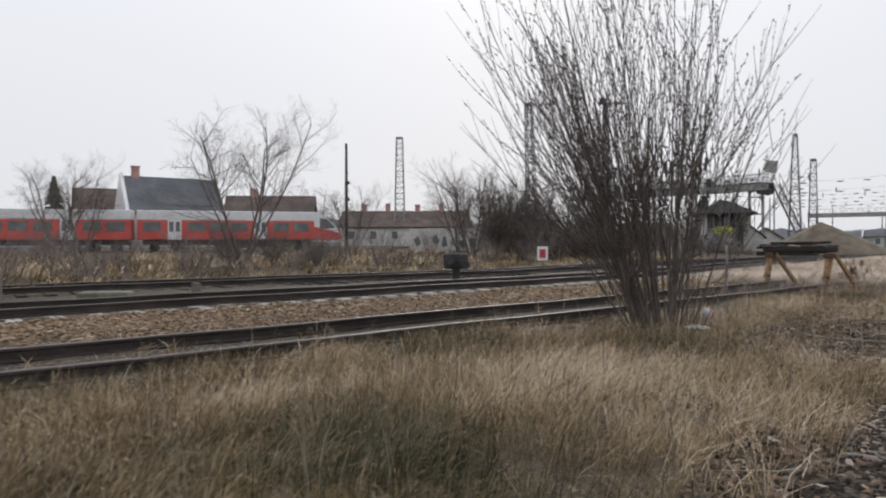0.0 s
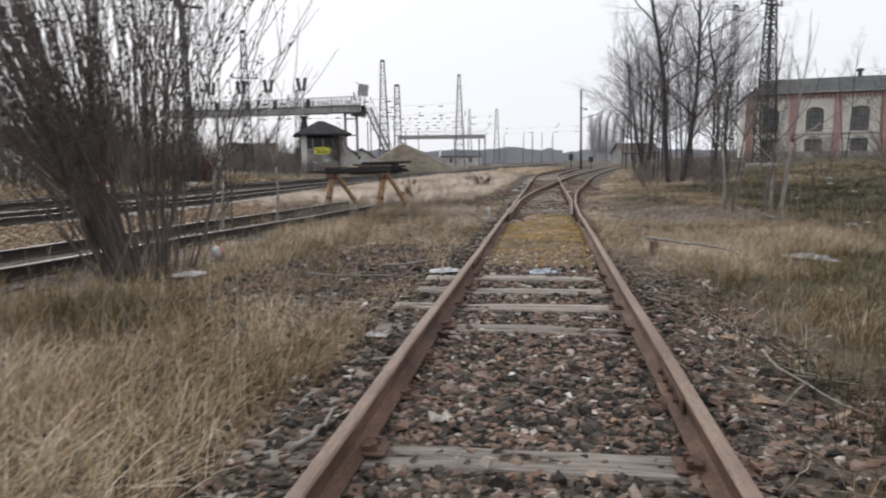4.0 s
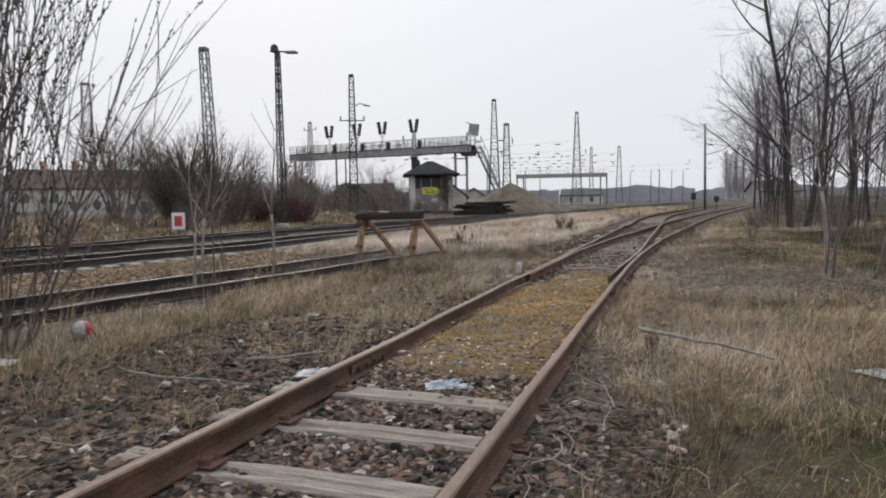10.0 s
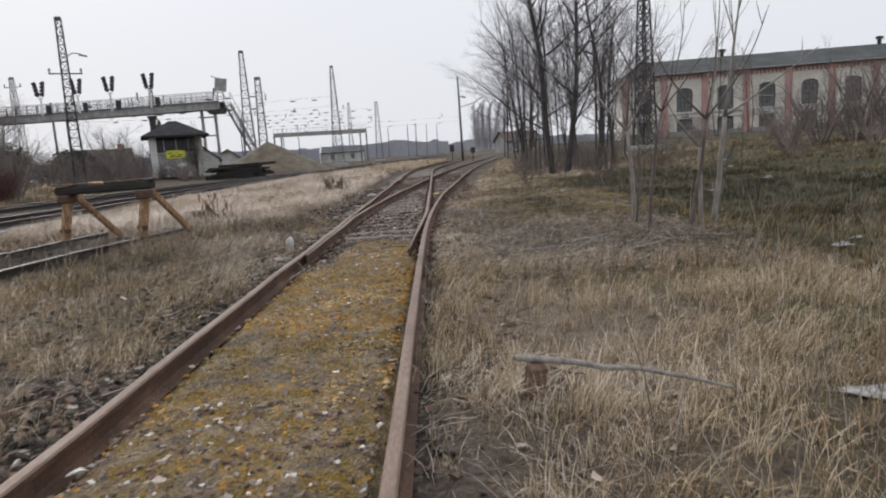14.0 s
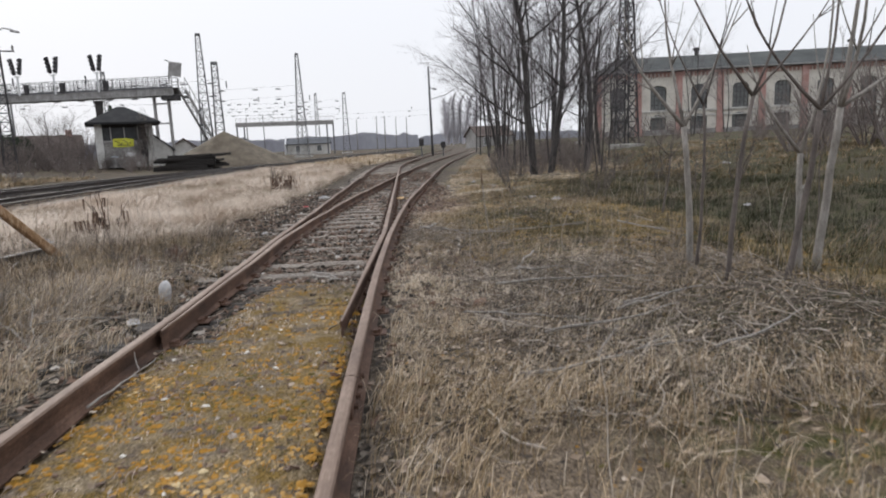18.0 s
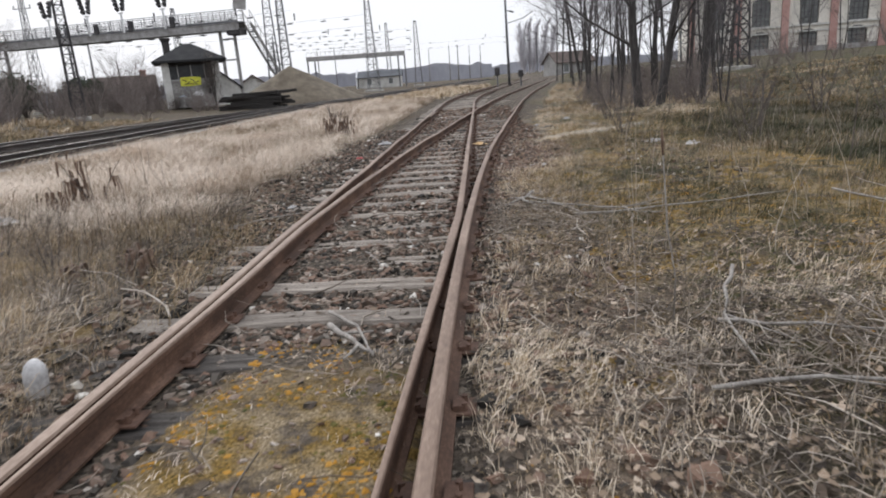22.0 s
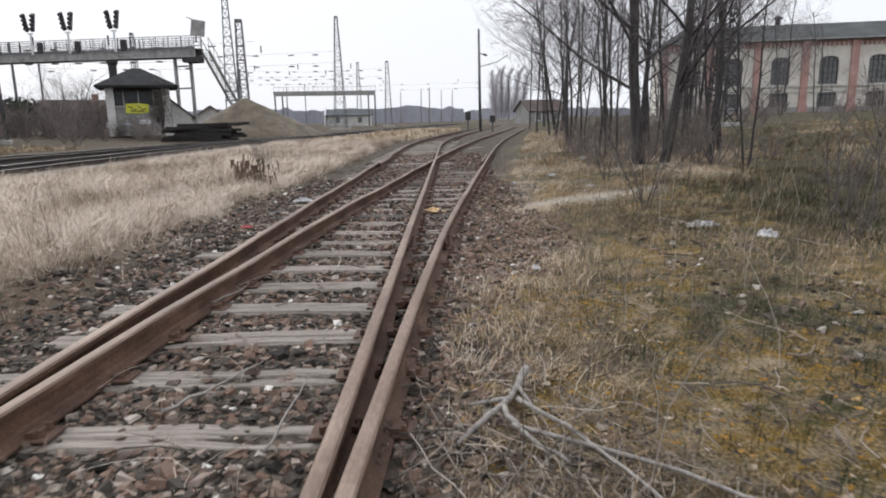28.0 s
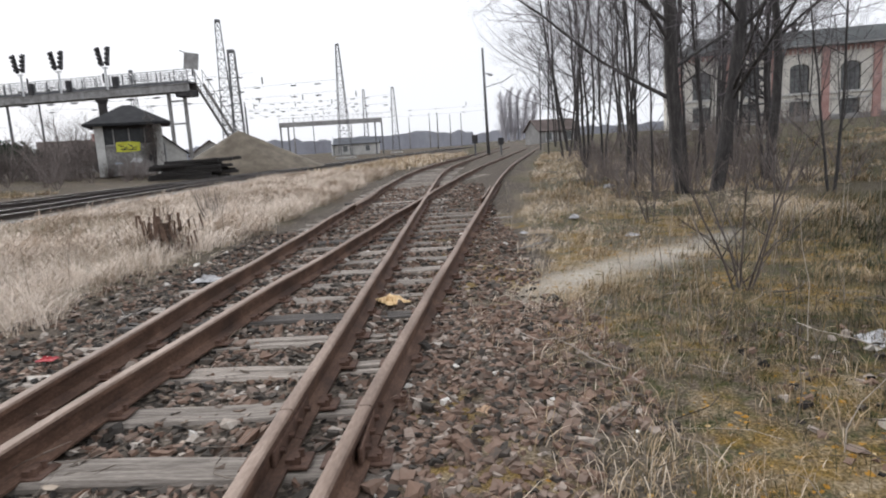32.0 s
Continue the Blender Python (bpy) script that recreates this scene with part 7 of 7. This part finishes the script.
def grass(name, label, zones, seed, mat=M_GRASS, category="grass", matted=False):
    """Blades in tufts. A zone: x from, to, y from, to, blades a square metre, shortest, longest, tint, spread of tint, width, blades a tuft, a function that thins it out."""
    r = np.random.default_rng(seed)
    out = []
    tints = []
    for xa, xb, ya, yb, per, h0, h1, tm, ts, width, tuft, dens in zones:
        nt = int((xb - xa) * (yb - ya) * per / tuft)
        cx, cy = r.uniform(xa, xb, nt), r.uniform(ya, yb, nt)
        keep = r.random(nt) < np.clip(dens(cx, cy), 0, 1) * (1 - 0.95 * path_at(cx, cy))
        for fx in RAIL_LINES:
            keep &= np.abs(cx - fx(cy)) > 0.1
        cx, cy = cx[keep], cy[keep]
        nt = len(cx)
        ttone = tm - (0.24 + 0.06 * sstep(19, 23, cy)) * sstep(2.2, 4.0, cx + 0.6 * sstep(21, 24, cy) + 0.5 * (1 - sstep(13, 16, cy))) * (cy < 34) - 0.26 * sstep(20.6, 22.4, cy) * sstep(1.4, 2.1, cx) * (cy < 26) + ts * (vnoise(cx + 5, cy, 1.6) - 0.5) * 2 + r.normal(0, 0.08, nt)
        th = r.uniform(0.6, 1.2, nt)
        k = tuft
        spread = 0.03 + width * 6
        x = np.repeat(cx, k) + r.normal(0, spread, nt * k)
        y = np.repeat(cy, k) + r.normal(0, spread, nt * k)
        n = nt * k
        H = r.uniform(h0, h1, n) * np.repeat(th, k)
        tone = np.clip(np.repeat(ttone, k) + r.normal(0, 0.19, n), 0, 1)
        flow = 4 * np.pi * vnoise(cx + 40, cy + 7, 1.8) + r.normal(0, 0.5, nt)
        a = np.repeat(flow, k) + r.normal(0, 0.85 if matted else 1.25, n)
        lean = r.uniform(0.45, 1.9, n) if matted else r.uniform(0.2, 1.55, n)
        wind = np.array([0.25, 0.1])
        dx, dy = np.cos(a) * lean + wind[0], np.sin(a) * lean + wind[1]
        w = width * r.uniform(0.6, 1.3, n)
        sa = a + np.pi / 2 + r.uniform(-0.6, 0.6, n)
        sx, sy = np.cos(sa) * w, np.sin(sa) * w
        z = height(x, y) - 0.01
        V = np.zeros((n, 7, 3))
        for i, (f, ww) in enumerate(((0, 1.0), (0.45, 0.85), (0.8, 0.5))):
            px, py = x + dx * H * f * f * 0.9, y + dy * H * f * f * 0.9
            pz = z + H * (f - 0.3 * lean * f * f)
            V[:, i * 2] = np.stack([px - sx * ww, py - sy * ww, pz], -1)
            V[:, i * 2 + 1] = np.stack([px + sx * ww, py + sy * ww, pz], -1)
        V[:, 6] = np.stack([x + dx * H * 0.9, y + dy * H * 0.9, z + H * (1 - 0.38 * lean)], -1)
        out.append(V)
        tints.append(tone)
    V, T = np.concatenate(out), np.concatenate(tints)
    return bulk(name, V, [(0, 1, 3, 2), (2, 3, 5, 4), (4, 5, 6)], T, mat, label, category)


full = lambda x, y: np.ones_like(x)
patchy = lambda x, y: 0.25 + 1.3 * sstep(0.3, 0.6, vnoise(x + 3, y, 0.8))
patch2 = lambda x, y: sstep(0.42, 0.62, vnoise(x + 13, y, 0.7))
fade_l = lambda x, y: sstep(-1.05, -1.8, x) * patchy(x, y) * sstep(0.95, 1.5, np.abs(x - x_siding(y)))
on_siding = lambda x, y: 0.9 * patch2(x, y)
fade_r = lambda x, y: np.maximum(sstep(1.0, 2.2, x - x_right(y) * 0.6), 0.75 * (y > 12)) * patchy(x, y)
grass("dry_grass", "long straw-coloured dry grass beside the siding", [
    (-6.3, -1.2, 2.0, 9.8, 1700, 0.14, 0.42, 0.42, 0.38, 0.0022, 17, lambda x, y: fade_l(x, y) + 0.3 * sstep(-1.5, -2.0, x) * sstep(0.95, 1.5, np.abs(x - x_siding(y)))), (-6.0, -3.2, 9.5, 22, 460, 0.1, 0.32, 0.62, 0.25, 0.0028, 13, fade_l),
    (-4.0, -1.1, 9.6, 15, 620, 0.05, 0.26, 0.7, 0.3, 0.0022, 11, lambda x, y: patch2(x, y) + 0.22 + 0.5 * sstep(-2.0, -3.0, x)), (-4.4, -1.0, 14.5, 24, 760, 0.06, 0.28, 0.52, 0.34, 0.0022, 12, lambda x, y: patchy(x, y) * sstep(-0.95, -1.5, x) + 0.15),
    (-8.6, -4.2, 2, 23, 80, 0.12, 0.34, 0.6, 0.2, 0.004, 10, on_siding)], 11, M_MEADOW)
soft_edge = lambda x, y: sstep(-9.4, -8.2, x + 1.6 * (vnoise(x, y, 0.9) - 0.5)) * sstep(22.6, 26.0, y + 2.2 * (vnoise(x + 60, y, 1.1) - 0.5))
grass("dry_grass", "dense pale blond grass left of the turnout", [
    (-4.6, -1.9, 22, 34, 1000, 0.16, 0.5, 0.82, 0.34, 0.0026, 17, lambda x, y: soft_edge(x, y) * sstep(-1.8, -2.9, x) * (0.1 + patchy(x, y))),
    (-9.3, -4.6, 22, 36, 620, 0.18, 0.55, 0.84, 0.32, 0.0038, 16, lambda x, y: soft_edge(x, y) * (0.3 + patchy(x, y))),
    (-9.3, -1.9, 34, 62, 330, 0.18, 0.5, 0.8, 0.28, 0.006, 16, lambda x, y: soft_edge(x, y) * (0.4 + patchy(x, y))),
    (-2.6, -1.5, 20, 40, 150, 0.05, 0.2, 0.7, 0.25, 0.0028, 9, patch2)], 12, matted=True)
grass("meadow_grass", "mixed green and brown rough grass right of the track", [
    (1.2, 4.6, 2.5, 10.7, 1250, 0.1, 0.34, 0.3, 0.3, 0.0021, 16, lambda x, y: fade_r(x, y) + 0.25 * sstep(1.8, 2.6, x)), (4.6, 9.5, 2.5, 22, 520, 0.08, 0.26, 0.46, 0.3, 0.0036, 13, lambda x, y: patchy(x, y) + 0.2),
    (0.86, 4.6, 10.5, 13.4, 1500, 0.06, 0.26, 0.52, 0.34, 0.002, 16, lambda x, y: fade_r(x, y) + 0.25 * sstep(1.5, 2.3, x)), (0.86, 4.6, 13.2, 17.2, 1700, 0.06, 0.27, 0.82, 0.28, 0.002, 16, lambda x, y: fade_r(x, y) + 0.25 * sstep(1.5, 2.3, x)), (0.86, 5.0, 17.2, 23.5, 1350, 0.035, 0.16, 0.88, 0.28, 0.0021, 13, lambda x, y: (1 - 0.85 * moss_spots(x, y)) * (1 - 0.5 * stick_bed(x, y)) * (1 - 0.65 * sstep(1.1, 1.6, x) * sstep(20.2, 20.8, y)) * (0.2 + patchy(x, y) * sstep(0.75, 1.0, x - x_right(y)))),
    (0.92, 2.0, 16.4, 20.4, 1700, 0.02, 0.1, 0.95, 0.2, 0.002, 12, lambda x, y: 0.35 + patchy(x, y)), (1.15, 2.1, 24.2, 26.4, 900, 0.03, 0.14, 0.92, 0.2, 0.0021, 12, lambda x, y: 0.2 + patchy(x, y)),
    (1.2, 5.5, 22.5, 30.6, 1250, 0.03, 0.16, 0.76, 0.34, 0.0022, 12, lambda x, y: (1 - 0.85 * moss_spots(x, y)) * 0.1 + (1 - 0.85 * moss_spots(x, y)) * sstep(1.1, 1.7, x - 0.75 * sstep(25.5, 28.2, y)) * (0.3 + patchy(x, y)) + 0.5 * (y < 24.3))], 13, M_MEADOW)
grass("meadow_grass", "short rough grass round the grove", [
    (5.0, 11, 22, 36, 420, 0.07, 0.24, 0.36, 0.34, 0.0036, 12, patchy), (2.1, 7, 30, 40, 520, 0.04, 0.16, 0.8, 0.28, 0.0034, 12, lambda x, y: patchy(x, y) * (x > x_right(y) + 1.5))], 17, M_MEADOW)
grass("meadow_grass", "rough grass and weeds farther off", [
    (9.5, 24, 8, 56, 75, 0.1, 0.28, 0.44, 0.3, 0.008, 14, patchy), (2.5, 10, 38, 75, 130, 0.1, 0.3, 0.7, 0.2, 0.008, 14, lambda x, y: patchy(x, y) * (x > x_right(y) + 1.8)),
    (-25, -19.8, 0, 60, 55, 0.15, 0.4, 0.5, 0.2, 0.014, 12, patchy), (-34, -25, 5, 60, 24, 0.3, 0.8, 0.62, 0.2, 0.025, 12, patchy), (-10, 2, 62, 105, 22, 0.2, 0.5, 0.78, 0.15, 0.03, 12, lambda x, y: patchy(x, y) * (x < x_straight(y) - 2) * (x > x_main_a(y) + 3))], 14, M_MEADOW)
grass("short_turf", "low brown and green turf on the trodden ground", [
    (0.9, 4.4, 16.5, 23.5, 1900, 0.012, 0.05, 0.46, 0.4, 0.003, 14, lambda x, y: (1 - 0.7 * moss_spots(x, y)) * (1 - 0.7 * stick_bed(x, y)) * (0.3 + patchy(x, y)) * sstep(0.8, 1.0, x - x_right(y))),
    (1.2, 4.8, 23.5, 30.5, 1700, 0.012, 0.05, 0.3, 0.36, 0.003, 14, lambda x, y: (1 - 0.7 * moss_spots(x, y)) * (0.3 + patchy(x, y)) * sstep(1.1, 1.7, x - 0.75 * sstep(25.5, 28.2, y)))], 18, M_MEADOW)
grass("moss_tufts", "short yellow moss and stubble between the rails", [
    (-0.66, 0.66, 13.4, 18.9, 1500, 0.012, 0.055, 0.56, 0.4, 0.0025, 10, lambda x, y: 0.2 + patchy(x, y)), (-0.4, 0.62, 18.6, 20.5, 1000, 0.012, 0.06, 0.64, 0.3, 0.0025, 10, patchy), (-0.66, 0.9, 20, 30, 40, 0.03, 0.14, 0.66, 0.2, 0.002, 7, patch2),
    (-0.66, 0.66, 3, 12, 36, 0.03, 0.12, 0.6, 0.2, 0.002, 7, patch2)], 15)


def cushions(seed):
    """Low moss cushions, each a small uneven dome."""
    r = np.random.default_rng(seed)
    P, T, S = [], [], []
    for xa, xb, ya, yb, n, s0, s1, kind in ((-0.67, 0.67, 11.9, 15.0, 3000, 0.006, 0.022, 0), (-0.67, 0.67, 15.0, 19.0, 8000, 0.006, 0.024, 0), (-0.45, 0.6, 18.6, 20.5, 2200, 0.006, 0.02, 0), (1.0, 5.6, 15, 34, 32000, 0.006, 0.02, 1), (-3.6, -1.4, 6, 20, 4000, 0.005, 0.016, 2), (1.0, 2.0, 10, 15, 900, 0.005, 0.018, 1)):
        x, y = r.uniform(xa, xb, n), r.uniform(ya, yb, n)
        patch = vnoise(x + 11, y * 1.6, 0.35) * 0.6 + vnoise(x, y + 3, 0.12) * 0.4
        if kind == 0:
            keep = r.random(n) < 0.08 + 1.3 * sstep(0.4, 0.56, patch)
        elif kind == 1:
            keep = r.random(n) < np.maximum(moss_spots(x, y), 0.25 * sstep(0.55, 0.7, patch)) * sstep(1.1, 1.7, x - 0.75 * sstep(25.5, 28.2, y) + 0.6 * (y < 24.5))
        else:
            keep = r.random(n) < sstep(0.56, 0.68, vnoise(x + 57, y, 0.5))
        x, y, patch = x[keep], y[keep], patch[keep]
        for fx in RAIL_LINES:
            ok = np.abs(x - fx(y)) > 0.1
            x, y, patch = x[ok], y[ok], patch[ok]
        P.append(np.stack([x, y, height(x, y) - 0.004], -1))
        T.append(np.clip(0.2 + 0.72 * (vnoise(x + 3, y + 90, 0.5) - 0.1) + r.normal(0, 0.13, len(x)) - 0.04 * (kind == 1), 0, 1))
        S.append(r.uniform(s0, s1, len(x)))
    P, T, S = np.concatenate(P), np.concatenate(T), np.concatenate(S)
    n = len(P)
    a = np.arange(6) * np.pi / 3
    ring = np.stack([np.cos(a), np.sin(a), 0 * a], -1)
    upper = np.stack([0.6 * np.cos(a), 0.6 * np.sin(a), 0 * a + 0.42], -1)
    dome = np.concatenate([ring, upper, [[0, 0, 0.55]]])[None] * r.uniform(0.65, 1.3, (n, 13, 1)) * np.stack([r.uniform(0.7, 1.5, n), r.uniform(0.7, 1.5, n), r.uniform(0.35, 0.9, n)], -1)[:, None]
    V = dome * S[:, None, None] + P[:, None]
    faces = [(i, (i + 1) % 6, 6 + (i + 1) % 6, 6 + i) for i in range(6)] + [(6 + i, 6 + (i + 1) % 6, 12) for i in range(6)]
    bulk("moss_cushions", V, faces, T, M_MOSS, "low orange and olive moss cushions on the ground", "moss")


cushions(21)


def stalks(seed):
    """Tall single dead weed stalks."""
    r = np.random.default_rng(seed)
    P = []
    for xa, xb, ya, yb, n in ((1.4, 5, 4, 24, 260), (-4.5, -1.4, 4, 24, 240), (2.2, 6, 24, 36, 140), (-8, -2, 24, 48, 240), (6, 14, 20, 45, 200)):
        P.append(np.stack([r.uniform(xa, xb, n), r.uniform(ya, yb, n)], -1))
    P = np.concatenate(P)
    n, m = len(P), 5
    H = r.uniform(0.25, 0.85, n)
    a = r.uniform(0, 6.28, n)
    lean = r.uniform(0.0, 0.5, n)
    V = np.zeros((n, m * 3, 3))
    for i in range(m):
        f = i / (m - 1)
        c = P + np.stack([np.cos(a), np.sin(a)], -1) * (lean * H * f * f)[:, None] + r.uniform(-0.012, 0.012, (n, 2))
        z = height(P[:, 0], P[:, 1]) - 0.02 + H * f
        for k in range(3):
            ang = 2 * np.pi * k / 3
            w = 0.0035 * (1 - 0.6 * f)
            V[:, i * 3 + k] = np.stack([c[:, 0] + np.cos(ang) * w, c[:, 1] + np.sin(ang) * w, z], -1)
    faces = [(i * 3 + k, i * 3 + (k + 1) % 3, i * 3 + 3 + (k + 1) % 3, i * 3 + 3 + k) for i in range(m - 1) for k in range(3)]
    bulk("weed_stalks", V, faces, r.uniform(0, 0.8, n), M_TWIG, "upright dead weed stalks in the grass", "weeds", smooth=True)


stalks(6)
grass("dry_weeds", "grey tangled dead weeds and stems in the short grass", [
    (1.3, 4.6, 16.5, 21.5, 130, 0.06, 0.24, 0.42, 0.35, 0.0016, 6, patchy), (2.3, 5.5, 23.5, 30, 150, 0.06, 0.22, 0.4, 0.35, 0.0017, 6, patchy), (-3.2, -1.2, 8, 15, 80, 0.06, 0.22, 0.5, 0.35, 0.0017, 5, patch2), (-3.4, -1.0, 17.5, 22, 420, 0.05, 0.22, 0.26, 0.4, 0.0018, 8, lambda x, y: 0.35 + patchy(x, y)), (-6.8, -1.7, 19, 26, 360, 0.14, 0.42, 0.16, 0.3, 0.0022, 9, lambda x, y: (0.2 + patchy(x, y)) * (1 - sstep(23.0, 26.5, y + 2 * (vnoise(x, y, 1.3) - 0.5)))),
    (1.2, 4.6, 3, 16, 80, 0.1, 0.34, 0.45, 0.35, 0.0017, 5, patchy), (4.6, 9, 16, 34, 60, 0.1, 0.4, 0.45, 0.3, 0.003, 6, patchy)], 16, M_TWIG, "weeds")


# ---- single dead plants ----
def dead_weed(x, y, H, seed):
    """A dried plant with drooping shrivelled leaves."""
    rnd = random.Random(seed)
    t = thing("dead_weed", "dark dried weed with shrivelled drooping leaves in the grass", "weed", gz(x, y, 0.0))
    for k in range(7):
        a = rnd.uniform(0, 6.28)
        d = Vector((math.cos(a) * 0.45, math.sin(a) * 0.45, 1))
        g = Geo()
        pts, _ = curve_pts((0, 0, -0.05), d, H * rnd.uniform(0.7, 1.1), 6, 0.12, rnd)
        g.tube(pts, [0.011 * (1 - 0.1 * i) for i in range(7)], 4)
        st = part("stem", g, M_SHOOT, t)
        for j in range(8):
            g = Geo()
            p = pts[rnd.randint(2, 6)]
            b = rnd.uniform(0, 6.28)
            o = Vector((math.cos(b), math.sin(b), 0))
            s = Vector((-o.y, o.x, 0)) * rnd.uniform(0.012, 0.026)
            L = rnd.uniform(0.1, 0.22)
            c1, c2 = p + o * L * 0.45 + Vector((0, 0, 0.01)), p + o * L * 0.6 - Vector((0, 0, L * 0.8))
            g.add([p, c1 + s, c1 - s, c2 + s * 0.8, c2 - s * 0.8, c1 + Vector((0, 0, -0.006)), c2 - Vector((0, 0, L * 0.35))],
                  [(0, 1, 2), (1, 3, 4, 2), (3, 6, 4)])
            part("leaf", g, M_STUMP, st)


dead_weed(-2.75, 34.2, 0.8, 3)
dead_weed(-3.05, 34.5, 0.65, 4)
dead_weed(-2.45, 34.0, 0.5, 5)
dead_weed(-4.1, 25.3, 0.8, 6)
dead_weed(-4.35, 25.0, 0.5, 7)
dead_weed(-1.95, 22.1, 0.3, 8)
dead_weed(-2.35, 21.9, 0.26, 9)
t = thing("dead_stalk", "single tall dry stalk with a dark seed head", "weed", gz(1.98, 20.45, 0.0))
g = Geo()
g.tube([(0, 0, -0.05), (0.0, -0.03, 0.3), (-0.06, -0.07, 0.6), (-0.1, -0.12, 0.98)], [0.0045, 0.004, 0.004, 0.0035], 6)
part("stem", g, M_BARK_PALE, t, smooth=True)
g = Geo()
g.tube([(-0.1, -0.12, 0.97), (-0.104, -0.124, 1.03), (-0.11, -0.13, 1.1)], [0.005, 0.009, 0.004], 6)
part("seed_head", g, M_STUMP, t, smooth=True)
for x, y, s in ((5.6, 28.3, 0.62), (5.55, 33.5, 0.55), (5.3, 25.0, 0.5), (6.6, 30.6, 0.6)):
    c = copy_thing(sap[1], pose(x, y, z0(x, y), 0, 0, x * 133))
    c.scale = (s, s, s)
    tagged(c, "thin dark bare sapling in the rough grass")
